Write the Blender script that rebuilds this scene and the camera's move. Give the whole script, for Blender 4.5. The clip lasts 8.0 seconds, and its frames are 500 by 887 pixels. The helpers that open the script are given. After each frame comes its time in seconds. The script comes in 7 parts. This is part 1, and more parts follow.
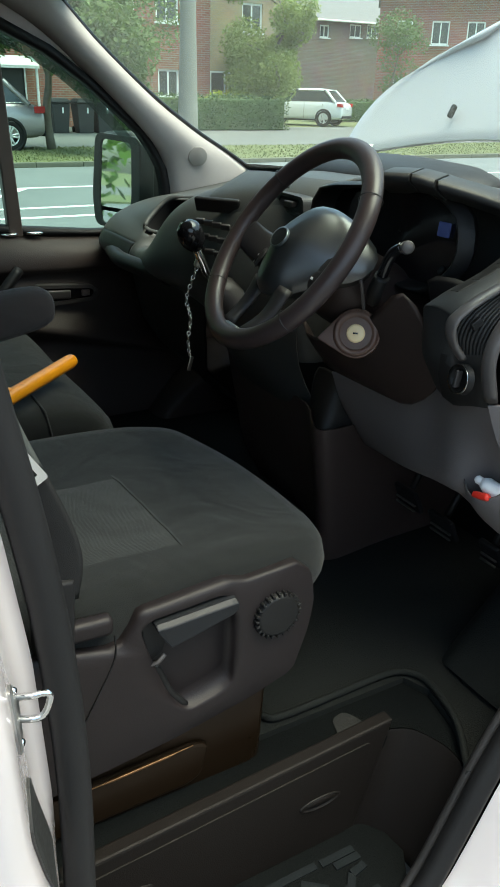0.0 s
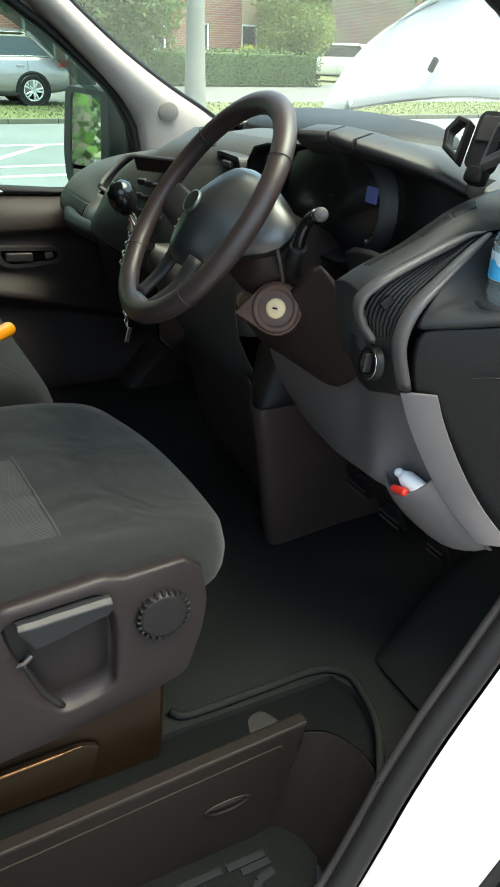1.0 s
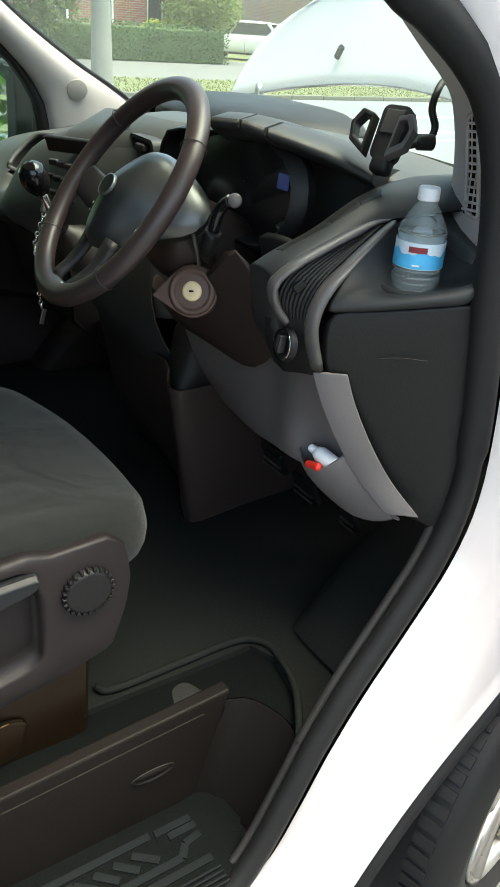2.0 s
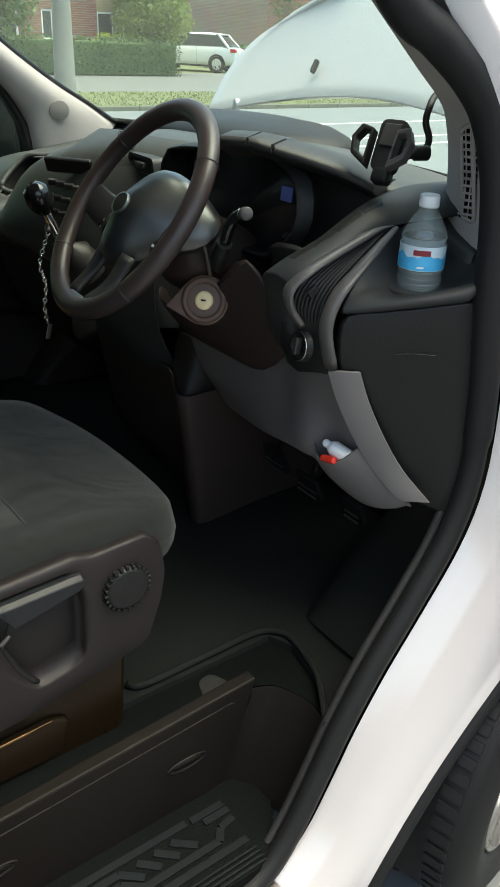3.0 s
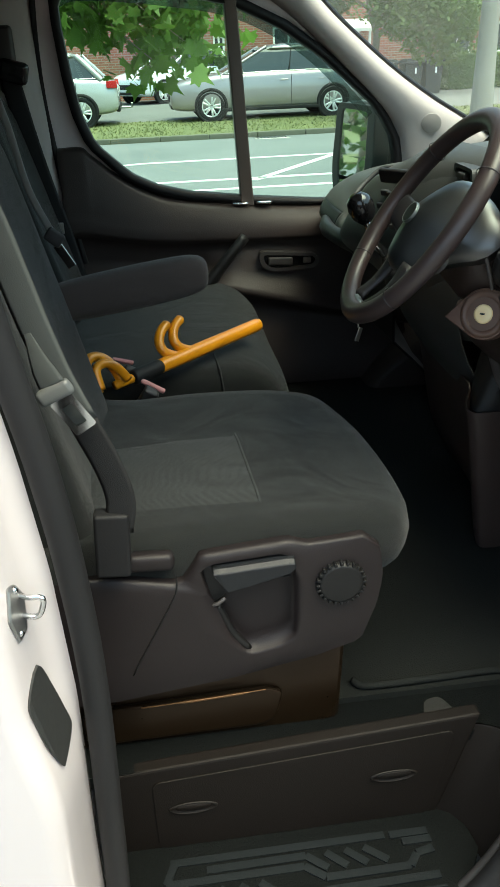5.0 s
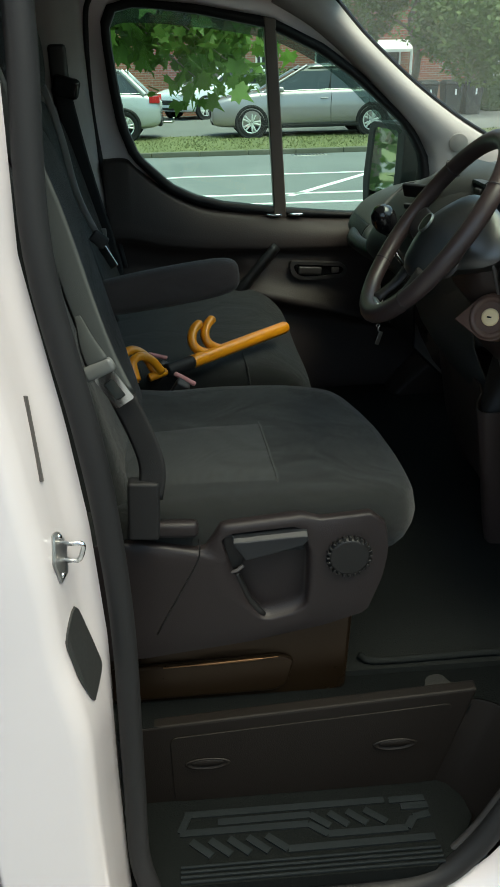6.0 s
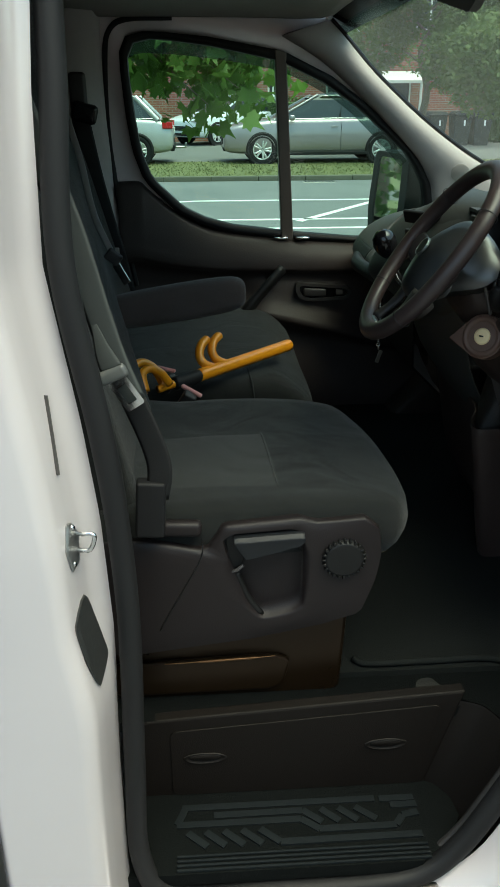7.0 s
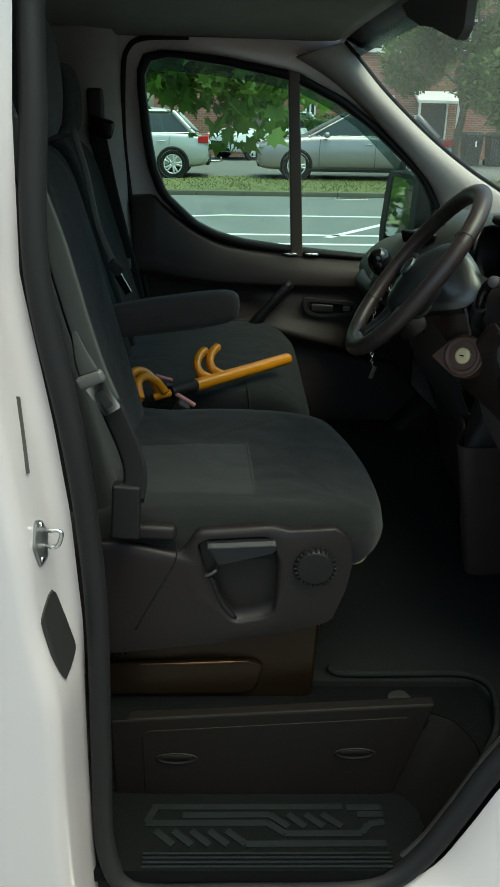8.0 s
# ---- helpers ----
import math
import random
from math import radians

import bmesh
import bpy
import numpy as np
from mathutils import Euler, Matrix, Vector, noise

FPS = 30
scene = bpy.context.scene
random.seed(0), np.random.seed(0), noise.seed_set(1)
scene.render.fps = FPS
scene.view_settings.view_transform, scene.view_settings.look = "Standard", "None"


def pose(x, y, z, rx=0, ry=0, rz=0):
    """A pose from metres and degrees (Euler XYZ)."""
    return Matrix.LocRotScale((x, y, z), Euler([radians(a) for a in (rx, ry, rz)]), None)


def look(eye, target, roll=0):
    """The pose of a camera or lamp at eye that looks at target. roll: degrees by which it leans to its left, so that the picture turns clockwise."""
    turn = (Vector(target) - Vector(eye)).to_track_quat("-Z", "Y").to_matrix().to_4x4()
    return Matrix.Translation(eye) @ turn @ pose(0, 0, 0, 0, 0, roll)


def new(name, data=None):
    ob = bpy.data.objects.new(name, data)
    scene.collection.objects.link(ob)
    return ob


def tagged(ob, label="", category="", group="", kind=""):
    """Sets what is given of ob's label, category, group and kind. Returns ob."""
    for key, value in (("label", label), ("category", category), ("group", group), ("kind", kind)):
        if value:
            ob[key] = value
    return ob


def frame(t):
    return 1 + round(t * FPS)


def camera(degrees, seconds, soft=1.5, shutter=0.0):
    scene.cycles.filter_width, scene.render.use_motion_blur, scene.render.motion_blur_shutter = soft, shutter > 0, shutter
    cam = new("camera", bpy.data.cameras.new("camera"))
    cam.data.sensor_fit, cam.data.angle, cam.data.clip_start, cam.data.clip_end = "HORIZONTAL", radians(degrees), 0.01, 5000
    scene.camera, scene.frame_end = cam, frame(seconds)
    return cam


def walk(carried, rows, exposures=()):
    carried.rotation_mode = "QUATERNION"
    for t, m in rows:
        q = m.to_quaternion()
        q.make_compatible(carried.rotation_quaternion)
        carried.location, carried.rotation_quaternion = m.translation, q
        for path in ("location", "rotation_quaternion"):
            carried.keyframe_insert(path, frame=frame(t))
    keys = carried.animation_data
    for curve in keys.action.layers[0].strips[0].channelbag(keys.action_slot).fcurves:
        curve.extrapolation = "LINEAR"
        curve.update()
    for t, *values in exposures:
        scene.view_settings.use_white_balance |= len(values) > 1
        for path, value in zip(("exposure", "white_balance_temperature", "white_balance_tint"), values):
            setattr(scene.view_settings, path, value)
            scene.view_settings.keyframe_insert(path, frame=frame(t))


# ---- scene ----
cam = camera(35.3, 8.0)
PATH = [
    (0, (-0.638, -1.437, 1.481), (0.27, 0.142, 0.655), 1.6),
    (0.5, (-0.521, -1.427, 1.474), (0.354, 0.149, 0.607), 1.4),
    (1, (-0.441, -1.436, 1.475), (0.388, 0.139, 0.563), 2.0),
    (1.5, (-0.417, -1.46, 1.481), (0.477, 0.062, 0.54), 3.7),
    (2.8, (-0.56, -1.463, 1.501), (0.559, -0.094, 0.566), 3.6),
    (3, (-0.559, -1.472, 1.503), (0.52, -0.063, 0.58), 2.7),
    (3.5, (-0.496, -1.483, 1.507), (0.361, 0.08, 0.602), -0.1),
    (4, (-0.431, -1.512, 1.505), (0.144, 0.179, 0.605), 0.7),
    (4.5, (-0.394, -1.541, 1.506), (-0.053, 0.211, 0.604), -0.7),
    (5, (-0.383, -1.575, 1.505), (-0.194, 0.201, 0.606), -2.4),
    (5.2, (-0.387, -1.594, 1.508), (-0.238, 0.189, 0.613), -2.6),
    (6.5, (-0.383, -1.747, 1.513), (-0.266, 0.066, 0.676), -0.9),
    (7, (-0.386, -1.769, 1.517), (-0.276, 0.056, 0.706), -0.3),
    (7.5, (-0.34, -1.785, 1.518), (-0.267, 0.046, 0.715), -0.3),
    (8, (-0.308, -1.808, 1.525), (-0.266, 0.033, 0.745), 1.0),
]
EXPOSURES = [(0.0, 1.62, 6900, -6), (0.5, 2.10, 7050, -5), (1.0, 2.36, 7200, -4), (1.5, 2.46, 7350, -3), (2.8, 1.60, 7300, -4), (3.5, 1.86, 7250, -5), (4.5, 2.05, 7350, -6), (5.2, 1.70, 7250, -6), (6.5, 1.18, 7050, -9), (7.0, 1.10, 6950, -11), (8.0, 0.98, 6900, -13)]
walk(cam, [(t, look(eye, target, roll)) for t, eye, target, roll in PATH], EXPOSURES)

# ---------------------------------------------------------------- light
world = bpy.data.worlds.new("world")
scene.world = world
world.use_nodes = True
wn = world.node_tree.nodes
wl = world.node_tree.links
sky = wn.new("ShaderNodeTexSky")
sky.sky_type = "NISHITA"
sky.sun_disc = False
sky.sun_elevation = radians(73)
sky.sun_rotation = radians(127)
sky.air_density, sky.dust_density, sky.ozone_density = 1.0, 3.0, 1.0
wl.new(sky.outputs["Color"], wn["Background"].inputs["Color"])
wn["Background"].inputs["Strength"].default_value = 0.15
sun_data = bpy.data.lights.new("sun", "SUN")
sun_data.energy, sun_data.angle, sun_data.color = 2.4, radians(60), (1.0, 0.93, 0.84)
sun = new("sun", sun_data)
sun.matrix_world = look((2.2, -1.65, 9.0), (0, 0, 0))

# ---------------------------------------------------------------- mesh helpers
PLACE = {}


def thing(name, base, label, category, group="", kind=""):
    ob = new(name)
    ob.location = base
    ob.empty_display_size = 0.05
    PLACE[ob.name] = Matrix.Translation(base)
    return tagged(ob, label, category, group, kind)


def part(name, bm, material, parent=None, label="", smooth=True, sub=0, solid=0.0, bevel=0.0):
    me = bpy.data.meshes.new(name)
    bmesh.ops.recalc_face_normals(bm, faces=bm.faces)
    bm.to_mesh(me)
    bm.free()
    ob = new(name, me)
    me.materials.append(material)
    if smooth:
        me.shade_smooth()
    if parent is not None:
        ob.parent = parent
        if parent.name in PLACE:
            ob.matrix_parent_inverse = PLACE[parent.name].inverted()
    if label:
        ob["label"] = label
    if solid:
        m = ob.modifiers.new("solid", "SOLIDIFY")
        m.thickness, m.offset = solid, 0.0
    if bevel:
        m = ob.modifiers.new("bevel", "BEVEL")
        m.width, m.segments, m.limit_method, m.angle_limit = bevel, 2, "ANGLE", radians(40)
        m.harden_normals = False
    if sub:
        m = ob.modifiers.new("sub", "SUBSURF")
        m.levels = m.render_levels = sub
    if smooth:
        m = ob.modifiers.new("norm", "WEIGHTED_NORMAL")
        m.keep_sharp = True
    return ob


def structure(name, bm, material, label, category, **kw):
    return tagged(part(name, bm, material, None, **kw), label, category, "", "structure")


def mesh(verts, faces):
    bm = bmesh.new()
    vs = [bm.verts.new(v) for v in verts]
    for f in faces:
        if len(set(f)) > 2:
            try:
                bm.faces.new([vs[k] for k in f])
            except ValueError:
                pass
    return bm


def join(*bms):
    out = bmesh.new()
    for b in bms:
        me = bpy.data.meshes.new("tmp")
        b.to_mesh(me)
        b.free()
        out.from_mesh(me)
        bpy.data.meshes.remove(me)
    return out


def move(bm, m):
    bmesh.ops.transform(bm, matrix=m, verts=bm.verts)
    return bm


def smooth_line(pts, n=8, closed=False):
    """Catmull-Rom through the points, n steps a span."""
    pts = [Vector(p) for p in pts]
    k = len(pts)
    out = []
    for a in range(k if closed else k - 1):
        p0 = pts[a - 1] if (a or closed) else pts[0] * 2 - pts[1]
        p1, p2 = pts[a], pts[(a + 1) % k]
        p3 = pts[(a + 2) % k] if (closed or a + 2 < k) else p2 * 2 - p1
        for q in range(n):
            t = q / n
            out.append(0.5 * (2 * p1 + (p2 - p0) * t + (2 * p0 - 5 * p1 + 4 * p2 - p3) * t * t + (3 * p1 - p0 - 3 * p2 + p3) * t ** 3))
    if not closed:
        out.append(pts[-1])
    return out


def loft(rings, ring_closed=True, caps=True):
    n = len(rings[0])
    verts = [v for r in rings for v in r]
    faces = []
    for a in range(len(rings) - 1):
        for b in range(n if ring_closed else n - 1):
            c = (b + 1) % n
            faces.append((a * n + b, a * n + c, (a + 1) * n + c, (a + 1) * n + b))
    if caps and ring_closed:
        faces.append(tuple(range(n)))
        faces.append(tuple((len(rings) - 1) * n + b for b in range(n)))
    return mesh(verts, faces)


def tube(path, r, n=10, flat=1.0, up=(0, 0, 1)):
    """A round bar along a path; r: one radius or one for each point; flat: the second half axis as a share of r."""
    path = [Vector(p) for p in path]
    k = len(path)
    rs = [r] * k if isinstance(r, (int, float)) else list(r)
    rings = []
    side = None
    for a in range(k):
        t = (path[min(a + 1, k - 1)] - path[max(a - 1, 0)]).normalized()
        if side is None:
            u = Vector(up)
            if abs(u.dot(t)) > 0.95:
                u = Vector((1, 0, 0)) if abs(t.x) < 0.9 else Vector((0, 1, 0))
            side = t.cross(u).normalized()
        side = (side - t * side.dot(t)).normalized()
        other = side.cross(t)
        rings.append([path[a] + rs[a] * (math.cos(q) * side + flat * math.sin(q) * other) for q in (2 * math.pi * b / n for b in range(n))])
    return loft(rings)


def box(c, s, rot=None, bev=0.004, seg=2):
    bm = bmesh.new()
    bmesh.ops.create_cube(bm, size=1)
    bmesh.ops.scale(bm, vec=s, verts=bm.verts)
    if bev:
        bmesh.ops.bevel(bm, geom=bm.edges[:], offset=min(bev, min(s) * 0.45), segments=seg, affect="EDGES", profile=0.5)
    m = Matrix.Translation(c)
    if rot:
        m = m @ Euler([radians(a) for a in rot]).to_matrix().to_4x4()
    return move(bm, m)


def lathe(profile, n=24, m=Matrix()):
    rings = [[m @ Vector((r * math.cos(q), r * math.sin(q), z)) for q in (2 * math.pi * b / n for b in range(n))] for r, z in profile]
    return loft(rings, caps=False)


def prism(poly, axis, a, b):
    """A flat polygon (two coordinates) drawn out along an axis from a to b."""
    def put(p, d):
        p = list(p)
        p.insert("xyz".index(axis), d)
        return Vector(p)
    return loft([[put(p, a) for p in poly], [put(p, b) for p in poly]])


def frame_prism(outer, inner, axis, a, b):
    """A ring between two outlines with the same count of points, drawn out along an axis."""
    def put(p, d):
        p = list(p)
        p.insert("xyz".index(axis), d)
        return Vector(p)
    rings = [[put(p, a) for p in outer], [put(p, b) for p in outer], [put(p, b) for p in inner], [put(p, a) for p in inner]]
    rings.append(rings[0])
    bm = loft(rings, caps=False)
    bmesh.ops.remove_doubles(bm, verts=bm.verts, dist=1e-6)
    return bm


def rounded(poly, r, n=5):
    """A polygon with its corners rounded."""
    out = []
    k = len(poly)
    for a in range(k):
        p, c, q = Vector(poly[a - 1]), Vector(poly[a]), Vector(poly[(a + 1) % k])
        d = min(r, (p - c).length * 0.45, (q - c).length * 0.45)
        s, e = c + (p - c).normalized() * d, c + (q - c).normalized() * d
        for b in range(n + 1):
            t = b / n
            out.append(tuple((1 - t) ** 2 * s + 2 * t * (1 - t) * c + t * t * e))
    return out


def aim(p, way, up=(0, 0, 1)):
    """A pose at p whose z axis points along way."""
    return Matrix.Translation(p) @ Vector(way).to_track_quat("Z", "Y").to_matrix().to_4x4()


# ---------------------------------------------------------------- materials
def material(name, color, rough=0.5, metal=0.0, var=0.2, scale=6.0, grain=220.0, bump=0.15, rvar=0.12, coat=0.0, spec=0.5, second=None, sheen=0.0):
    mt = bpy.data.materials.new(name)
    mt.use_nodes = True
    nt = mt.node_tree
    b = nt.nodes["Principled BSDF"]
    tc = nt.nodes.new("ShaderNodeTexCoord")
    big = nt.nodes.new("ShaderNodeTexNoise")
    big.inputs["Scale"].default_value, big.inputs["Detail"].default_value, big.inputs["Roughness"].default_value = scale, 6.0, 0.6
    fine = nt.nodes.new("ShaderNodeTexNoise")
    fine.inputs["Scale"].default_value, fine.inputs["Detail"].default_value = grain, 3.0
    for n in (big, fine):
        nt.links.new(tc.outputs["Object"], n.inputs["Vector"])
    ramp = nt.nodes.new("ShaderNodeMix")
    ramp.data_type = "RGBA"
    lo = tuple(max(0.0, v * (1 - var)) for v in color)
    hi = tuple(min(1.0, v * (1 + var)) for v in (second or color))
    ramp.inputs[6].default_value, ramp.inputs[7].default_value = (*lo, 1), (*hi, 1)
    nt.links.new(big.outputs["Fac"], ramp.inputs[0])
    nt.links.new(ramp.outputs[2], b.inputs["Base Color"])
    rr = nt.nodes.new("ShaderNodeMapRange")
    rr.inputs["To Min"].default_value, rr.inputs["To Max"].default_value = max(0.02, rough - rvar), min(1.0, rough + rvar)
    nt.links.new(big.outputs["Fac"], rr.inputs["Value"])
    nt.links.new(rr.outputs["Result"], b.inputs["Roughness"])
    b.inputs["Metallic"].default_value = metal
    b.inputs["Coat Weight"].default_value = coat
    b.inputs["Specular IOR Level"].default_value = spec
    b.inputs["Sheen Weight"].default_value = sheen
    if bump:
        bp = nt.nodes.new("ShaderNodeBump")
        bp.inputs["Strength"].default_value, bp.inputs["Distance"].default_value = bump, 0.002
        nt.links.new(fine.outputs["Fac"], bp.inputs["Height"])
        nt.links.new(bp.outputs["Normal"], b.inputs["Normal"])
    return mt


def fabric(name, color, rib=0.0, along="Y"):
    """Woven cloth: fine weave, and ribs across where rib is given (ribs a metre)."""
    mt = material(name, color, rough=0.9, var=0.25, scale=9, grain=900, bump=0.5, rvar=0.05, spec=0.22, sheen=0.12)
    nt = mt.node_tree
    # soft creases and hollows in the padding
    tc = nt.nodes.new("ShaderNodeTexCoord")
    sag = nt.nodes.new("ShaderNodeTexNoise")
    sag.inputs["Scale"].default_value, sag.inputs["Detail"].default_value, sag.inputs["Distortion"].default_value = 7.0, 2.0, 1.2
    nt.links.new(tc.outputs["Object"], sag.inputs["Vector"])
    soft_bump = nt.nodes.new("ShaderNodeBump")
    soft_bump.inputs["Strength"].default_value, soft_bump.inputs["Distance"].default_value = 0.35, 0.02
    nt.links.new(sag.outputs["Fac"], soft_bump.inputs["Height"])
    base = nt.nodes["Principled BSDF"]
    nt.links.new(base.inputs["Normal"].links[0].from_socket, soft_bump.inputs["Normal"])
    nt.links.new(soft_bump.outputs["Normal"], base.inputs["Normal"])
    if rib:
        tc = nt.nodes.new("ShaderNodeTexCoord")
        wv = nt.nodes.new("ShaderNodeTexWave")
        wv.bands_direction = along
        wv.inputs["Scale"].default_value = rib
        wv.inputs["Distortion"].default_value = 0.4
        nt.links.new(tc.outputs["Object"], wv.inputs["Vector"])
        bp = nt.nodes.new("ShaderNodeBump")
        bp.inputs["Strength"].default_value, bp.inputs["Distance"].default_value = 0.22, 0.001
        nt.links.new(wv.outputs["Fac"], bp.inputs["Height"])
        b = nt.nodes["Principled BSDF"]
        old = b.inputs["Normal"].links[0].from_socket
        nt.links.new(old, bp.inputs["Normal"])
        nt.links.new(bp.outputs["Normal"], b.inputs["Normal"])
    return mt


def glass(name, tint=(1, 1, 1), rough=0.0, milk=0.0, gloss=0.35):
    """Thin pane: mostly clear, with a gloss that grows at a slant."""
    mt = bpy.data.materials.new(name)
    mt.use_nodes = True
    nt = mt.node_tree
    nt.nodes.remove(nt.nodes["Principled BSDF"])
    out = nt.nodes["Material Output"]
    tr = nt.nodes.new("ShaderNodeBsdfTransparent")
    tr.inputs["Color"].default_value = (*tint, 1)
    gl = nt.nodes.new("ShaderNodeBsdfGlossy")
    gl.inputs["Roughness"].default_value = rough
    fr = nt.nodes.new("ShaderNodeLayerWeight")
    fr.inputs["Blend"].default_value = 0.5
    pw = nt.nodes.new("ShaderNodeMath")
    pw.operation = "POWER"
    pw.inputs[1].default_value = 4.0
    ad = nt.nodes.new("ShaderNodeMath")
    ad.operation = "MULTIPLY_ADD"
    ad.inputs[1].default_value, ad.inputs[2].default_value = gloss, 0.04 if gloss > 0.2 else 0.01
    mx = nt.nodes.new("ShaderNodeMixShader")
    nt.links.new(fr.outputs["Facing"], pw.inputs[0])
    nt.links.new(pw.outputs[0], ad.inputs[0])
    nt.links.new(ad.outputs[0], mx.inputs["Fac"])
    nt.links.new(tr.outputs["BSDF"], mx.inputs[1])
    nt.links.new(gl.outputs["BSDF"], mx.inputs[2])
    nt.links.new(mx.outputs["Shader"], out.inputs["Surface"])
    if milk:
        df = nt.nodes.new("ShaderNodeBsdfTranslucent")
        d2 = nt.nodes.new("ShaderNodeBsdfDiffuse")
        df.inputs["Color"].default_value = d2.inputs["Color"].default_value = (0.72, 0.80, 0.78, 1)
        m1, m2 = nt.nodes.new("ShaderNodeMixShader"), nt.nodes.new("ShaderNodeMixShader")
        m2.inputs["Fac"].default_value = milk
        nt.links.new(df.outputs["BSDF"], m1.inputs[1])
        nt.links.new(d2.outputs["BSDF"], m1.inputs[2])
        nt.links.new(mx.outputs["Shader"], m2.inputs[1])
        nt.links.new(m1.outputs["Shader"], m2.inputs[2])
        nt.links.new(m2.outputs["Shader"], out.inputs["Surface"])
    return mt


M_PLASTIC = material("black_plastic", (0.030, 0.028, 0.028), rough=0.5, grain=520, bump=0.12, spec=0.4)
M_TRIM = material("seat_trim_plastic", (0.0150, 0.0118, 0.0124), rough=0.48, grain=480, bump=0.15, spec=0.28)
M_DASH = material("soft_dash_plastic", (0.040, 0.043, 0.042), rough=0.5, grain=420, bump=0.10, spec=0.45)
M_GREY = material("grey_plastic", (0.132, 0.119, 0.119), rough=0.55, grain=420, bump=0.12, spec=0.35)
M_FRAME = material("satin_grey_frame", (0.080, 0.073, 0.071), rough=0.38, var=0.1, bump=0.1)
M_BROW = material("brow_plastic", (0.022, 0.023, 0.0235), rough=0.52, grain=420, bump=0.10, spec=0.36)
M_GLOSS = material("gloss_black", (0.008, 0.008, 0.009), rough=0.12, var=0.2, bump=0.0, rvar=0.05)
M_RUBBER = material("rubber", (0.012, 0.012, 0.013), rough=0.6, grain=300, bump=0.08, spec=0.25)
M_MAT = material("floor_mat", (0.0090, 0.0105, 0.0098), rough=0.85, scale=4, grain=350, bump=0.6, second=(0.0135, 0.0150, 0.0140), spec=0.15)
M_SEAT = fabric("seat_cloth", (0.0106, 0.0118, 0.0112))
M_INSERT = fabric("seat_insert_cloth", (0.027, 0.029, 0.028), rib=110)
M_ARM = fabric("armrest_cloth", (0.050, 0.041, 0.038))
M_LINER = material("headliner", (0.28, 0.265, 0.25), rough=0.95, grain=700, bump=0.5, spec=0.1)
M_PILLAR = material("pillar_trim", (0.370, 0.345, 0.335), rough=0.8, grain=500, bump=0.3, spec=0.25)
M_WHITE = material("white_paint", (0.575, 0.533, 0.545), rough=0.22, var=0.03, scale=3, bump=0.0, rvar=0.04, coat=1.0)
M_WHITE.node_tree.nodes["Principled BSDF"].inputs["Coat IOR"].default_value = 1.7
M_WHITE.node_tree.nodes["Principled BSDF"].inputs["Coat Roughness"].default_value = 0.16
M_CHROME = material("chrome", (0.75, 0.75, 0.75), rough=0.15, metal=1.0, var=0.05, bump=0.0, rvar=0.05)
M_STEEL = material("steel", (0.42, 0.42, 0.41), rough=0.35, metal=1.0, var=0.2, bump=0.05)
M_LEATHER = material("wheel_leather", (0.040, 0.028, 0.027), rough=0.40, grain=600, bump=0.08, spec=0.5)
M_BELT = material("webbing", (0.080, 0.086, 0.082), rough=0.85, grain=900, bump=0.2, spec=0.2)
M_BELT_PALE = material("pale_webbing", (0.26, 0.26, 0.25), rough=0.7, grain=900, bump=0.4, spec=0.3)
M_BELT_DARK = material("dark_webbing", (0.02, 0.02, 0.021), rough=0.85, grain=900, bump=0.5, spec=0.2)
M_YELLOW = material("yellow_coating", (0.72, 0.27, 0.012), rough=0.32, var=0.12, scale=14, grain=200, bump=0.1, coat=0.3)
M_RED = material("red_plastic", (0.62, 0.03, 0.02), rough=0.35, bump=0.0)
M_PINK = material("faded_red_plastic", (0.45, 0.20, 0.19), rough=0.5, bump=0.0)
M_CREAM = material("key_lock_face", (0.98, 0.74, 0.43), rough=0.4, metal=0.0, var=0.1, scale=60, bump=0.1)
M_MIRROR = material("mirror_glass", (0.85, 0.87, 0.87), rough=0.02, metal=1.0, var=0.0, bump=0.0, rvar=0.01)
# windscreen milk: thin dust, and sky reflections painted in as pale haze
M_SCREEN = glass("windscreen_glass", (0.78, 0.93, 0.91), milk=0.065, gloss=0.10)
M_SIDE = glass("side_glass", (0.60, 0.83, 0.76))
M_TINT = glass("smoked_plastic", (0.22, 0.30, 0.28), milk=0.03)
# the milk here brightens the bottle in place of light shining through it
M_CLEAR = glass("clear_plastic", (0.98, 0.99, 0.99), milk=0.26, gloss=0.6)
M_WATER = material("bottle_water", (0.97, 0.99, 0.985), rough=0.0, var=0.0, bump=0.0, rvar=0.0)
M_WATER.node_tree.nodes["Principled BSDF"].inputs["Transmission Weight"].default_value = 1.0
M_WATER.node_tree.nodes["Principled BSDF"].inputs["IOR"].default_value = 1.33
M_CAP = material("white_plastic", (0.80, 0.81, 0.83), rough=0.4, var=0.03, bump=0.0)
M_BLUE = material("blue_label", (0.03, 0.32, 0.68), rough=0.4, var=0.25, scale=40, bump=0.0, second=(0.10, 0.50, 0.80))
M_LABEL = material("pale_label", (0.62, 0.72, 0.80), rough=0.4, var=0.12, scale=50, bump=0.0)
M_DARKRED = material("dark_red_label", (0.22, 0.02, 0.03), rough=0.4, bump=0.0)
M_STORE = material("storage_plastic", (0.0074, 0.0057, 0.0048), rough=0.6, grain=420, bump=0.25, spec=0.22)
M_DARK = material("deep_black_plastic", (0.0095, 0.0095, 0.0098), rough=0.5, grain=420, bump=0.2, spec=0.28)
M_HUB = material("hub_plastic", (0.013, 0.0152, 0.016), rough=0.36, grain=500, bump=0.02, spec=0.7, coat=0.5)
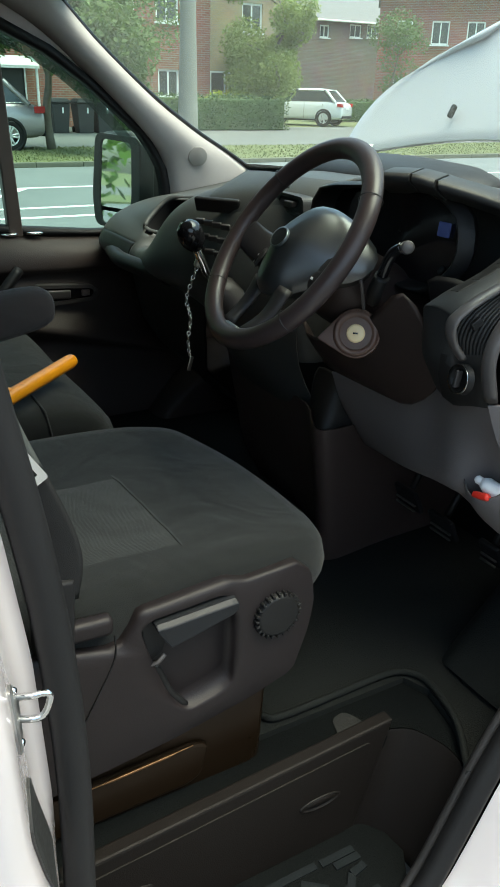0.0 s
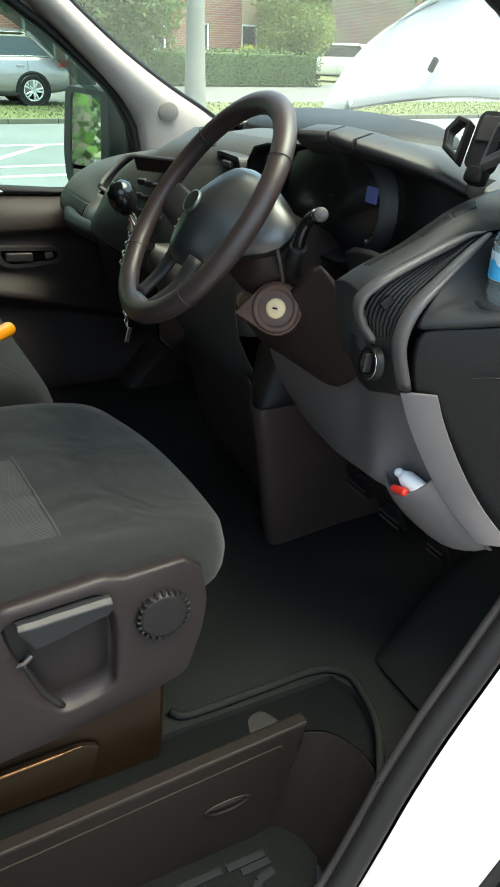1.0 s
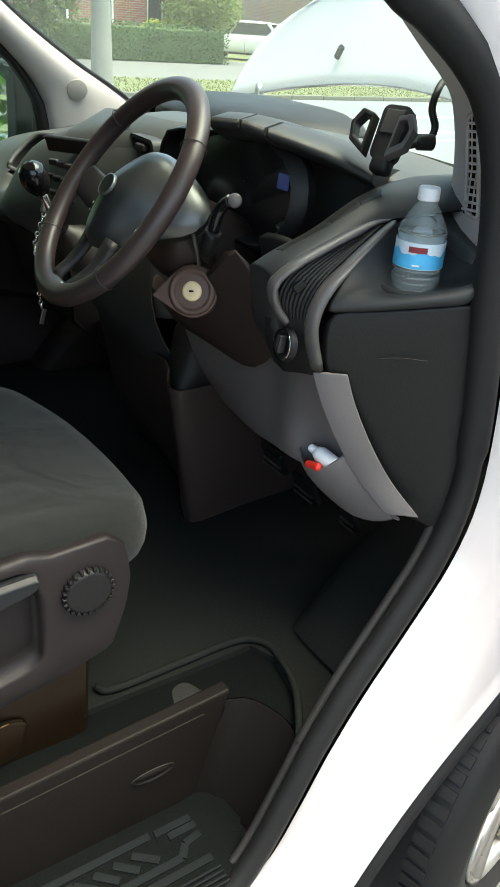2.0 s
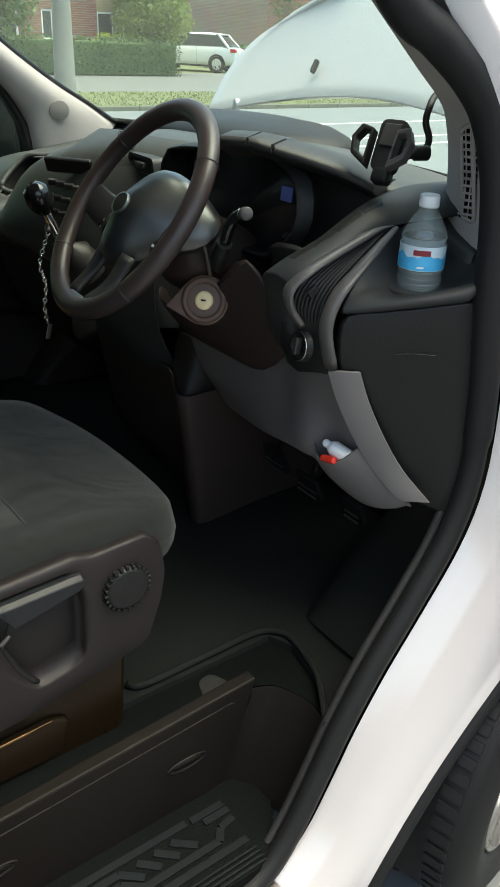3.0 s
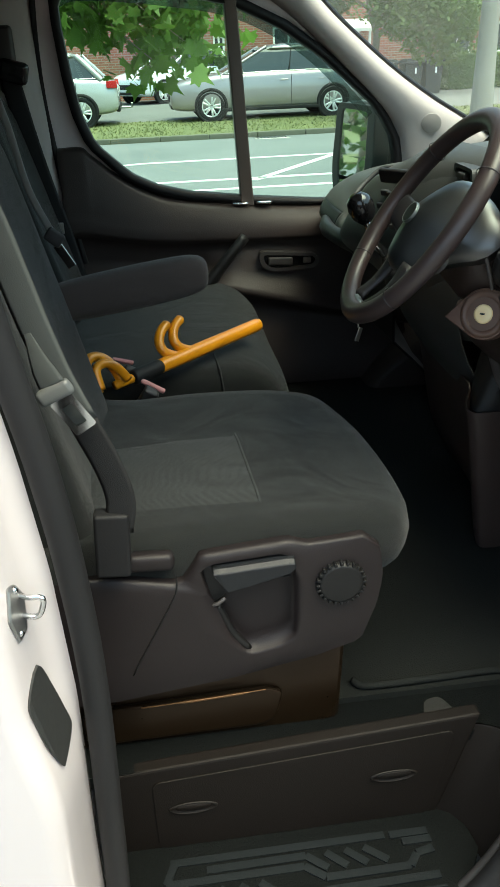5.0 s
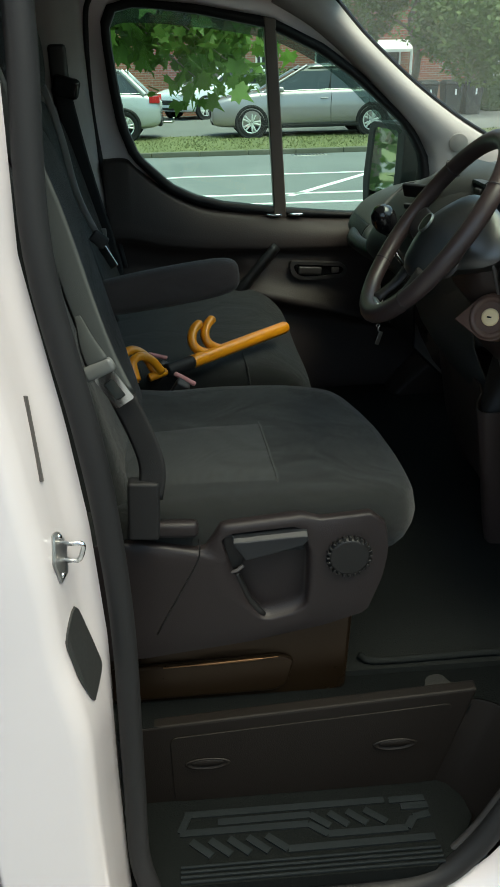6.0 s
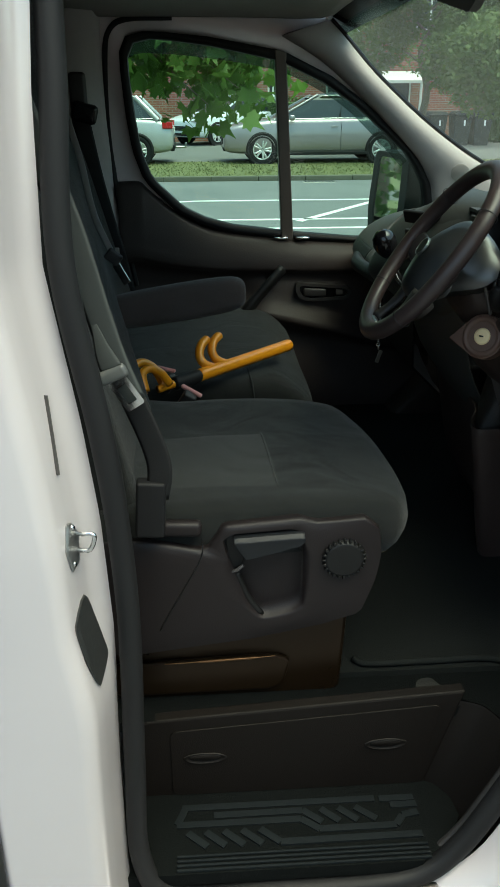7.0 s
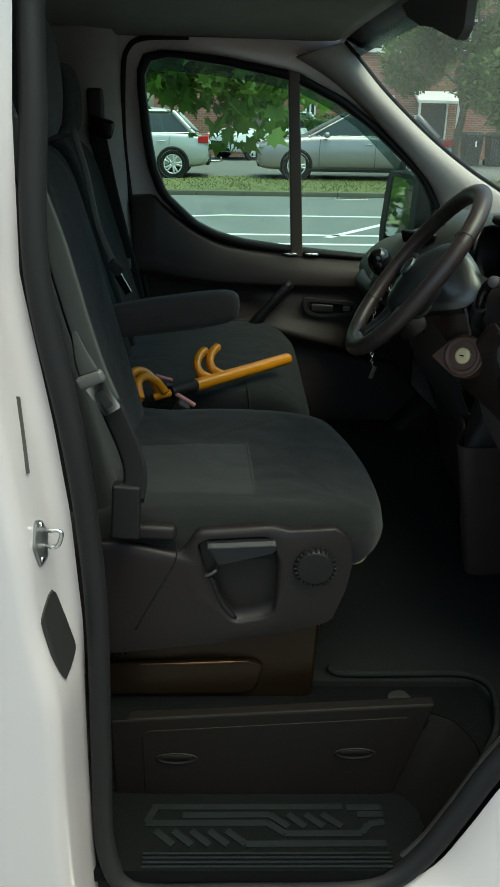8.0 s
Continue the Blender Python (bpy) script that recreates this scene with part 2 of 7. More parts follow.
M_HUB.node_tree.nodes["Principled BSDF"].inputs["Coat Roughness"].default_value = 0.36
M_HUB.node_tree.nodes["Principled BSDF"].inputs["Coat IOR"].default_value = 1.9
M_LINING = material("door_lining_plastic", (0.029, 0.022, 0.020), rough=0.55, grain=420, bump=0.3, spec=0.28)
M_TREAD = material("tread_mat_grey", (0.0075, 0.0100, 0.0115), rough=0.75, grain=300, bump=0.3, spec=0.15)
M_STEP = material("step_rubber", (0.0034, 0.0044, 0.0046), rough=0.85, scale=4, grain=350, bump=0.6, second=(0.0050, 0.0060, 0.0060), spec=0.07)
M_METALBASE = material("seat_base_steel", (0.026, 0.0155, 0.008), rough=0.30, metal=0.6, var=0.2, scale=8, grain=300, bump=0.05, spec=0.5)
M_LEVER = material("lever_plastic", (0.009, 0.0105, 0.013), rough=0.5, grain=400, bump=0.15, spec=0.4)
M_CONSOLE = material("console_plastic", (0.058, 0.041, 0.036), rough=0.42, grain=420, bump=0.12, spec=0.35)
M_COLUMN = material("column_plastic", (0.030, 0.0205, 0.018), rough=0.5, grain=520, bump=0.12, spec=0.35)
M_IGN = material("ignition_bezel_plastic", (0.110, 0.062, 0.046), rough=0.42, var=0.1, bump=0.1)
M_BEZEL = material("brown_satin_bezel", (0.085, 0.066, 0.055), rough=0.4, var=0.1, bump=0.1)
M_GRIP = material("pale_grey_grip", (0.12, 0.125, 0.122), rough=0.4, var=0.1, bump=0.1)
M_PLATE = material("grey_sticker", (0.024, 0.025, 0.025), rough=0.45, var=0.5, scale=160, bump=0.0)


def ray_ring(poly, c, n):
    """n points on a polygon's outline, at even angles round c."""
    out = []
    k = len(poly)
    for a in range(n):
        q = 2 * math.pi * a / n
        d = Vector((math.cos(q), math.sin(q)))
        best = None
        for b in range(k):
            p, e = Vector(poly[b]) - Vector(c), Vector(poly[(b + 1) % k]) - Vector(poly[b])
            det = d.x * -e.y + d.y * e.x
            if abs(det) < 1e-9:
                continue
            s = (p.x * -e.y + p.y * e.x) / det
            u = (d.x * p.y - d.y * p.x) / det
            if s > 0 and -1e-6 <= u <= 1 + 1e-6 and (best is None or s > best):
                best = s
        out.append((c[0] + d.x * best, c[1] + d.y * best))
    return out


def cushion(outline, z_top, z_bot, crown=0.012, roll=0.03, z_of=None):
    """A padded slab over a plan outline: rolled edges and a slightly crowned top."""
    k = len(outline)
    c = Vector((sum(p[0] for p in outline) / k, sum(p[1] for p in outline) / k))
    rings = []
    for s, z in ((0.045, z_bot), (0.026, z_bot + 0.016), (0.011, z_bot + 0.036), (0.003, z_bot + (z_top - z_bot) * 0.45), (0.0, z_bot + (z_top - z_bot) * 0.62), (0.006, z_top - roll * 0.5), (0.018, z_top - roll * 0.15), (0.045, z_top), (0.10, z_top + crown * 0.6), (0.18, z_top + crown)):
        ring = []
        for p in outline:
            v = Vector(p) - c
            r = v.length
            w = c + v * max(0.1, (r - s) / r) 
            ring.append(Vector((w.x, w.y, z + (z_of(w.x, w.y) if z_of and s >= 0.0 else 0.0))))
        rings.append(ring)
    for g in (0.7, 0.4, 0.1):
        ring = [c + (Vector((v.x, v.y)) - c) * g for v in rings[9]]
        rings.append([Vector((w.x, w.y, z_top + crown + (z_of(w.x, w.y) if z_of else 0.0))) for w in ring])
    return loft(rings)


# ---------------------------------------------------------------- van shell
van = thing("delivery_van", (0, 0, 0), "white panel van with its bonnet raised and driver door open", "van")

# cab floor with the step well cut out beside the driver
part("floor_mat", prism([(-0.92, 0.84), (0.62, 0.84), (0.62, -0.86), (0.09, -0.86), (0.148, -0.76), (0.165, -0.68), (0.145, -0.635), (-0.60, -0.635), (-0.92, -0.635)], "z", 0.52, 0.548), M_MAT, van, "black rubber cab floor mat", smooth=False)
part("toe_board", loft([[Vector((0.60, y, 0.548)), Vector((0.72, y, 0.62)), Vector((0.84, y, 0.86)), Vector((0.86, y, 1.15)), Vector((0.90, y, 1.15)), Vector((0.90, y, 0.5))] for y in (-0.86, 0.86)]), M_MAT, van)
lip = smooth_line([(-0.125, -0.605, 0.556), (-0.10, -0.622, 0.556), (0.02, -0.622, 0.556), (0.125, -0.622, 0.556), (0.165, -0.648, 0.556), (0.168, -0.69, 0.556), (0.148, -0.765, 0.556), (0.09, -0.855, 0.556)], 6)
arch = [(math.cos(math.pi * k / 16) * 0.372, math.sin(math.pi * k / 16) * 0.372) for k in range(17)]
part("wheel_arch_cover", loft([[Vector((0.53 + c * g, y, 0.335 + a * g)) for c, a in arch] for y, g in ((0.87, 1.0), (0.66, 1.0), (0.63, 0.985), (0.615, 0.94), (0.612, 0.4))], ring_closed=False), M_LINING, van, "dark plastic wheel arch cover")
part("mat_lip", tube(lip, 0.0065, 8), M_MAT, van)
part("step_ledge", prism([(-0.60, -0.635), (0.145, -0.635), (0.162, -0.68), (0.147, -0.76), (0.088, -0.875), (0.107, -0.80), (0.087, -0.742), (0.054, -0.722), (-0.60, -0.722)], "z", 0.515, 0.536), M_STEP, van, smooth=False)
M_PATCH = material("worn_grey_rubber", (0.013, 0.0135, 0.0125), rough=0.8, var=0.5, scale=30, bump=0.3)
part("worn_patch", prism(rounded([(-0.028, -0.690), (-0.016, -0.650), (0.012, -0.644), (0.027, -0.676), (0.022, -0.700)], 0.012), "z", 0.534, 0.5372), M_PATCH, van, smooth=False)
# step well: tread, inner wall, front wall
part("step_tread", prism([(-0.55, -0.715), (0.0, -0.715), (0.03, -0.76), (0.035, -0.80), (0.0, -0.855), (-0.05, -0.885), (-0.55, -0.885)], "z", 0.340, 0.3645), M_STEP, van, "dark rubber step tread", smooth=False)
for k in range(4):
    part("tread_rib", box((-0.245, -0.880 + 0.0085 * k, 0.367), (0.42, 0.0040, 0.005), bev=0.001), M_TREAD, van)
front_low = smooth_line([(-0.040, -0.715, 0.35), (-0.006, -0.722, 0.35), (0.020, -0.745, 0.35), (0.038, -0.80, 0.35), (0.045, -0.870, 0.35)], 6)
front_top = smooth_line([(0.025, -0.715, 0.545), (0.056, -0.722, 0.545), (0.085, -0.742, 0.545), (0.105, -0.80, 0.545), (0.090, -0.870, 0.545)], 6)
part("step_front_wall", loft([front_low, [(a + b) / 2 + Vector((0.004, 0, 0)) for a, b in zip(front_low, front_top)], front_top], ring_closed=False), M_STORE, van, solid=0.006)
panel_poly = [(-0.52, 0.352), (-0.010, 0.352), (0.050, 0.571), (-0.52, 0.534)]
part("storage_panel", prism(panel_poly, "y", -0.724, -0.700), M_STORE, van, "dark plastic storage cover beside the step", smooth=False, bevel=0.004)
door_poly = rounded([(-0.465, 0.365), (-0.022, 0.365), (0.010, 0.545), (-0.465, 0.512)], 0.015)
cover = part("storage_lid", prism(door_poly, "y", -0.7265, -0.722), M_STORE, van, smooth=False, bevel=0.0012)
for x in (-0.405, -0.085):
    z = 0.452 + 0.012 * (x + 0.405) / 0.32
    part("finger_pull", lathe([(0.0, -0.002), (0.028, -0.001), (0.033, 0.002), (0.037, 0.002), (0.039, 0.0)], 20, Matrix.Translation((x, -0.7275, z)) @ Euler((radians(90), 0, 0)).to_matrix().to_4x4() @ Matrix.Diagonal((1.0, 0.32, 1, 1))), M_STORE, cover)
for x in (-0.405, -0.085):
    z = 0.455 + 0.012 * (x + 0.405) / 0.32
    part("pull_hollow", lathe([(0.0, 0.0022), (0.026, 0.0020), (0.028, 0.0)], 20, Matrix.Translation((x, -0.7280, z)) @ Euler((radians(90), 0, 0)).to_matrix().to_4x4() @ Matrix.Diagonal((1.0, 0.24, 1, 1))), M_STORE, cover)
# raised chevron pattern on the tread
tread_lines = [[(-0.443, -0.750), (-0.100, -0.750)], [(-0.436, -0.750), (-0.450, -0.783)], [(-0.451, -0.784), (-0.236, -0.784), (-0.206, -0.806), (-0.073, -0.806), (-0.058, -0.788), (-0.030, -0.783)], [(-0.387, -0.768), (-0.231, -0.767), (-0.200, -0.792)], [(-0.199, -0.766), (-0.170, -0.792)], [(-0.168, -0.766), (-0.138, -0.792)], [(-0.138, -0.766), (-0.105, -0.792)], [(-0.092, -0.752), (-0.030, -0.752)], [(-0.075, -0.766), (-0.028, -0.766)]]
tread_lines += [[(-0.432 + 0.031 * k, -0.800), (-0.399 + 0.031 * k, -0.828)] for k in range(4)]
tread_lines += [[(-0.308, -0.800), (-0.275, -0.827), (-0.033, -0.826)]]
tread_lines = [[(x - 0.006, -0.757 + (y + 0.750) * 1.03) for x, y in q] for q in tread_lines]
for row, line in enumerate(tread_lines):
    bars = []
    for n, ((ax, ay), (bx, by)) in enumerate(zip(line, line[1:])):
        w = Vector((bx - ax, by - ay))
        side = Vector((-w.y, w.x)).normalized() * 0.0062
        bars.append(prism([(ax + side.x, ay + side.y), (bx + side.x, by + side.y), (bx - side.x, by - side.y), (ax - side.x, ay - side.y)], "z", 0.3650, 0.3672 + 0.0003 * n + 0.00008 * row))
    part("tread_pattern", join(*bars), M_TREAD, van, smooth=False)
part("sill_outer", loft([[Vector((x, -0.895, 0.325)), Vector((x, -0.93, 0.315)), Vector((x, -0.965, 0.285)), Vector((x, -0.965, 0.20)), Vector((x, -0.90, 0.18)), Vector((x, -0.895, 0.2))] for x in (-2.9, 0.06)]), M_WHITE, van, "white painted sill")

# door aperture seal, one loop
seal_path = smooth_line([(-0.03, -0.80, 1.70), (0.084, -0.838, 1.545), (0.142, -0.845, 1.509), (0.201, -0.849, 1.470), (0.240, -0.854, 1.425), (0.268, -0.862, 1.34), (0.283, -0.868, 1.20), (0.300, -0.873, 1.06), (0.300, -0.876, 0.94), (0.272, -0.876, 0.845), (0.216, -0.876, 0.755), (0.148, -0.876, 0.655), (0.098, -0.876, 0.565), (0.060, -0.876, 0.48), (0.014, -0.878, 0.392), (-0.040, -0.884, 0.340), (-0.12, -0.888, 0.321), (-0.30, -0.888, 0.318), (-0.46, -0.888, 0.321), (-0.510, -0.878, 0.40), (-0.508, -0.874, 0.60), (-0.500, -0.872, 0.85), (-0.505, -0.870, 1.02), (-0.518, -0.866, 1.15), (-0.545, -0.858, 1.34), (-0.540, -0.83, 1.52), (-0.530, -0.795, 1.68), (-0.46, -0.775, 1.745), (-0.24, -0.775, 1.757), (-0.10, -0.785, 1.745)], 6, closed=True)
part("door_seal", tube(seal_path + seal_path[:1], [0.0165 if p.x < -0.44 else (0.022 if p.z > 1.0 else 0.018) for p in seal_path + seal_path[:1]], 10), M_RUBBER, van, "black rubber door seal")
inner_path = [p + Vector((0.0 if p.x > 0 else (0.004 if p.x < -0.48 else 0), 0.012 if p.x < -0.44 or (p.x > 0 and p.z > 1.0) else 0.026, 0.0)) for p in seal_path]
part("inner_seal", tube(inner_path + inner_path[:1], 0.008, 8), M_PLASTIC, van)

part("kick_panel", loft([[Vector(p) for p in r] for r in (
    [(0.292, -0.858, 1.00), (0.34, -0.83, 0.99), (0.42, -0.78, 0.98)],
    [(0.288, -0.860, 0.90), (0.34, -0.82, 0.88), (0.43, -0.775, 0.86)],
    [(0.255, -0.862, 0.815), (0.32, -0.815, 0.78), (0.42, -0.77, 0.74)],
    [(0.195, -0.862, 0.715), (0.27, -0.815, 0.68), (0.38, -0.765, 0.64)],
    [(0.135, -0.862, 0.620), (0.21, -0.81, 0.59), (0.32, -0.77, 0.56)],
    [(0.095, -0.862, 0.548), (0.15, -0.815, 0.546), (0.25, -0.78, 0.546)])], ring_closed=False), M_DARK, van, "black kick panel", solid=0.004, sub=1)

# front pillar and wing panel beside the aperture
wing_rows = [
    ((-0.08, -0.80, 1.75), (-0.04, -0.82, 1.76), (0.05, -0.80, 1.75), (0.11, -0.76, 1.73)),
    ((0.135, -0.85, 1.545), (0.170, -0.872, 1.545), (0.25, -0.865, 1.55), (0.31, -0.80, 1.55)),
    ((0.220, -0.865, 1.44), (0.256, -0.888, 1.44), (0.36, -0.89, 1.44), (0.46, -0.84, 1.42)),
    ((0.275, -0.875, 1.34), (0.312, -0.902, 1.33), (0.41, -0.92, 1.32), (0.58, -0.87, 1.27)),
    ((0.305, -0.882, 1.20), (0.337, -0.914, 1.20), (0.44, -0.94, 1.18), (0.75, -0.91, 1.12)),
    ((0.323, -0.886, 1.06), (0.355, -0.922, 1.06), (0.46, -0.955, 1.04), (0.90, -0.94, 0.98)),
    ((0.324, -0.888, 0.935), (0.357, -0.926, 0.93), (0.47, -0.965, 0.90), (0.90, -0.96, 0.82)),
    ((0.296, -0.888, 0.838), (0.326, -0.930, 0.826), (0.40, -0.968, 0.80), (0.56, -0.985, 0.765)),
    ((0.238, -0.888, 0.745), (0.268, -0.932, 0.733), (0.325, -0.968, 0.718), (0.400, -0.985, 0.705)),
    ((0.170, -0.888, 0.645), (0.200, -0.934, 0.634), (0.248, -0.968, 0.624), (0.300, -0.985, 0.615)),
    ((0.119, -0.888, 0.555), (0.146, -0.934, 0.546), (0.182, -0.968, 0.540), (0.222, -0.985, 0.530)),
    ((0.080, -0.888, 0.470), (0.100, -0.934, 0.462), (0.128, -0.968, 0.455), (0.160, -0.985, 0.448)),
    ((0.032, -0.888, 0.380), (0.050, -0.934, 0.375), (0.076, -0.968, 0.370), (0.106, -0.985, 0.362)),
    ((-0.040, -0.888, 0.318), (-0.020, -0.930, 0.305), (0.020, -0.968, 0.285), (0.068, -0.980, 0.275)),
]
rows = [smooth_line([r[k] for r in wing_rows], 4) for k in range(4)]
def wing_section(a):
    c = [rows[k][a] for k in range(4)]
    f = min(1.0, (c[3] - c[2]).length / 0.09)
    return [c[0], c[0].lerp(c[1], 0.5), c[0].lerp(c[1], 0.9), c[1].lerp(c[2], 0.06), c[1].lerp(c[2], 0.55), c[2].lerp(c[3], 0.05), c[2].lerp(c[3], 0.62) + Vector((0, 0.006 * f, 0)), c[2].lerp(c[3], 0.86) + Vector((0, 0.003 * f, 0)), c[2].lerp(c[3], 0.94) + Vector((0, -0.006 * f, 0)), c[3]]


part("front_wing", loft([wing_section(a) for a in range(len(rows[0]))], ring_closed=False), M_WHITE, van, "white painted front wing and door pillar", solid=0.004)
arch = smooth_line([(0.80, -0.985, 0.785), (0.56, -0.985, 0.765), (0.400, -0.985, 0.705), (0.300, -0.985, 0.615), (0.222, -0.985, 0.530), (0.160, -0.985, 0.448), (0.106, -0.985, 0.362), (0.068, -0.98, 0.275)], 5)
part("arch_edge", tube([p + Vector((0.016, 0.004, -0.012)) for p in arch], 0.016, 8), M_RUBBER, van, "black wheel arch edge")
part("arch_liner", loft([[p + Vector((0.012, 0.0, -0.006)) for p in arch], [p + Vector((0.02, 0.36, -0.01)) for p in arch]], ring_closed=False), M_RUBBER, van, solid=0.006)
high = [p for p in arch if p.z > 0.535]
part("arch_cover", loft([[p + Vector(o) for p in high] for o in ((-0.012, 0.13, 0.012), (-0.014, 0.26, 0.014), (-0.012, 0.32, 0.012), (-0.002, 0.36, 0.0), (0.03, 0.385, -0.03), (0.10, 0.392, -0.14))], ring_closed=False), M_MAT, van, "dark mat over the wheel arch", sub=1)

M_STRIKE = material("dull_steel", (0.34, 0.34, 0.34), rough=0.42, metal=0.9, var=0.3, scale=60, bump=0.05)
# rear door pillar on the driver's side, then the sliding door
bp = [(1.75, -0.530, 0.06), (1.66, -0.552, 0.045), (1.52, -0.562, 0.028), (1.34, -0.567, 0.012), (1.15, -0.540, 0.004), (1.02, -0.527, 0.0), (0.85, -0.522, 0.0), (0.60, -0.530, 0.0), (0.40, -0.532, 0.0), (0.22, -0.53, 0.0)]
JAMB_HIGH = [(0, -0.868), (-0.010, -0.875), (-0.018, -0.884), (-0.024, -0.898), (-0.030, -0.920), (-0.036, -0.945), (-0.044, -0.960), (-0.060, -0.967), (-0.150, -0.969), (-0.165, -0.955), (-0.168, -0.90)]
JAMB_LOW = [(0, -0.868), (-0.001, -0.875), (-0.003, -0.884), (-0.006, -0.898), (-0.011, -0.920), (-0.017, -0.945), (-0.024, -0.960), (-0.042, -0.967), (-0.150, -0.969), (-0.165, -0.955), (-0.168, -0.90)]


def jamb_section(z):
    """The pillar's outline (x, y) at a height: a narrow step low down, a wider flange above it."""
    for (za, xa, da), (zb, xb, db) in zip(bp, bp[1:]):
        if zb <= z <= za:
            f = (z - zb) / (za - zb)
            x, dy = xb + (xa - xb) * f, db + (da - db) * f
            break
    w = min(1.0, max(0.0, (z - 0.74) / 0.16))
    w = w * w * (3 - 2 * w)
    return [(x + a * w + c * (1 - w), b * w + d * (1 - w) + dy) for (a, b), (c, d) in zip(JAMB_HIGH, JAMB_LOW)]


part("rear_pillar", loft([[Vector((x, y, z)) for x, y in jamb_section(z)] for z in (0.221 + 1.528 * k / 60 for k in range(61))], ring_closed=False), M_WHITE, van, "white painted door pillar", solid=0.003)
slide = [[Vector((x, -0.970 + dy * 1.2 + 0.004, z)) for x in (-0.715, -0.78, -1.6, -2.9)] for z, dy in ((1.80, 0.11), (1.66, 0.045), (1.45, 0.022), (1.2, 0.004), (0.9, 0.0), (0.5, 0.0), (0.25, 0.0))]
part("side_door", loft(slide, ring_closed=False), M_WHITE, van, "white sliding side door panel", solid=0.02)


def on_jamb(pts, lift=0.004):
    """Places on the door jamb for points (x, z)."""
    out = []
    for x, z in pts:
        for (xa, ya), (xb, yb) in zip(jamb_section(z), jamb_section(z)[1:]):
            if xb <= x <= xa:
                y = ya + (yb - ya) * (xa - x) / max(1e-6, xa - xb)
                break
        out.append(Vector((x + 0.75 * lift, y - 0.66 * lift, z)))
    return out


plate = rounded([(-0.561, 1.043), (-0.5565, 1.0375), (-0.5517, 1.017), (-0.553, 0.980), (-0.5585, 0.978), (-0.5618, 1.011)], 0.003)
striker = part("striker_plate", loft([on_jamb(plate, -0.002), on_jamb(plate, 0.004), on_jamb([(-0.5572 + (x + 0.5572) * 0.8, 1.010 + (z - 1.010) * 0.9) for x, z in plate], 0.006)]), M_STRIKE, van, "steel door striker", smooth=False)
part("striker_loop", tube(smooth_line([(-0.560, -0.905, 1.020), (-0.542, -0.922, 1.026), (-0.530, -0.926, 1.028), (-0.5262, -0.927, 1.023), (-0.533, -0.926, 1.006), (-0.545, -0.922, 1.003), (-0.560, -0.906, 0.998)], 5), 0.0030, 8), M_CHROME, striker)
for z in (1.034, 0.988):
    part("screw", lathe([(0.0, 0.0025), (0.003, 0.0025), (0.004, 0.0)], 10, aim(on_jamb([(-0.5575, z)], 0.005)[0], (0.83, -0.55, 0))), M_CHROME, striker)
sticker = smooth_line([(-0.5514, 0, 0.9297), (-0.545, 0, 0.890), (-0.5345, 0, 0.830), (-0.5338, 0, 0.812), (-0.5395, 0, 0.796), (-0.5425, 0, 0.800), (-0.552, 0, 0.845), (-0.5590, 0, 0.891), (-0.5588, 0, 0.911)], 3, closed=True)
sticker = [(p.x, p.z) for p in sticker]
part("jamb_sticker", loft([on_jamb(sticker, 0.001), on_jamb(sticker, 0.005)]), M_PLATE, van, "dark data sticker", smooth=False)
slot = [(-0.5738, 1.201), (-0.5721, 1.199), (-0.5646, 1.105), (-0.5663, 1.107)]
part("jamb_slot", loft([on_jamb(slot, -0.01), on_jamb(slot, 0.0048)]), M_FRAME, van, smooth=False)

# closed shell: roof, far side, back, bulkhead
part("roof_skin", loft([[Vector((x, -0.86, 1.84)), Vector((x, -0.70, 1.93)), Vector((x, 0, 1.97)), Vector((x, 0.70, 1.93)), Vector((x, 0.86, 1.84))] for x in (-3.0, -1.0, -0.1)] + [[Vector((0.05, -0.80, 1.76)), Vector((0.06, -0.70, 1.80)), Vector((0.08, 0, 1.83)), Vector((0.06, 0.70, 1.80)), Vector((0.05, 0.80, 1.76))]], ring_closed=False), M_WHITE, van, solid=0.02)
part("gutter_panel", loft([[Vector((x, -0.79, 1.752)), Vector((x, -0.86, 1.845))] for x in (-3.0, -0.05)], ring_closed=False), M_WHITE, van, solid=0.01)
part("far_gutter_panel", loft([[Vector((x, 0.79, 1.752)), Vector((x, 0.86, 1.845))] for x in (-3.0, -0.05)], ring_closed=False), M_WHITE, van, solid=0.01)
part("rear_side", box((-1.97, 0.955, 1.05), (2.1, 0.03, 1.6), bev=0.01), M_WHITE, van)
part("rear_end", box((-3.0, 0, 1.05), (0.03, 1.88, 1.6), bev=0.01), M_WHITE, van)
M_BULK = material("bulkhead_board", (0.10, 0.096, 0.092), rough=0.8, grain=400, bump=0.4)
part("bulkhead", box((-0.93, 0, 1.15), (0.02, 1.76, 1.30), bev=0.004), M_BULK, van, "grey bulkhead behind the seats")

# headlining
part("headliner", loft([[Vector((x, -0.78, 1.735)), Vector((x, -0.70, 1.765)), Vector((x, -0.4, 1.80)), Vector((x, 0, 1.81)), Vector((x, 0.4, 1.80)), Vector((x, 0.70, 1.765)), Vector((x, 0.79, 1.72))] for x in (-0.94, -0.5, -0.2)] + [[Vector((0.02, -0.78, 1.725)), Vector((0.03, -0.70, 1.735)), Vector((0.05, -0.4, 1.745)), Vector((0.055, 0, 1.75)), Vector((0.05, 0.4, 1.745)), Vector((0.03, 0.70, 1.735)), Vector((0.02, 0.79, 1.71))]], ring_closed=False), M_LINER, van, "pale grey headlining", solid=0.01, sub=1)

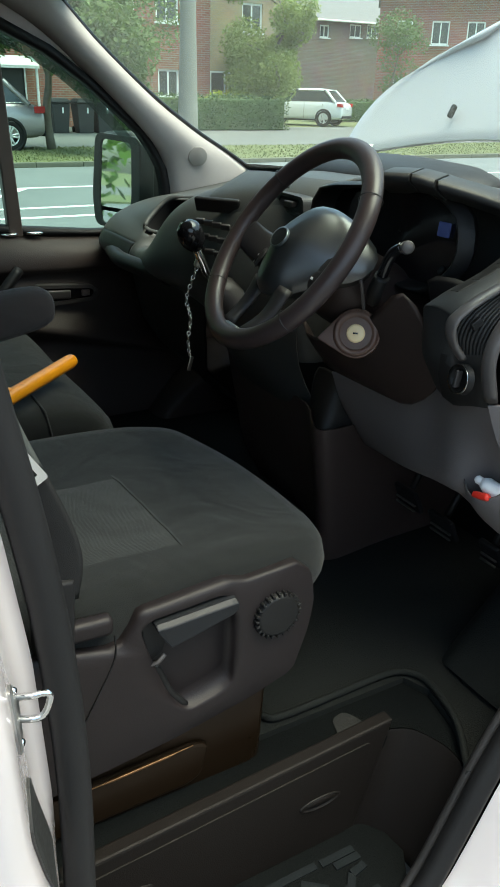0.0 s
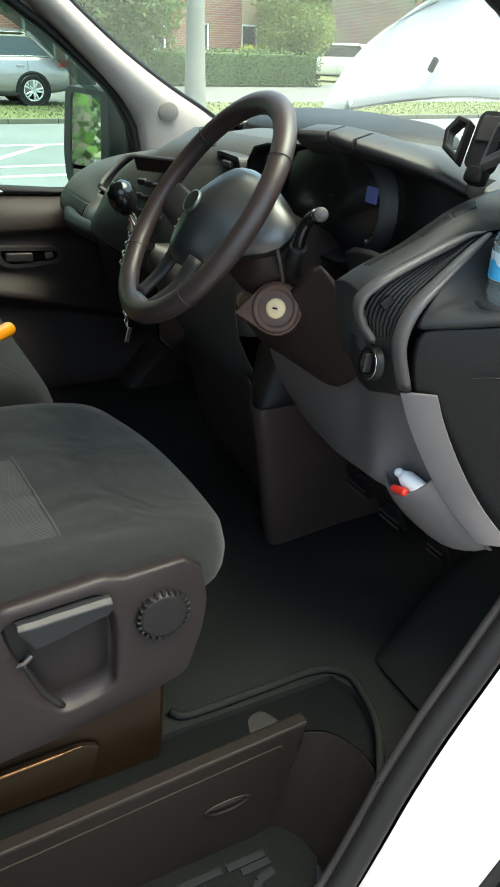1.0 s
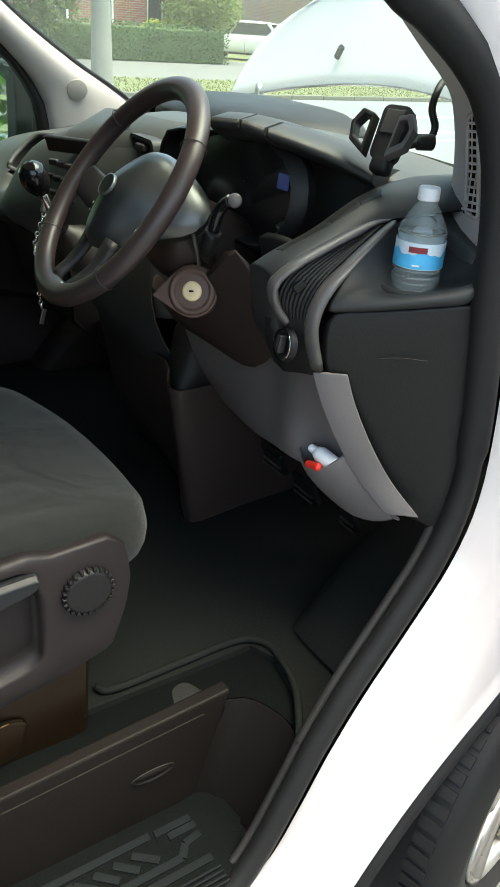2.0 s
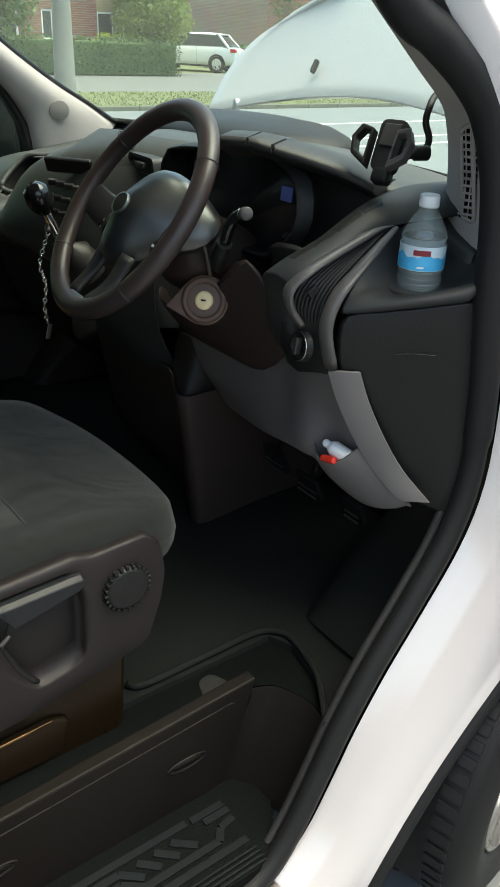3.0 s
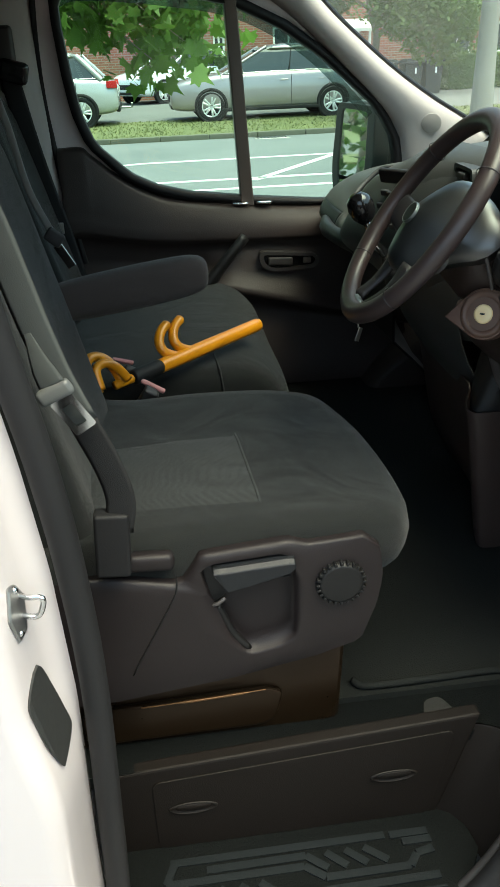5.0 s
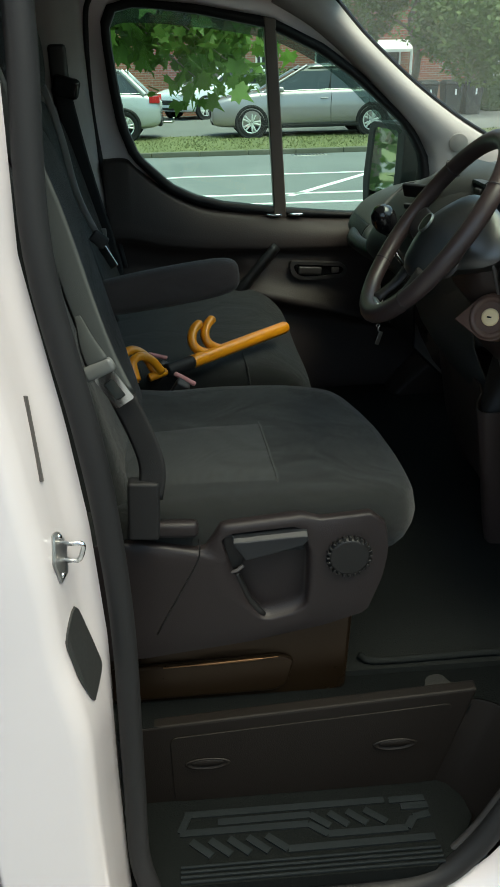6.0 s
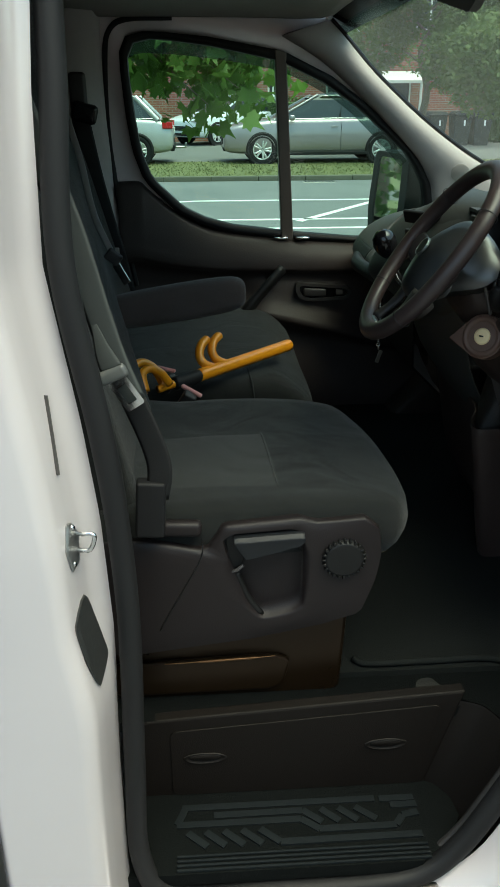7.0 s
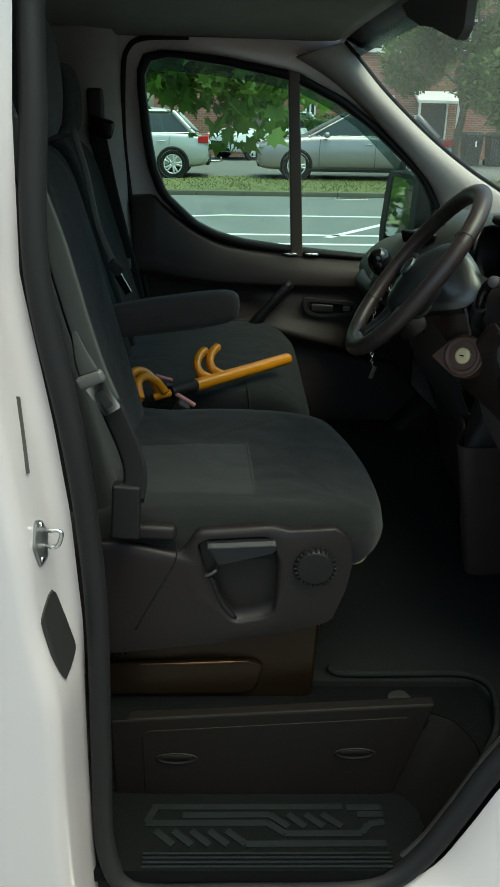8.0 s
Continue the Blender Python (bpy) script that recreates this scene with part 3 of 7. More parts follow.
# windscreen, base line from pillar to pillar
def screen_at(y, k):
    """A place on the windscreen: k from 0 at the base to 1 at the top."""
    b = 1 - (y / 0.82) ** 2
    x0, x1 = 0.63 + 0.16 * b, 0.04 + 0.07 * b
    z0, z1 = 1.235 + 0.01 * b, 1.70 + 0.045 * b
    return Vector((x0 + (x1 - x0) * k, y, z0 + (z1 - z0) * k + 0.02 * math.sin(math.pi * k)))


ys = [-0.845 + 1.755 * k / 26 for k in range(27)]
ws = part("windscreen", loft([[screen_at(y, k / 8) for k in range(9)] for y in ys], ring_closed=False), M_SCREEN, van, "clear windscreen with faint haze")
ws.visible_shadow = False
part("screen_band", loft([[screen_at(y, k) + Vector((0.004, 0, 0.004)) for k in (-0.06, 0.0, 0.05)] for y in ys], ring_closed=False), M_GLOSS, van, "black band round the windscreen")
part("screen_header", loft([[screen_at(y, k) + Vector((0.004, 0, 0.004)) for k in (0.955, 1.0, 1.06)] for y in ys], ring_closed=False), M_GLOSS, van)
part("screen_edge", loft([[screen_at(y, k / 10) + Vector((0.003, 0, 0.004)) for y in (-0.80, -0.85)] for k in range(11)], ring_closed=False), M_GLOSS, van)
cowl = part("cowl", loft([[Vector((0.60 + 0.17 * (1 - (y / 0.85) ** 2), y, 1.236)), Vector((0.68 + 0.17 * (1 - (y / 0.85) ** 2), y, 1.20)), Vector((0.80 + 0.15 * (1 - (y / 0.85) ** 2), y, 1.15)), Vector((0.95, y, 1.10))] for y in ys], ring_closed=False), M_PLASTIC, van, "black scuttle panel", solid=0.006)

# raised bonnet, standing open ahead of the windscreen
def bonnet_at(u, v):
    """u across from -1 to 1, v up from 0 to 1."""
    z0 = 1.378 - 0.085 * abs(u) ** 1.8
    half = 0.605
    y = half * u * (1 - 0.58 * max(0.0, v) ** 3.0)
    top = 1.735 - 0.12 * u * u
    z = z0 + (top - z0) * v
    return Vector((0.866 + 0.54 * (z - 1.379) + 0.035 * (1 - u * u), y, z))


bon = part("bonnet", loft([[bonnet_at(-1 + k / 12, v / 12) for k in range(25)] for v in range(13)], ring_closed=False), M_WHITE, van, "glossy white raised bonnet", solid=0.012)
for y in (0.235, -0.235):
    p = Vector((0.872 + 0.035 * 0.8, y, 1.437))
    part("washer_jet", move(box((0, 0, 0), (0.016, 0.012, 0.035), bev=0.005), Matrix.Translation(p) @ Euler((0, radians(28), 0)).to_matrix().to_4x4()), M_RUBBER, bon)
for y in (-0.50, 0.50):
    part("bonnet_hinge", tube(smooth_line([(0.93, y, 1.08), (0.90, y, 1.18), (0.845, y, 1.27), (0.85, y, 1.34)], 4), 0.012, 6), M_STEEL, van)
part("engine_bay_edge", box((1.35, 0, 0.98), (0.9, 1.6, 0.05), bev=0.02), M_RUBBER, van)
part("nose", loft([[Vector((1.30, y, 1.02)), Vector((1.62 + 0.14 * (1 - (y / 0.95) ** 2), y, 0.95)), Vector((1.75 + 0.16 * (1 - (y / 0.95) ** 2), y, 0.75)), Vector((1.78 + 0.16 * (1 - (y / 0.95) ** 2), y, 0.40)), Vector((1.70, y, 0.25))] for y in (-0.95, -0.7, -0.35, 0, 0.35, 0.7, 0.95)], ring_closed=False), M_WHITE, van, solid=0.02)
part("far_wing", box((1.15, 0.955, 0.80), (1.10, 0.03, 0.50), bev=0.012), M_WHITE, van)
part("near_wing_front", box((1.30, -0.955, 0.90), (0.78, 0.03, 0.34), bev=0.012), M_WHITE, van)

# road wheels
def road_wheel(parent, c, turn, side, r=0.335, w=0.21, tread=False):
    m = Matrix.Translation(c) @ Euler((0, 0, radians(turn))).to_matrix().to_4x4() @ Euler((radians(90 * side), 0, 0)).to_matrix().to_4x4()
    prof = [(r * 0.64, -w * 0.40), (r * 0.70, -w * 0.48), (r * 0.86, -w * 0.52), (r * 0.96, -w * 0.44), (r, -w * 0.36), (r, w * 0.36), (r * 0.96, w * 0.44), (r * 0.86, w * 0.52), (r * 0.70, w * 0.48), (r * 0.64, w * 0.40)]
    wheel = part("wheel", lathe(prof + prof[:1], 48, m), M_RUBBER, parent, "alloy wheel with black tyre")
    part("tyre", lathe([(r * 0.98, -w * 0.37), (r * 1.006, -w * 0.35), (r * 1.006, -w * 0.1), (r * 0.99, -w * 0.09), (r * 0.99, w * 0.09), (r * 1.006, w * 0.1), (r * 1.006, w * 0.35), (r * 0.98, w * 0.37)], 48, m), M_RUBBER, wheel)
    rim = join(lathe([(r * 0.60, w * 0.30), (r * 0.655, w * 0.40), (r * 0.665, w * 0.46), (r * 0.64, w * 0.47), (r * 0.61, w * 0.40), (r * 0.60, w * 0.30)], 40, m), lathe([(0.0, w * 0.36), (r * 0.16, w * 0.36), (r * 0.20, w * 0.30), (r * 0.22, w * 0.1)], 24, m))
    part("rim", rim, M_RIM, wheel)
    for k in range(10):
        q = 2 * math.pi * (k // 2) / 5 + (0.16 if k % 2 else -0.16)
        a, b = Vector((r * 0.17 * math.cos(q), r * 0.17 * math.sin(q), w * 0.33)), Vector((r * 0.63 * math.cos(q * 1.0 + (0.08 if k % 2 else -0.08)), r * 0.63 * math.sin(q + (0.08 if k % 2 else -0.08)), w * 0.40))
        part("spoke", tube([m @ a, m @ ((a + b) / 2), m @ b], [r * 0.05, r * 0.042, r * 0.055], 6), M_RIM, wheel)
    part("brake_disc", lathe([(0.0, -w * 0.05), (r * 0.5, -w * 0.05), (r * 0.5, 0.0), (0.0, 0.0)], 24, m), M_STEEL, wheel)
    for k in range(72 if tread else 0):
        q = 2 * math.pi * k / 72
        for y, z in ((0, w * 0.26), (0.008, -w * 0.22)):
            part("tread_block", move(box((0, y, z), (0.010, 0.018, w * 0.17), bev=0), m @ Matrix.Rotation(q, 4, "Z") @ Matrix.Translation((r + 0.001, 0, 0))), M_RUBBER, wheel, smooth=False)
    return wheel


M_RIM = material("alloy", (0.42, 0.40, 0.38), rough=0.3, metal=0.9, var=0.1, bump=0.0)
road_wheel(van, (0.530, -0.875, 0.335), 14, 1, tread=True)
road_wheel(van, (0.530, 0.860, 0.335), 14, -1)
road_wheel(van, (-2.33, -0.860, 0.335), 0, 1)
road_wheel(van, (-2.33, 0.860, 0.335), 0, -1)

# ---------------------------------------------------------------- far side wall of the cab with its door
win = [(-0.598, 1.60), (-0.594, 1.652), (-0.568, 1.672), (-0.512, 1.679), (-0.34, 1.661), (-0.131, 1.623), (0.013, 1.558), (0.126, 1.482), (0.292, 1.338), (0.350, 1.24), (0.362, 1.10), (0.33, 1.078), (0.138, 1.078), (-0.063, 1.092), (-0.281, 1.117), (-0.38, 1.145), (-0.45, 1.182), (-0.545, 1.275), (-0.575, 1.36), (-0.588, 1.46)]
win_c = (-0.20, 1.35)
N = 72
side_in = ray_ring(win, win_c, N)
side_out = ray_ring([(-0.98, 0.25), (0.40, 0.25), (0.60, 0.6), (0.60, 1.20), (0.28, 1.44), (0.035, 1.69), (-0.06, 1.77), (-0.98, 1.80)], win_c, N)


def lean(pts, y0):
    """Side points set in y: upright below the waist, leaning in above it."""
    return [Vector((x, y0 - 0.10 * max(0.0, z - 1.09), z)) for x, z in pts]


door = thing("passenger_door", (-0.1, 0.88, 0.3), "closed van passenger door with dark trim and tinted window", "door")
part("door_shell", join(loft([lean(side_out, 0.90), lean(side_in, 0.90), lean(side_in, 0.865), lean(side_out, 0.865), lean(side_out, 0.90)], caps=False)), M_WHITE, door)
grown = lambda g: ray_ring([(win_c[0] + (x - win_c[0]) * (1 + g / max(0.15, math.hypot(x - win_c[0], z - win_c[1]))), win_c[1] + (z - win_c[1]) * (1 + g / max(0.15, math.hypot(x - win_c[0], z - win_c[1])))) for x, z in win], win_c, N)
part("window_seal", loft([lean(grown(0.012), 0.866), lean(grown(0.012), 0.842), lean(grown(-0.014), 0.838), lean(grown(-0.016), 0.872), lean(grown(0.012), 0.866)], caps=False), M_RUBBER, door, "black rubber window seal")
pane = part("window_pane", loft([lean(grown(0.004), 0.878), lean([(win_c[0] + (x - win_c[0]) * 0.01, win_c[1] + (z - win_c[1]) * 0.01) for x, z in side_in], 0.878)], caps=False), M_SIDE, door, "lightly tinted side window", smooth=False)
pane.visible_shadow = False
top_edge = smooth_line([(-0.590, 0, 1.643), (-0.57, 0, 1.668), (-0.512, 0, 1.675), (-0.34, 0, 1.657), (-0.131, 0, 1.619), (0.013, 0, 1.554), (0.126, 0, 1.474), (0.285, 0, 1.321)], 5)
deflector = part("wind_deflector", loft([[Vector((p.x, 0.905 - 0.10 * (p.z - 1.09), p.z)), Vector((p.x - 0.010 - 0.004 * k / len(top_edge), 0.915 - 0.10 * (p.z - 1.09), p.z - 0.050 + 0.034 * k / len(top_edge))), Vector((p.x - 0.012 - 0.004 * k / len(top_edge), 0.913 - 0.10 * (p.z - 1.09), p.z - 0.052 + 0.034 * k / len(top_edge)))] for k, p in enumerate(top_edge)], ring_closed=False), M_TINT, door, "smoked wind deflector over the window")
deflector.visible_shadow = False
part("window_divider", loft([lean([(-0.154, 1.640), (-0.119, 1.632), (-0.083, 1.080), (-0.122, 1.080)], y) for y in (0.838, 0.874)]), M_BEZEL, door, "dark window divider bar", smooth=False, bevel=0.004)
# door lining, row by row from the waist down
edge = smooth_line([(-0.640, 0, 1.262), (-0.575, 0, 1.262), (-0.545, 0, 1.235), (-0.46, 0, 1.165), (-0.37, 0, 1.118), (-0.281, 0, 1.097), (-0.063, 0, 1.072), (0.138, 0, 1.060), (0.38, 0, 1.056)], 5)
rows = []
for y, f in ((0.866, 0.010), (0.838, 0.004), (0.806, -0.006)):
    rows.append([Vector((p.x, y, p.z + f)) for p in edge])
profile = ((0.790, 1.048), (0.782, 1.030), (0.778, 1.006), (0.782, 0.994), (0.806, 0.984), (0.794, 0.955), (0.784, 0.92), (0.780, 0.89), (0.762, 0.862), (0.744, 0.842), (0.736, 0.830), (0.740, 0.815), (0.774, 0.800), (0.776, 0.770), (0.758, 0.72), (0.738, 0.66), (0.718, 0.60), (0.712, 0.55))
for y, z in profile:
    near = max(0.0, 1.0 - abs(z - 0.83) / (0.13 if z > 0.83 else 0.20))
    line = []
    for p in edge:
        hollow = min(1.0, max(0.0, (-0.20 - p.x) / 0.05))
        scoop = 0.045 * hollow * max(0.0, 1.0 - abs(z - 0.90) / 0.085)
        line.append(Vector((p.x, min(y + scoop, 0.815), z + (p.z - 1.09) * max(0.0, z - 0.80) * 1.2 - 0.26 * near * (max(-0.25, p.x) + 0.05))))
    rows.append(line)
lining = part("door_lining", loft(rows, ring_closed=False), M_LINING, door, "dark plastic door lining", solid=0.004)
part("door_pull", tube(smooth_line([(-0.275, 0.742, 0.820), (-0.245, 0.732, 0.875), (-0.185, 0.738, 0.945), (-0.125, 0.760, 1.005)], 5), [0.034] * 8 + [0.028] * 8, 10, flat=0.55), M_DARK, door)
part("handle_bezel", frame_prism(rounded([(-0.085, 0.958), (0.085, 0.945), (0.105, 0.925), (0.090, 0.900), (-0.040, 0.895), (-0.075, 0.910)], 0.02), rounded([(-0.072, 0.948), (0.080, 0.936), (0.092, 0.924), (0.080, 0.910), (-0.036, 0.905), (-0.062, 0.917)], 0.015), "y", 0.764, 0.790), M_PLASTIC, door, smooth=False)
part("handle_recess", prism(rounded([(-0.080, 0.952), (0.082, 0.940), (0.098, 0.924), (0.085, 0.904), (-0.038, 0.899), (-0.070, 0.913)], 0.018), "y", 0.772, 0.790), M_GLOSS, door, smooth=False)
part("inner_handle", box((-0.018, 0.768, 0.925), (0.075, 0.012, 0.026), rot=(0, 3, 0), bev=0.005), M_PLASTIC, door)
part("lock_switch", box((0.064, 0.769, 0.924), (0.024, 0.010, 0.018), bev=0.003), M_FRAME, door)
for x in (-0.125, -0.055):
    part("waist_clip", lathe([(0.0, 0.0), (0.022, 0.001), (0.026, 0.006), (0.020, 0.010), (0.0, 0.011)], 16, Matrix.Translation((x, 0.83, 1.086)) @ Matrix.Diagonal((1.0, 0.4, 0.8, 1))), M_CHROME, door)

part("frame_seal", tube(smooth_line([(-0.598, 0.800, 0.95), (-0.628, 0.815, 1.12), (-0.648, 0.842, 1.27), (-0.656, 0.836, 1.433), (-0.650, 0.812, 1.62), (-0.632, 0.806, 1.69), (-0.58, 0.800, 1.718), (-0.45, 0.800, 1.722)], 5), 0.008, 8), M_RUBBER, door, "black rubber seal round the door frame")

# pillar linings
pil_screen = smooth_line([(0.010, 0, 1.715), (0.055, 0, 1.672), (0.15, 0, 1.575), (0.297, 0, 1.452), (0.43, 0, 1.36), (0.538, 0, 1.298), (0.625, 0, 1.245)], 5)
pil_window = smooth_line([(-0.13, 0, 1.675), (-0.02, 0, 1.615), (0.085, 0, 1.535), (0.20, 0, 1.43), (0.285, 0, 1.345), (0.345, 0, 1.27), (0.372, 0, 1.14)], 5)
part("far_pillar_lining", loft([[Vector((b.x, 0.86 - 0.10 * max(0, b.z - 1.09), b.z)), Vector((b.x + (a.x - b.x) * 0.12, 0.812 - 0.08 * max(0, b.z - 1.09), b.z + (a.z - b.z) * 0.12)), Vector((b.x + (a.x - b.x) * 0.5, 0.795 - 0.08 * max(0, b.z - 1.09), b.z + (a.z - b.z) * 0.5)), Vector((b.x + (a.x - b.x) * 0.88, 0.79 - 0.05 * max(0, b.z - 1.09), b.z + (a.z - b.z) * 0.88)), Vector((a.x, 0.815, a.z))] for a, b in zip(pil_screen, pil_window)], ring_closed=False), M_PILLAR, van, "pale grey windscreen pillar lining", solid=0.004)
part("screen_edge", tube([Vector((p.x + 0.004, 0.808, p.z + 0.004)) for p in pil_screen], 0.006, 6), M_GLOSS, van, "black edge of the windscreen")
part("tweeter_grille", lathe([(0.0, 0.0015), (0.027, 0.0012), (0.0285, -0.003)], 28, aim((0.4305, 0.7745, 1.2905), (-0.22, -0.94, -0.24))), M_LINER, van, "round tweeter grille")
drv = smooth_line([(-0.03, 0, 1.695), (0.085, 0, 1.610), (0.169, 0, 1.544), (0.259, 0, 1.475), (0.303, 0, 1.442), (0.326, 0, 1.414), (0.346, 0, 1.348), (0.352, 0, 1.25), (0.356, 0, 1.15)], 5)
ACROSS = [(0.030, -0.690), (0.0, -0.715), (-0.012, -0.735), (-0.020, -0.760), (-0.022, -0.790), (-0.016, -0.830), (0.0, -0.872)]
part("near_pillar_lining", loft([[Vector((p.x + dx, y, p.z)) for dx, y in ACROSS] for p in drv], ring_closed=False), M_PILLAR, van, "pale grey windscreen pillar lining", solid=0.003)


def on_lining(y, z, lift=0.0):
    """A place on the pillar lining at a depth and a height."""
    dx = next(a + (b - a) * (ya - y) / (ya - yb) for (a, ya), (b, yb) in zip(ACROSS, ACROSS[1:]) if yb <= y <= ya)
    for a, b in zip(drv, drv[1:]):
        if b.z <= z <= a.z:
            return Vector((b.x + (a.x - b.x) * (z - b.z) / (a.z - b.z) + dx - lift, y, z))


ring = [on_lining(y, z, 0.003) for y, z in rounded([(-0.757, 1.405), (-0.779, 1.415), (-0.788, 1.290), (-0.764, 1.296)], 0.008)]
grille = part("pillar_vent", tube(ring + ring[:1], 0.003, 6), M_PILLAR, van, "slatted pillar air vent")
part("vent_back", loft([[on_lining(-0.759, z, 0.002) for z in (1.408, 1.35, 1.293)], [on_lining(-0.786, z, 0.004) for z in (1.408, 1.35, 1.293)]], ring_closed=False), M_GLOSS, grille)
for k in range(12):
    part("slat", tube([on_lining(-0.760, 1.400 - 0.0092 * k, 0.005), on_lining(-0.786, 1.402 - 0.0092 * k, 0.006)], 0.0019, 5), M_PILLAR, grille)
for y in (-0.768, -0.777):
    part("slat", tube([on_lining(y, z, 0.005) for z in (1.408, 1.35, 1.293)], 0.0012, 5), M_PILLAR, grille)
part("far_rear_pillar", loft([[Vector((x0, 0.862 - 0.10 * max(0, z - 1.09), z)), Vector((x0 - 0.015, 0.80 - 0.08 * max(0, z - 1.09), z)), Vector((x0 - 0.11, 0.78 - 0.07 * max(0, z - 1.09), z)), Vector((x0 - 0.26, 0.80 - 0.07 * max(0, z - 1.09), z))] for x0, z in ((-0.655, 1.75), (-0.662, 1.66), (-0.662, 1.45), (-0.654, 1.27), (-0.625, 1.05), (-0.60, 0.6))], ring_closed=False), M_PILLAR, van, "pale grey door pillar lining", solid=0.004)

# sun visor folded against the header
visor = thing("sun_visor", (0.07, -0.1, 1.72), "dark grey sun visor hanging under the headlining", "sun visor")
part("blade", prism(rounded([(0.22, 1.752), (0.15, 1.722), (0.0, 1.690), (-0.10, 1.680), (-0.22, 1.658), (-0.32, 1.640), (-0.355, 1.655), (-0.36, 1.745)], 0.012), "x", 0.066, 0.082), M_BULK, visor, smooth=False, bevel=0.005)

# far door mirror
mirror = thing("door_mirror", (0.33, 1.02, 1.08), "black door mirror seen through the side window", "mirror")
part("housing", loft([[Vector((x + 0.30 * dy * s, 1.02 - dy * s, 1.208 + dz * s)) for dy, dz in ((-0.092, -0.135), (-0.100, -0.05), (-0.095, 0.085), (-0.075, 0.132), (0.065, 0.138), (0.088, 0.10), (0.092, -0.10), (0.07, -0.14))] for x, s in ((0.270, 0.97), (0.284, 1.02), (0.34, 1.0), (0.40, 0.9), (0.44, 0.6))]), M_PLASTIC, mirror, bevel=0.01)
mm = Matrix.Translation((0.256, 1.018, 1.208)) @ Euler((0, radians(4), radians(21))).to_matrix().to_4x4()
part("glass_bezel", move(frame_prism(rounded([(-0.125, 0.128), (0.080, 0.134), (0.092, -0.06), (0.076, -0.146), (-0.110, -0.146), (-0.132, -0.04)], 0.03), rounded([(-0.085, 0.110), (0.048, 0.116), (0.056, -0.06), (0.044, -0.134), (-0.082, -0.134), (-0.090, -0.04)], 0.02), "x", -0.010, 0.05), mm), M_PLASTIC, mirror, smooth=False, bevel=0.004)
part("mirror_glass", move(prism(rounded([(-0.087, 0.112), (0.050, 0.118), (0.058, -0.06), (0.054, -0.085), (-0.090, -0.085), (-0.092, -0.04)], 0.015), "x", -0.006, 0.002), mm), M_MIRROR, mirror, smooth=False)
part("wide_glass", move(prism(rounded([(-0.084, -0.097), (0.050, -0.097), (0.042, -0.135), (-0.080, -0.135)], 0.014), "x", -0.006, 0.002), mm), M_MIRROR, mirror, smooth=False)
part("arm", tube(smooth_line([(0.34, 0.97, 1.10), (0.345, 0.92, 1.09), (0.35, 0.86, 1.08)], 4), 0.03, 8), M_PLASTIC, mirror)

# open driver's door, swung out beyond the front wing
DOOR = Matrix.Translation((0.425, -0.985, 0)) @ Euler((0, 0, radians(-84))).to_matrix().to_4x4()
ddoor = thing("driver_door", (0.47, -1.4, 0.4), "white van driver door swung open, with dark lining and window", "door")
door_out = [(0.0, 1.00), (0.02, 1.30), (0.13, 1.45), (0.40, 1.72), (0.86, 1.72), (0.90, 1.30), (0.87, 0.95), (0.87, 0.36), (0.26, 0.36), (0.12, 0.62), (0.02, 0.85)]
door_win = [(0.09, 1.16), (0.10, 1.30), (0.20, 1.43), (0.42, 1.66), (0.80, 1.66), (0.84, 1.30), (0.80, 1.16), (0.60, 1.14), (0.40, 1.13), (0.30, 1.13), (0.20, 1.14)]
dc = (0.46, 1.32)
d_out, d_in = ray_ring(door_out, dc, 64), ray_ring(door_win, dc, 64)
D3 = lambda pts, y: [DOOR @ Vector((u, y + 0.10 * max(0.0, z - 1.09), z)) for u, z in pts]
part("door_shell", loft([D3(d_out, 0.0), D3(d_in, 0.0), D3(d_in, 0.05), D3(d_out, 0.05), D3(d_out, 0.0)], caps=False), M_WHITE, ddoor, bevel=0.004)
low = [(u, z) for u, z in rounded([(0.05, 1.10), (0.84, 1.10), (0.82, 0.42), (0.30, 0.42), (0.16, 0.66), (0.06, 0.88)], 0.05)]
mid = (0.46, 0.78)
lowg = lambda g: [(mid[0] + (u - mid[0]) * g, mid[1] + (z - mid[1]) * g) for u, z in low]
part("door_lining", loft([D3(lowg(1.0), -0.002), D3(lowg(0.98), -0.035), D3(lowg(0.9), -0.055), D3(lowg(0.6), -0.05), D3(lowg(0.1), -0.045)]), M_LINING, ddoor, "dark plastic door lining")
part("window_seal", tube(D3(d_in, 0.02) + D3(d_in, 0.02)[:1], 0.012, 6), M_RUBBER, ddoor)
dp = part("window_pane", loft([D3(d_in, 0.03), D3([(dc[0] + (u - dc[0]) * 0.02, dc[1] + (z - dc[1]) * 0.02) for u, z in d_in], 0.03)], caps=False), M_SIDE, ddoor, "lightly tinted side window", smooth=False)
dp.visible_shadow = False
part("door_seal", tube(D3(door_out, -0.004) + D3(door_out, -0.004)[:1], 0.009, 6), M_RUBBER, ddoor, "black rubber door seal")
for z in (1.20, 0.72):
    part("hinge", box((0.395, -0.955, z), (0.07, 0.05, 0.05), bev=0.008), M_WHITE, ddoor)
part("check_strap", box((0.40, -0.945, 0.965), (0.09, 0.012, 0.03), bev=0.004), M_RUBBER, ddoor)

# ---------------------------------------------------------------- driver seat
def plan(pts, n=6):
    return [(p.x, p.y) for p in smooth_line([(a, b, 0) for a, b in pts], n, closed=True)]


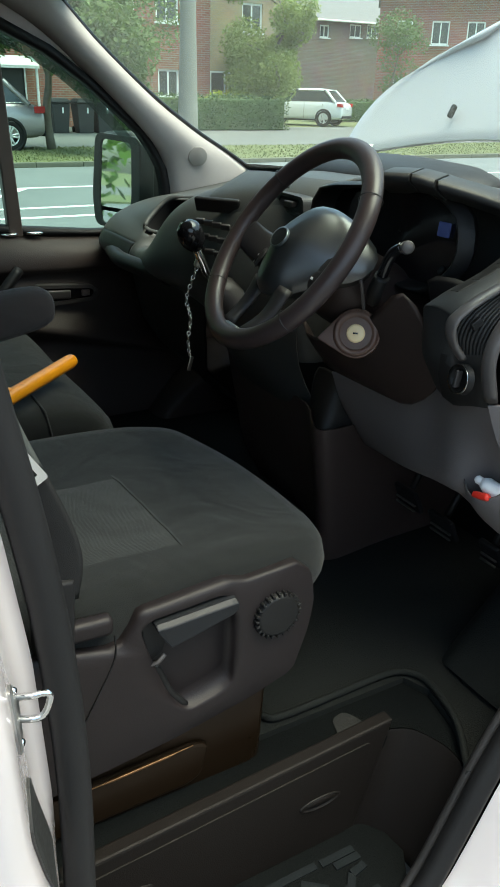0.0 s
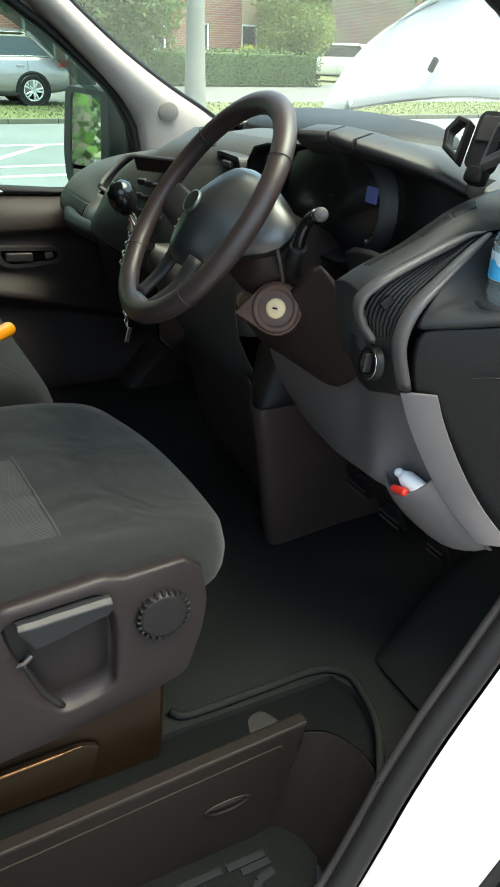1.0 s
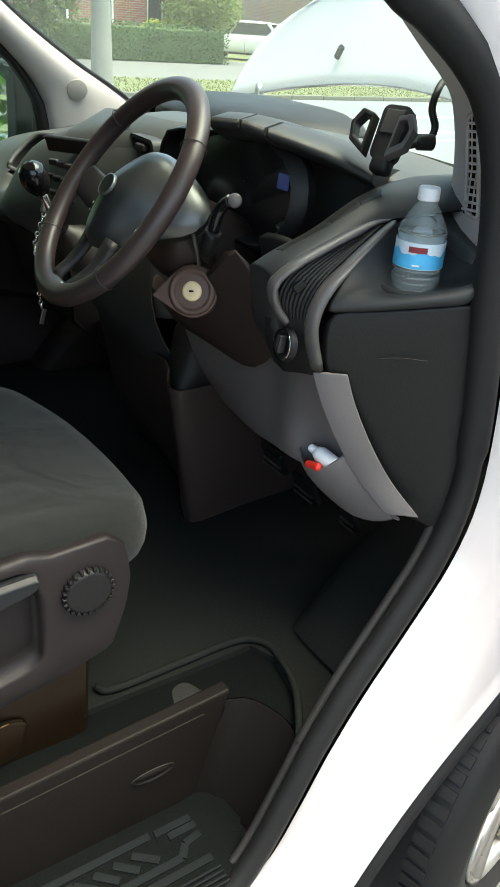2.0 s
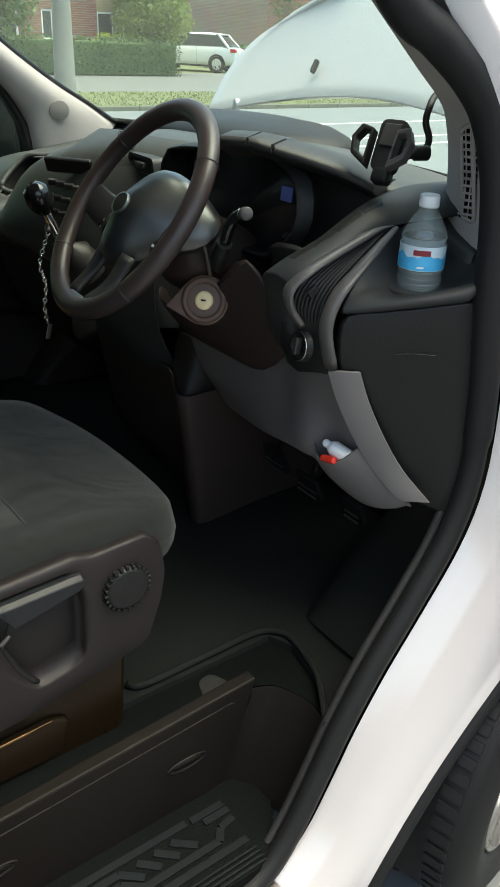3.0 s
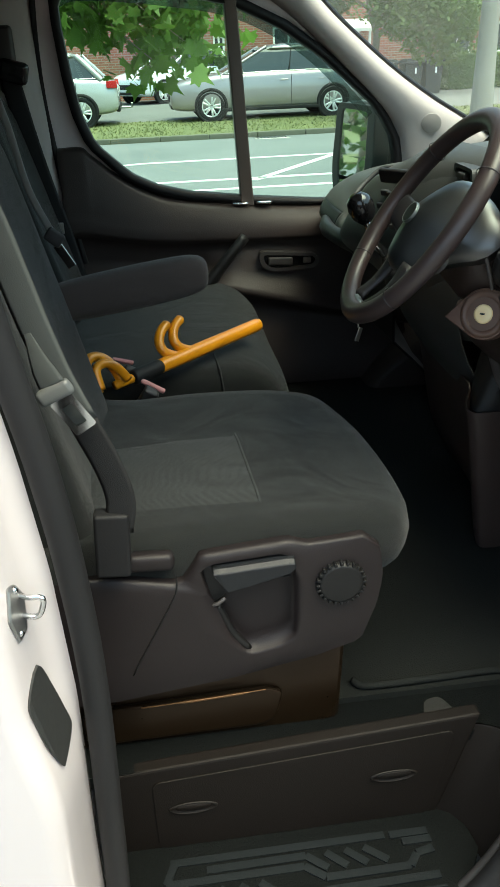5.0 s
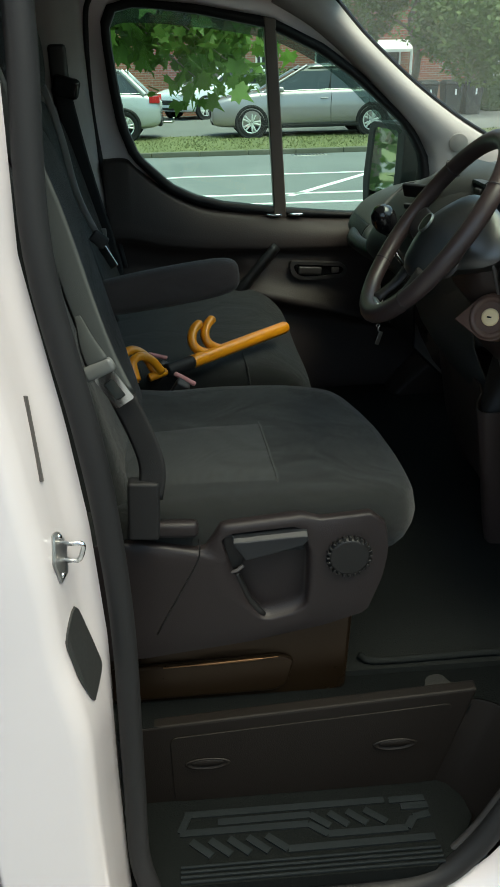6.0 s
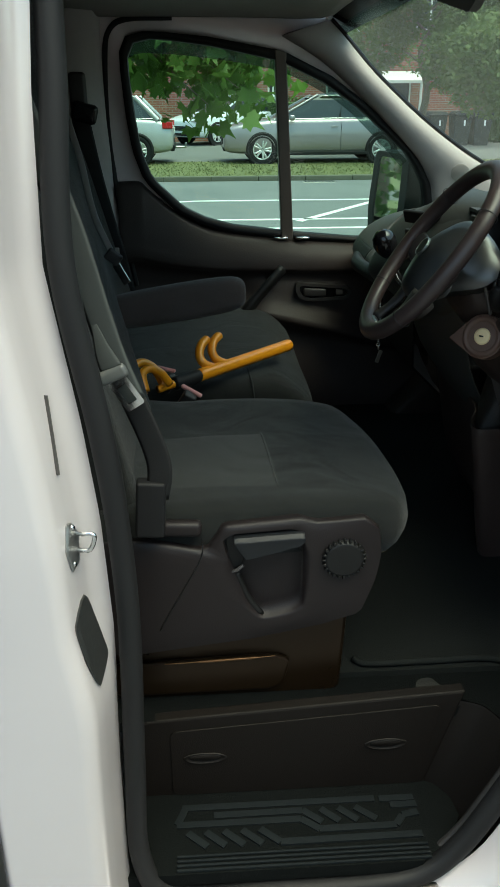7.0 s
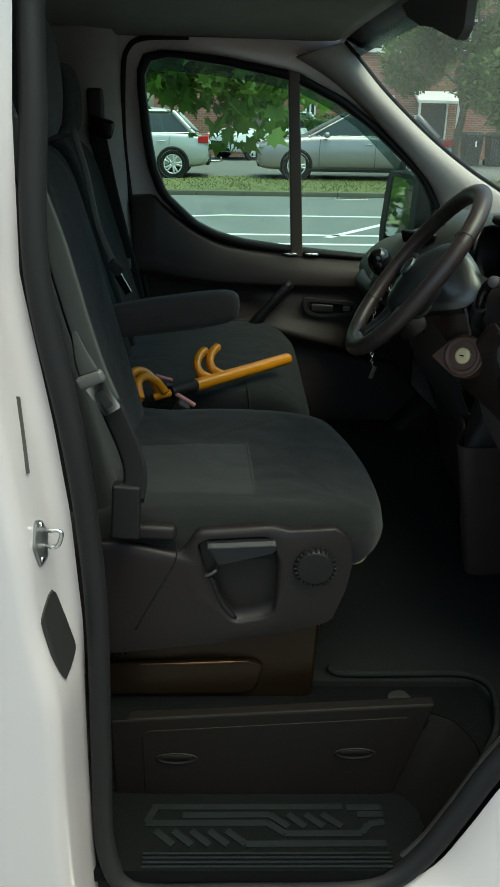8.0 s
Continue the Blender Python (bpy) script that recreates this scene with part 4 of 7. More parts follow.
seat = thing("driver_seat", (-0.35, -0.44, 0.53), "dark grey cloth driver seat with armrest on a steel pedestal", "seat")
seat_plan = plan([(-0.62, -0.20), (-0.45, -0.195), (-0.27, -0.195), (-0.16, -0.215), (-0.095, -0.265), (-0.052, -0.40), (-0.043, -0.56), (-0.060, -0.65), (-0.112, -0.693), (-0.30, -0.700), (-0.50, -0.695), (-0.62, -0.68)])


def bolster(x, y):
    side = max(0.0, abs(y + 0.447) - 0.14) / 0.11
    return 0.012 * min(1.0, side) - 0.016 * max(0.0, (x + 0.14) / 0.10) ** 2 * (1 if x > -0.14 else 0) - 0.05 * max(0.0, -x - 0.36)


part("cushion", cushion(seat_plan, 0.925, 0.80, crown=0.004, roll=0.04, z_of=bolster), M_SEAT, seat, "dark grey cloth seat cushion")
ins = []
for a in range(9):
    x = -0.272 - 0.32 * a / 8
    ins.append([Vector((x - 0.012 * (b / 6), -0.628 + 0.245 * b / 6, 0.0)) for b in range(7)])
for a, r in enumerate(ins):
    for b, v in enumerate(r):
        v.z = 0.9315 + 0.001 * math.sin(60 * v.y) - 0.05 * max(0.0, -v.x - 0.36) + 0.012 * min(1.0, max(0.0, abs(v.y + 0.447) - 0.14) / 0.11) - (0.007 if b in (0, 6) else 0.0)
part("seat_insert", loft(ins, ring_closed=False), M_INSERT, seat, "ribbed lighter cloth seat centre", solid=0.0015)
part("insert_seam", tube([v + Vector((0.001, 0, 0.0005)) for v in ins[0]], 0.0022, 6), M_INSERT, seat)
def back_ring(x, z, hw, d, yc, tilt=0.0, bol=0.03):
    """A backrest section: front face to +x with raised side bolsters."""
    pts = [(-d, -hw * 0.96), (-d * 0.2, -hw), (d * 0.75 + bol, -hw * 0.97), (d + bol, -hw * 0.82), (d, -hw * 0.5), (d, 0), (d, hw * 0.5), (d + bol, hw * 0.82), (d * 0.75 + bol, hw * 0.97), (-d * 0.2, hw), (-d, hw * 0.96)]
    return [Vector((x + px, yc + py, z + tilt * px)) for px, py in pts]


def backrest(parent, yc, hw, name="backrest", x_low=-0.565, x_top=-0.655, z_top=1.47, label="dark grey cloth backrest"):
    rings = []
    for k in range(13):
        t = k / 12
        z = 0.86 + (z_top - 0.86) * t
        w = hw * (1.0 - 0.04 * t - 0.22 * max(0, t - 0.8) / 0.2 * max(0, t - 0.8) / 0.2)
        d = 0.062 - 0.012 * t - 0.030 * max(0, (t - 0.88) / 0.12) ** 2
        x = x_low + (x_top - x_low) * t
        rings.append(back_ring(x, z, w, d, yc, 0.0, 0.028 * (1 - t * 0.7)))
    return part(name, loft(rings), M_SEAT, parent, label, sub=1)


backrest(seat, -0.44, 0.245, x_top=-0.680)
hr = part("headrest", loft([[Vector((-0.645 - 0.02 * (z - 1.47) + sx * dx, -0.44 + sy * hw, z)) for sx, sy in ((-1, -0.8), (-0.6, -1), (0.6, -1), (1, -0.75), (1, 0.75), (0.6, 1), (-0.6, 1), (-1, 0.8))] for z, dx, hw in ((1.475, 0.030, 0.10), (1.49, 0.048, 0.125), (1.56, 0.055, 0.135), (1.63, 0.050, 0.130), (1.665, 0.034, 0.11), (1.672, 0.015, 0.09))]), M_SEAT, seat, "dark cloth headrest", sub=1)
for y in (-0.49, -0.39):
    part("headrest_post", tube([(-0.648, y, 1.42), (-0.65, y, 1.50)], 0.006, 8), M_CHROME, hr)
part("armrest", loft([[Vector((x, -0.185 + sy * 0.030, z + sz * h)) for sy, sz in ((-0.7, -1), (-1, -0.5), (-1, 0.6), (-0.6, 1), (0.6, 1), (1, 0.6), (1, -0.5), (0.7, -1))] for x, z, h in ((-0.60, 1.108, 0.034), (-0.52, 1.120, 0.038), (-0.42, 1.134, 0.040), (-0.34, 1.146, 0.038), (-0.310, 1.150, 0.032), (-0.296, 1.150, 0.018))]), M_ARM, seat, "folding cloth armrest", sub=1)
# side trim with a recessed lever bay
trim_out = [(-0.62, 0.668), (-0.505, 0.668), (-0.325, 0.690), (-0.205, 0.714), (-0.140, 0.735), (-0.118, 0.80), (-0.111, 0.845), (-0.116, 0.890), (-0.140, 0.912), (-0.218, 0.908), (-0.246, 0.917), (-0.364, 0.908), (-0.392, 0.864), (-0.50, 0.886), (-0.62, 0.886)]
bay = [(-0.366, 0.884), (-0.350, 0.893), (-0.256, 0.899), (-0.242, 0.890), (-0.236, 0.84), (-0.238, 0.756), (-0.256, 0.744), (-0.305, 0.732), (-0.328, 0.764), (-0.346, 0.815)]
bc = (-0.292, 0.82)
ro, ri = ray_ring(trim_out, bc, 80), ray_ring(rounded(bay, 0.02), bc, 80)
deep = ray_ring([(bc[0] + (x - bc[0]) * 0.97, bc[1] + (z - bc[1]) * (0.98 if z > bc[1] else 0.86)) for x, z in bay], bc, 80)
V3 = lambda pts, y: [Vector((x, y, z)) for x, z in pts]
soft = [(bc[0] + (x - bc[0]) * 0.985, bc[1] + (z - bc[1]) * 0.975) for x, z in ro]
part("side_trim", loft([V3(ro, -0.655), V3(ro, -0.702), V3(soft, -0.712), V3([(a[0] * 0.12 + b[0] * 0.88, a[1] * 0.12 + b[1] * 0.88) for a, b in zip(soft, ri)], -0.714), V3(ri, -0.710), V3(deep, -0.684)]), M_TRIM, seat, "dark plastic seat side trim")
part("trim_joint", tube(smooth_line([(-0.398, -0.7125, 0.888), (-0.400, -0.7138, 0.855), (-0.428, -0.7142, 0.800), (-0.455, -0.7142, 0.750), (-0.470, -0.7138, 0.720)], 4), 0.0011, 6), M_GLOSS, seat)
part("trim_cap", box((-0.44, -0.705, 0.905), (0.085, 0.022, 0.026), rot=(0, 3, 0), bev=0.008), M_TRIM, seat)
part("lever_bracket", prism([(-0.364, 0.886), (-0.340, 0.890), (-0.328, 0.850), (-0.334, 0.832), (-0.353, 0.822), (-0.360, 0.850)], "y", -0.704, -0.670), M_DARK, seat, smooth=False, bevel=0.004)
part("slot_edge", tube(smooth_line([(-0.345, -0.700, 0.818), (-0.336, -0.702, 0.795), (-0.326, -0.702, 0.768), (-0.304, -0.703, 0.736)], 4), 0.0055, 8), M_DARK, seat)
part("height_lever", loft([[Vector((x, -0.692, z + 0.004)), Vector((x, -0.720, z + 0.002)), Vector((x, -0.727, z - 0.003)), Vector((x + 0.001, -0.725, z - h)), Vector((x + 0.001, -0.694, z - h + 0.004))] for x, z, h in ((-0.349, 0.888, 0.005), (-0.341, 0.889, 0.020), (-0.331, 0.889, 0.036), (-0.300, 0.891, 0.031), (-0.246, 0.894, 0.020), (-0.238, 0.893, 0.011))]), M_LEVER, seat, "grey seat height lever", smooth=False, bevel=0.002)
part("tilt_lever", tube([(-0.356, -0.706, 0.822), (-0.344, -0.712, 0.828), (-0.334, -0.711, 0.836)], 0.003, 6), M_FRAME, seat)
knob_m = Matrix.Translation((-0.174, -0.706, 0.845)) @ Euler((radians(90), 0, 0)).to_matrix().to_4x4()
kn = part("lumbar_knob", lathe([(0.0, 0.016), (0.026, 0.0165), (0.030, 0.015), (0.0325, 0.011), (0.034, 0.0)], 40, knob_m), M_DARK, seat, "round ribbed adjuster knob")
for k in range(24):
    q = 2 * math.pi * k / 24
    part("knob_rib", move(box((0.0325, 0, 0.009), (0.006, 0.0042, 0.013), bev=0.001, seg=1), knob_m @ Matrix.Rotation(q, 4, "Z")), M_DARK, kn)
M_YELLOWISH = material("brass_wire", (0.62, 0.52, 0.28), rough=0.35, metal=0.8, var=0.1, bump=0.0)
part("release_hook", tube(smooth_line([(-0.098, -0.600, 0.782), (-0.080, -0.600, 0.786), (-0.070, -0.600, 0.803), (-0.078, -0.600, 0.822)], 4), 0.0028, 6), M_YELLOWISH, seat, "small brass coloured wire hook")
# steel pedestal with pressed swage lines
part("pedestal", prism(rounded([(-0.62, 0.53), (-0.172, 0.53), (-0.160, 0.54), (-0.152, 0.70), (-0.62, 0.70)], 0.01), "y", -0.662, -0.24), M_METALBASE, seat, "dark painted steel seat pedestal", smooth=False, bevel=0.01)
part("pedestal_flange", box((-0.385, -0.668, 0.521), (0.23, 0.022, 0.018), rot=(0, -2.5, 0), bev=0.008), M_METALBASE, seat)
part("pedestal_swage", prism(rounded([(-0.56, 0.545), (-0.285, 0.548), (-0.262, 0.560), (-0.250, 0.612), (-0.275, 0.624), (-0.56, 0.616)], 0.018), "y", -0.671, -0.660), M_METALBASE, seat, smooth=False, bevel=0.005)
# golden glints along the swages, painted in as thin lighter brown bars
M_GLINT = material("painted_brown_glint", (0.20, 0.105, 0.045), rough=0.35, metal=0.7, var=0.5, scale=22, bump=0.05)
part("swage_glint", tube(smooth_line([(-0.47, -0.673, 0.6165), (-0.40, -0.674, 0.6195), (-0.33, -0.674, 0.6225), (-0.278, -0.672, 0.6235)], 4), [0.0012] * 4 + [0.0026] * 6 + [0.001] * 3, 6), M_GLINT, seat)
part("swage_glint", tube(smooth_line([(-0.50, -0.682, 0.522), (-0.42, -0.682, 0.527), (-0.34, -0.682, 0.531), (-0.275, -0.680, 0.533)], 4), [0.0015] * 4 + [0.0034] * 6 + [0.001] * 3, 6), M_GLINT, seat)
part("buckle_box", box((-0.472, -0.730, 0.955), (0.044, 0.026, 0.092), rot=(0, 4, 0), bev=0.005), M_RUBBER, seat, "black belt anchor cover")
part("receiver", box((-0.43, -0.165, 0.905), (0.03, 0.022, 0.06), rot=(20, 30, 0), bev=0.005), M_PLASTIC, seat)
part("receiver_button", box((-0.415, -0.163, 0.932), (0.05, 0.012, 0.008), rot=(0, 25, -20), bev=0.003), M_PINK, seat, "faded red belt release")

# driver belt hanging from the pillar to its anchor
belt = thing("driver_seat_belt", (-0.48, -0.73, 0.95), "grey seat belt with steel tongue hanging beside the seat", "seat belt")
bl = smooth_line([(-0.620, -0.770, 1.62), (-0.590, -0.758, 1.50), (-0.553, -0.745, 1.377), (-0.537, -0.742, 1.311), (-0.524, -0.740, 1.252), (-0.507, -0.738, 1.187), (-0.486, -0.737, 1.128)], 5)
part("webbing", tube(bl, 0.0185, 8, flat=0.09, up=(0.2, 1, 0)), M_BELT, belt)
bl2 = smooth_line([(-0.486, -0.737, 1.128), (-0.464, -0.737, 1.066), (-0.455, -0.736, 1.020), (-0.462, -0.734, 0.975)], 5)
part("lower_webbing", tube(bl2, 0.0185, 8, flat=0.09, up=(0.2, 1, 0)), M_BELT_DARK, belt)
part("folded_webbing", tube(smooth_line([(-0.530, -0.744, 1.240), (-0.521, -0.748, 1.205), (-0.511, -0.750, 1.178)], 4), [0.004, 0.006, 0.008, 0.010, 0.012, 0.014, 0.015, 0.016, 0.016], 8, flat=0.15, up=(0.2, 1, 0)), M_BELT, belt)
tongue = part("tongue", box((-0.510, -0.750, 1.172), (0.042, 0.014, 0.020), rot=(0, -24, 0), bev=0.006), M_GRIP, belt, "grey tongue grip")
part("tongue_plate", move(frame_prism(rounded([(-0.014, -0.024), (0.014, -0.024), (0.014, 0.024), (-0.014, 0.024)], 0.004), rounded([(-0.007, -0.015), (0.007, -0.015), (0.007, 0.012), (-0.007, 0.012)], 0.002), "y", -0.0012, 0.0012), Matrix.Translation((-0.493, -0.753, 1.146)) @ Euler((0, radians(-32), 0)).to_matrix().to_4x4()), M_CHROME, tongue, smooth=False)

# ---------------------------------------------------------------- passenger bench
bench = thing("passenger_bench", (-0.35, 0.40, 0.53), "dark grey cloth double passenger seat", "seat")
bench_plan = plan([(-0.62, 0.01), (-0.40, 0.005), (-0.19, 0.01), (-0.125, 0.04), (-0.105, 0.12), (-0.100, 0.40), (-0.105, 0.68), (-0.125, 0.75), (-0.19, 0.775), (-0.40, 0.78), (-0.62, 0.775)])
part("cushion", cushion(bench_plan, 0.885, 0.755, crown=0.006, roll=0.05, z_of=lambda x, y: -0.075 * max(0.0, (x + 0.24) / 0.135) ** 2), M_SEAT, bench, "dark grey cloth bench cushion")
part("seam", tube([(-0.27, 0.008, 0.80), (-0.268, 0.004, 0.84), (-0.272, 0.022, 0.880), (-0.278, 0.10, 0.892)], 0.003, 6), M_SEAT, bench)
part("bench_base", box((-0.38, 0.39, 0.65), (0.42, 0.72, 0.22), bev=0.02), M_PLASTIC, bench)
backrest(bench, 0.20, 0.19, x_low=-0.672, x_top=-0.805, z_top=1.45)
backrest(bench, 0.59, 0.19, x_low=-0.672, x_top=-0.805, z_top=1.45)
for y in (0.20, 0.57):
    part("headrest", loft([[Vector((-0.795 + sx * dx, y + sy * hw, z)) for sx, sy in ((-1, -0.8), (-0.6, -1), (0.6, -1), (1, -0.75), (1, 0.75), (0.6, 1), (-0.6, 1), (-1, 0.8))] for z, dx, hw in ((1.455, 0.030, 0.10), (1.47, 0.045, 0.122), (1.53, 0.052, 0.13), (1.60, 0.048, 0.125), (1.632, 0.030, 0.10), (1.638, 0.015, 0.08))]), M_SEAT, bench, "dark cloth headrest", sub=1)
part("receiver", box((-0.47, -0.03, 0.905), (0.025, 0.02, 0.05), rot=(20, 30, 0), bev=0.005), M_PLASTIC, bench)
part("receiver_button", box((-0.475, -0.02, 0.935), (0.045, 0.012, 0.008), rot=(0, 10, -15), bev=0.003), M_PINK, bench, "faded red belt release")
belt2 = thing("middle_seat_belt", (-0.62, 0.02, 1.0), "pale grey seat belt over the middle seat", "seat belt")
part("webbing", tube(smooth_line([(-0.660, 0.02, 1.485), (-0.649, 0.0, 1.46), (-0.632, 0.0, 1.39), (-0.614, 0.0, 1.284), (-0.581, 0.0, 1.198)], 5), 0.008, 8, flat=0.12, up=(0.4, 1, 0)), M_BELT_PALE, belt2)
part("tongue", box((-0.579, -0.004, 1.192), (0.036, 0.012, 0.028), rot=(0, 40, 0), bev=0.005), M_PLASTIC, belt2)
part("tongue_plate", box((-0.564, -0.004, 1.155), (0.050, 0.003, 0.018), rot=(0, 62, 0), bev=0.001), M_CHROME, belt2)
belt3 = thing("passenger_seat_belt", (-0.70, 0.78, 1.05), "black seat belt on the far door pillar", "seat belt")
part("height_slide", box((-0.728, 0.750, 1.50), (0.05, 0.025, 0.16), bev=0.01), M_PLASTIC, belt3)
part("guide_loop", box((-0.712, 0.730, 1.472), (0.075, 0.03, 0.055), rot=(0, 15, 0), bev=0.012), M_GLOSS, belt3)
part("webbing", tube(smooth_line([(-0.725, 0.735, 1.46), (-0.699, 0.735, 1.302), (-0.671, 0.735, 1.167), (-0.645, 0.735, 1.06), (-0.615, 0.740, 0.90)], 5), 0.026, 8, flat=0.09, up=(0.1, 1, 0)), M_BELT_DARK, belt3)
part("tongue_plate", box((-0.650, 0.728, 1.070), (0.022, 0.006, 0.032), bev=0.003), M_STEEL, belt3)

# ---------------------------------------------------------------- steering lock on the bench
lock = thing("steering_lock", (-0.33, 0.02, 0.90), "orange-yellow steering wheel lock bar lying on the seat", "steering lock")
A, B = Vector((-0.490, -0.120, 0.922)), Vector((-0.163, 0.172, 0.930))
d = (B - A).normalized()
n_up = Vector((-0.35, 0.38, 0.86)).normalized()
P = lambda s, u=0.0, w=0.0: A + d * s + n_up * u + d.cross(n_up) * w
L = (B - A).length
part("bar", tube([P(0.12), P(0.125), P(L - 0.012), P(L - 0.004), P(L)], [0.012, 0.0155, 0.0155, 0.0135, 0.008], 14), M_YELLOW, lock)
part("sleeve", tube([P(0.045), P(0.05), P(0.115), P(0.125)], [0.012, 0.0165, 0.0165, 0.013], 14), M_RUBBER, lock, "black lock sleeve")
part("rod", tube([P(0.0), P(0.12)], 0.009, 12), M_YELLOW, lock)
for s in (0.165, 0.205):
    part("hook", tube(smooth_line([P(s + 0.028, 0.002), P(s + 0.004, 0.008), P(s - 0.017, 0.024), P(s - 0.019, 0.046), P(s - 0.002, 0.066), P(s + 0.024, 0.077)], 6), [0.0105] * 30 + [0.007], 12), M_YELLOW, lock)
part("handle", tube(smooth_line([P(0.02, 0.0), P(0.012, 0.045), P(-0.010, 0.066), P(-0.036, 0.062), P(-0.046, 0.030), P(-0.040, -0.004)], 6), 0.010, 12), M_YELLOW, lock)
part("handle", tube(smooth_line([P(0.02, 0.0, 0.022), P(0.002, 0.030, 0.03), P(-0.020, 0.045, 0.03), P(-0.044, 0.038, 0.03), P(-0.05, 0.0, 0.026)], 6), 0.009, 12), M_YELLOW, lock)

# ---------------------------------------------------------------- dashboard
dash = thing("dashboard", (0.3, 0, 0.9), "black plastic van dashboard with grey lower panels", "dashboard")


def strip(rows):
    return loft([[Vector(v) for v in r] for r in rows], ring_closed=False)


def sweep_y(sections, n=4, m=3):
    """Sections (y, [(x, z), ...]) joined into one smooth skin."""
    cols = [smooth_line([(x[k][0], y, x[k][1]) for y, x in sections], n) for k in range(len(sections[0][1]))]
    return loft([smooth_line([c[a] for c in cols], m) for a in range(len(cols[0]))], ring_closed=False)


def sweep_rows(rows, n=4):
    """Rows of points joined into one smooth skin."""
    cols = [smooth_line([r[k] for r in rows], n) for k in range(len(rows[0]))]
    return loft([smooth_line([c[a] for c in cols], 3) for a in range(len(cols[0]))], ring_closed=False)


# upper roll from the cluster across to the far end
CUBBY = [(0.130, 0.452, 1.150), (0.165, 0.470, 1.185), (0.205, 0.468, 1.215), (0.232, 0.435, 1.219), (0.250, 0.400, 1.218), (0.228, 0.385, 1.180), (0.195, 0.372, 1.138), (0.160, 0.410, 1.138)]
cub = smooth_line(CUBBY, 4, closed=True)


def inside(y, z):
    hit = False
    for p, q in zip(cub, cub[1:] + cub[:1]):
        if (p.z > z) != (q.z > z) and y < p.y + (q.y - p.y) * (z - p.z) / (q.z - p.z):
            hit = not hit
    return hit


top = sweep_y([
    (0.80, [(0.24, 1.03), (0.15, 1.045), (0.130, 1.075), (0.17, 1.125), (0.26, 1.165), (0.42, 1.195), (0.66, 1.235)]),
    (0.66, [(0.20, 1.045), (0.098, 1.062), (0.086, 1.098), (0.135, 1.155), (0.24, 1.195), (0.45, 1.215), (0.70, 1.240)]),
    (0.45, [(0.17, 1.050), (0.085, 1.066), (0.080, 1.105), (0.125, 1.150), (0.212, 1.217), (0.48, 1.246), (0.745, 1.248)]),
    (0.38, [(0.17, 1.050), (0.085, 1.068), (0.085, 1.110), (0.170, 1.132), (0.262, 1.226), (0.48, 1.252), (0.755, 1.248)]),
    (0.22, [(0.18, 1.050), (0.072, 1.072), (0.052, 1.130), (0.11, 1.230), (0.25, 1.275), (0.50, 1.290), (0.775, 1.250)]),
    (0.00, [(0.14, 0.98), (0.10, 1.08), (0.105, 1.18), (0.165, 1.285), (0.28, 1.322), (0.52, 1.318), (0.785, 1.252)]),
    (-0.18, [(0.20, 0.98), (0.17, 1.08), (0.175, 1.18), (0.215, 1.295), (0.30, 1.330), (0.52, 1.320), (0.780, 1.252)]),
    (-0.22, [(0.33, 0.98), (0.32, 1.08), (0.32, 1.18), (0.30, 1.300), (0.31, 1.335), (0.52, 1.320), (0.777, 1.252)]),
    (-0.50, [(0.33, 0.98), (0.32, 1.08), (0.32, 1.18), (0.29, 1.310), (0.30, 1.345), (0.50, 1.315), (0.74, 1.250)]),
    (-0.64, [(0.33, 0.98), (0.32, 1.08), (0.32, 1.18), (0.30, 1.290), (0.32, 1.318), (0.46, 1.300), (0.70, 1.245)]),
    (-0.80, [(0.33, 0.98), (0.32, 1.08), (0.32, 1.18), (0.32, 1.24), (0.34, 1.255), (0.44, 1.260), (0.64, 1.240)]),
], 14, 8)
# the far end is a black moulding, up to the third line of the section
top.faces.index_update()
black = {f.index for f in top.faces if f.index % 48 < 19 and f.index // 48 < 30}
end_skin = top.copy()
end_skin.faces.index_update()
bmesh.ops.delete(end_skin, geom=[f for f in end_skin.faces if f.index not in black], context="FACES")
part("dash_end", end_skin, M_DARK, dash, "black dash end moulding", solid=0.005)
# the open cubby goes through the top
gone = [f for f in top.faces if f.index in black or (f.calc_center_median().x < 0.3 and inside(f.calc_center_median().y, f.calc_center_median().z))]
bmesh.ops.delete(top, geom=gone, context="FACES")
part("dash_top", top, M_DASH, dash, "grained black dash top", solid=0.004)
part("centre_hump", loft([[Vector((0.46 + 0.16 * math.cos(q) * s, -0.07 + 0.30 * math.sin(q) * s, 1.312 + h)) for q in (2 * math.pi * k / 28 for k in range(28))] for s, h in ((1.0, 0.0), (0.94, 0.022), (0.80, 0.036), (0.5, 0.044), (0.1, 0.046))]), M_DARK, dash, "black storage hump on the dash top")

# instrument cluster: hooded recess with a dark face
cl_out = rounded([(-0.235, 1.325), (-0.50, 1.352), (-0.585, 1.325), (-0.600, 1.26), (-0.545, 1.205), (-0.30, 1.205), (-0.225, 1.25)], 0.05, 6)
cl_c = (-0.42, 1.275)
co = ray_ring(cl_out, cl_c, 48)
shrink = lambda g: [(cl_c[0] + (y - cl_c[0]) * g, cl_c[1] + (z - cl_c[1]) * g) for y, z in co]
X3 = lambda pts, x: [Vector((x + 0.10 * (z - 1.2), y, z)) for y, z in pts]
clus = part("cluster_hood", loft([X3(shrink(1.10), 0.185), X3(shrink(1.04), 0.165), X3(co, 0.170), X3(shrink(0.985), 0.190), X3(shrink(0.975), 0.212)], caps=False), M_DARK, dash, "black instrument hood", solid=0.003)
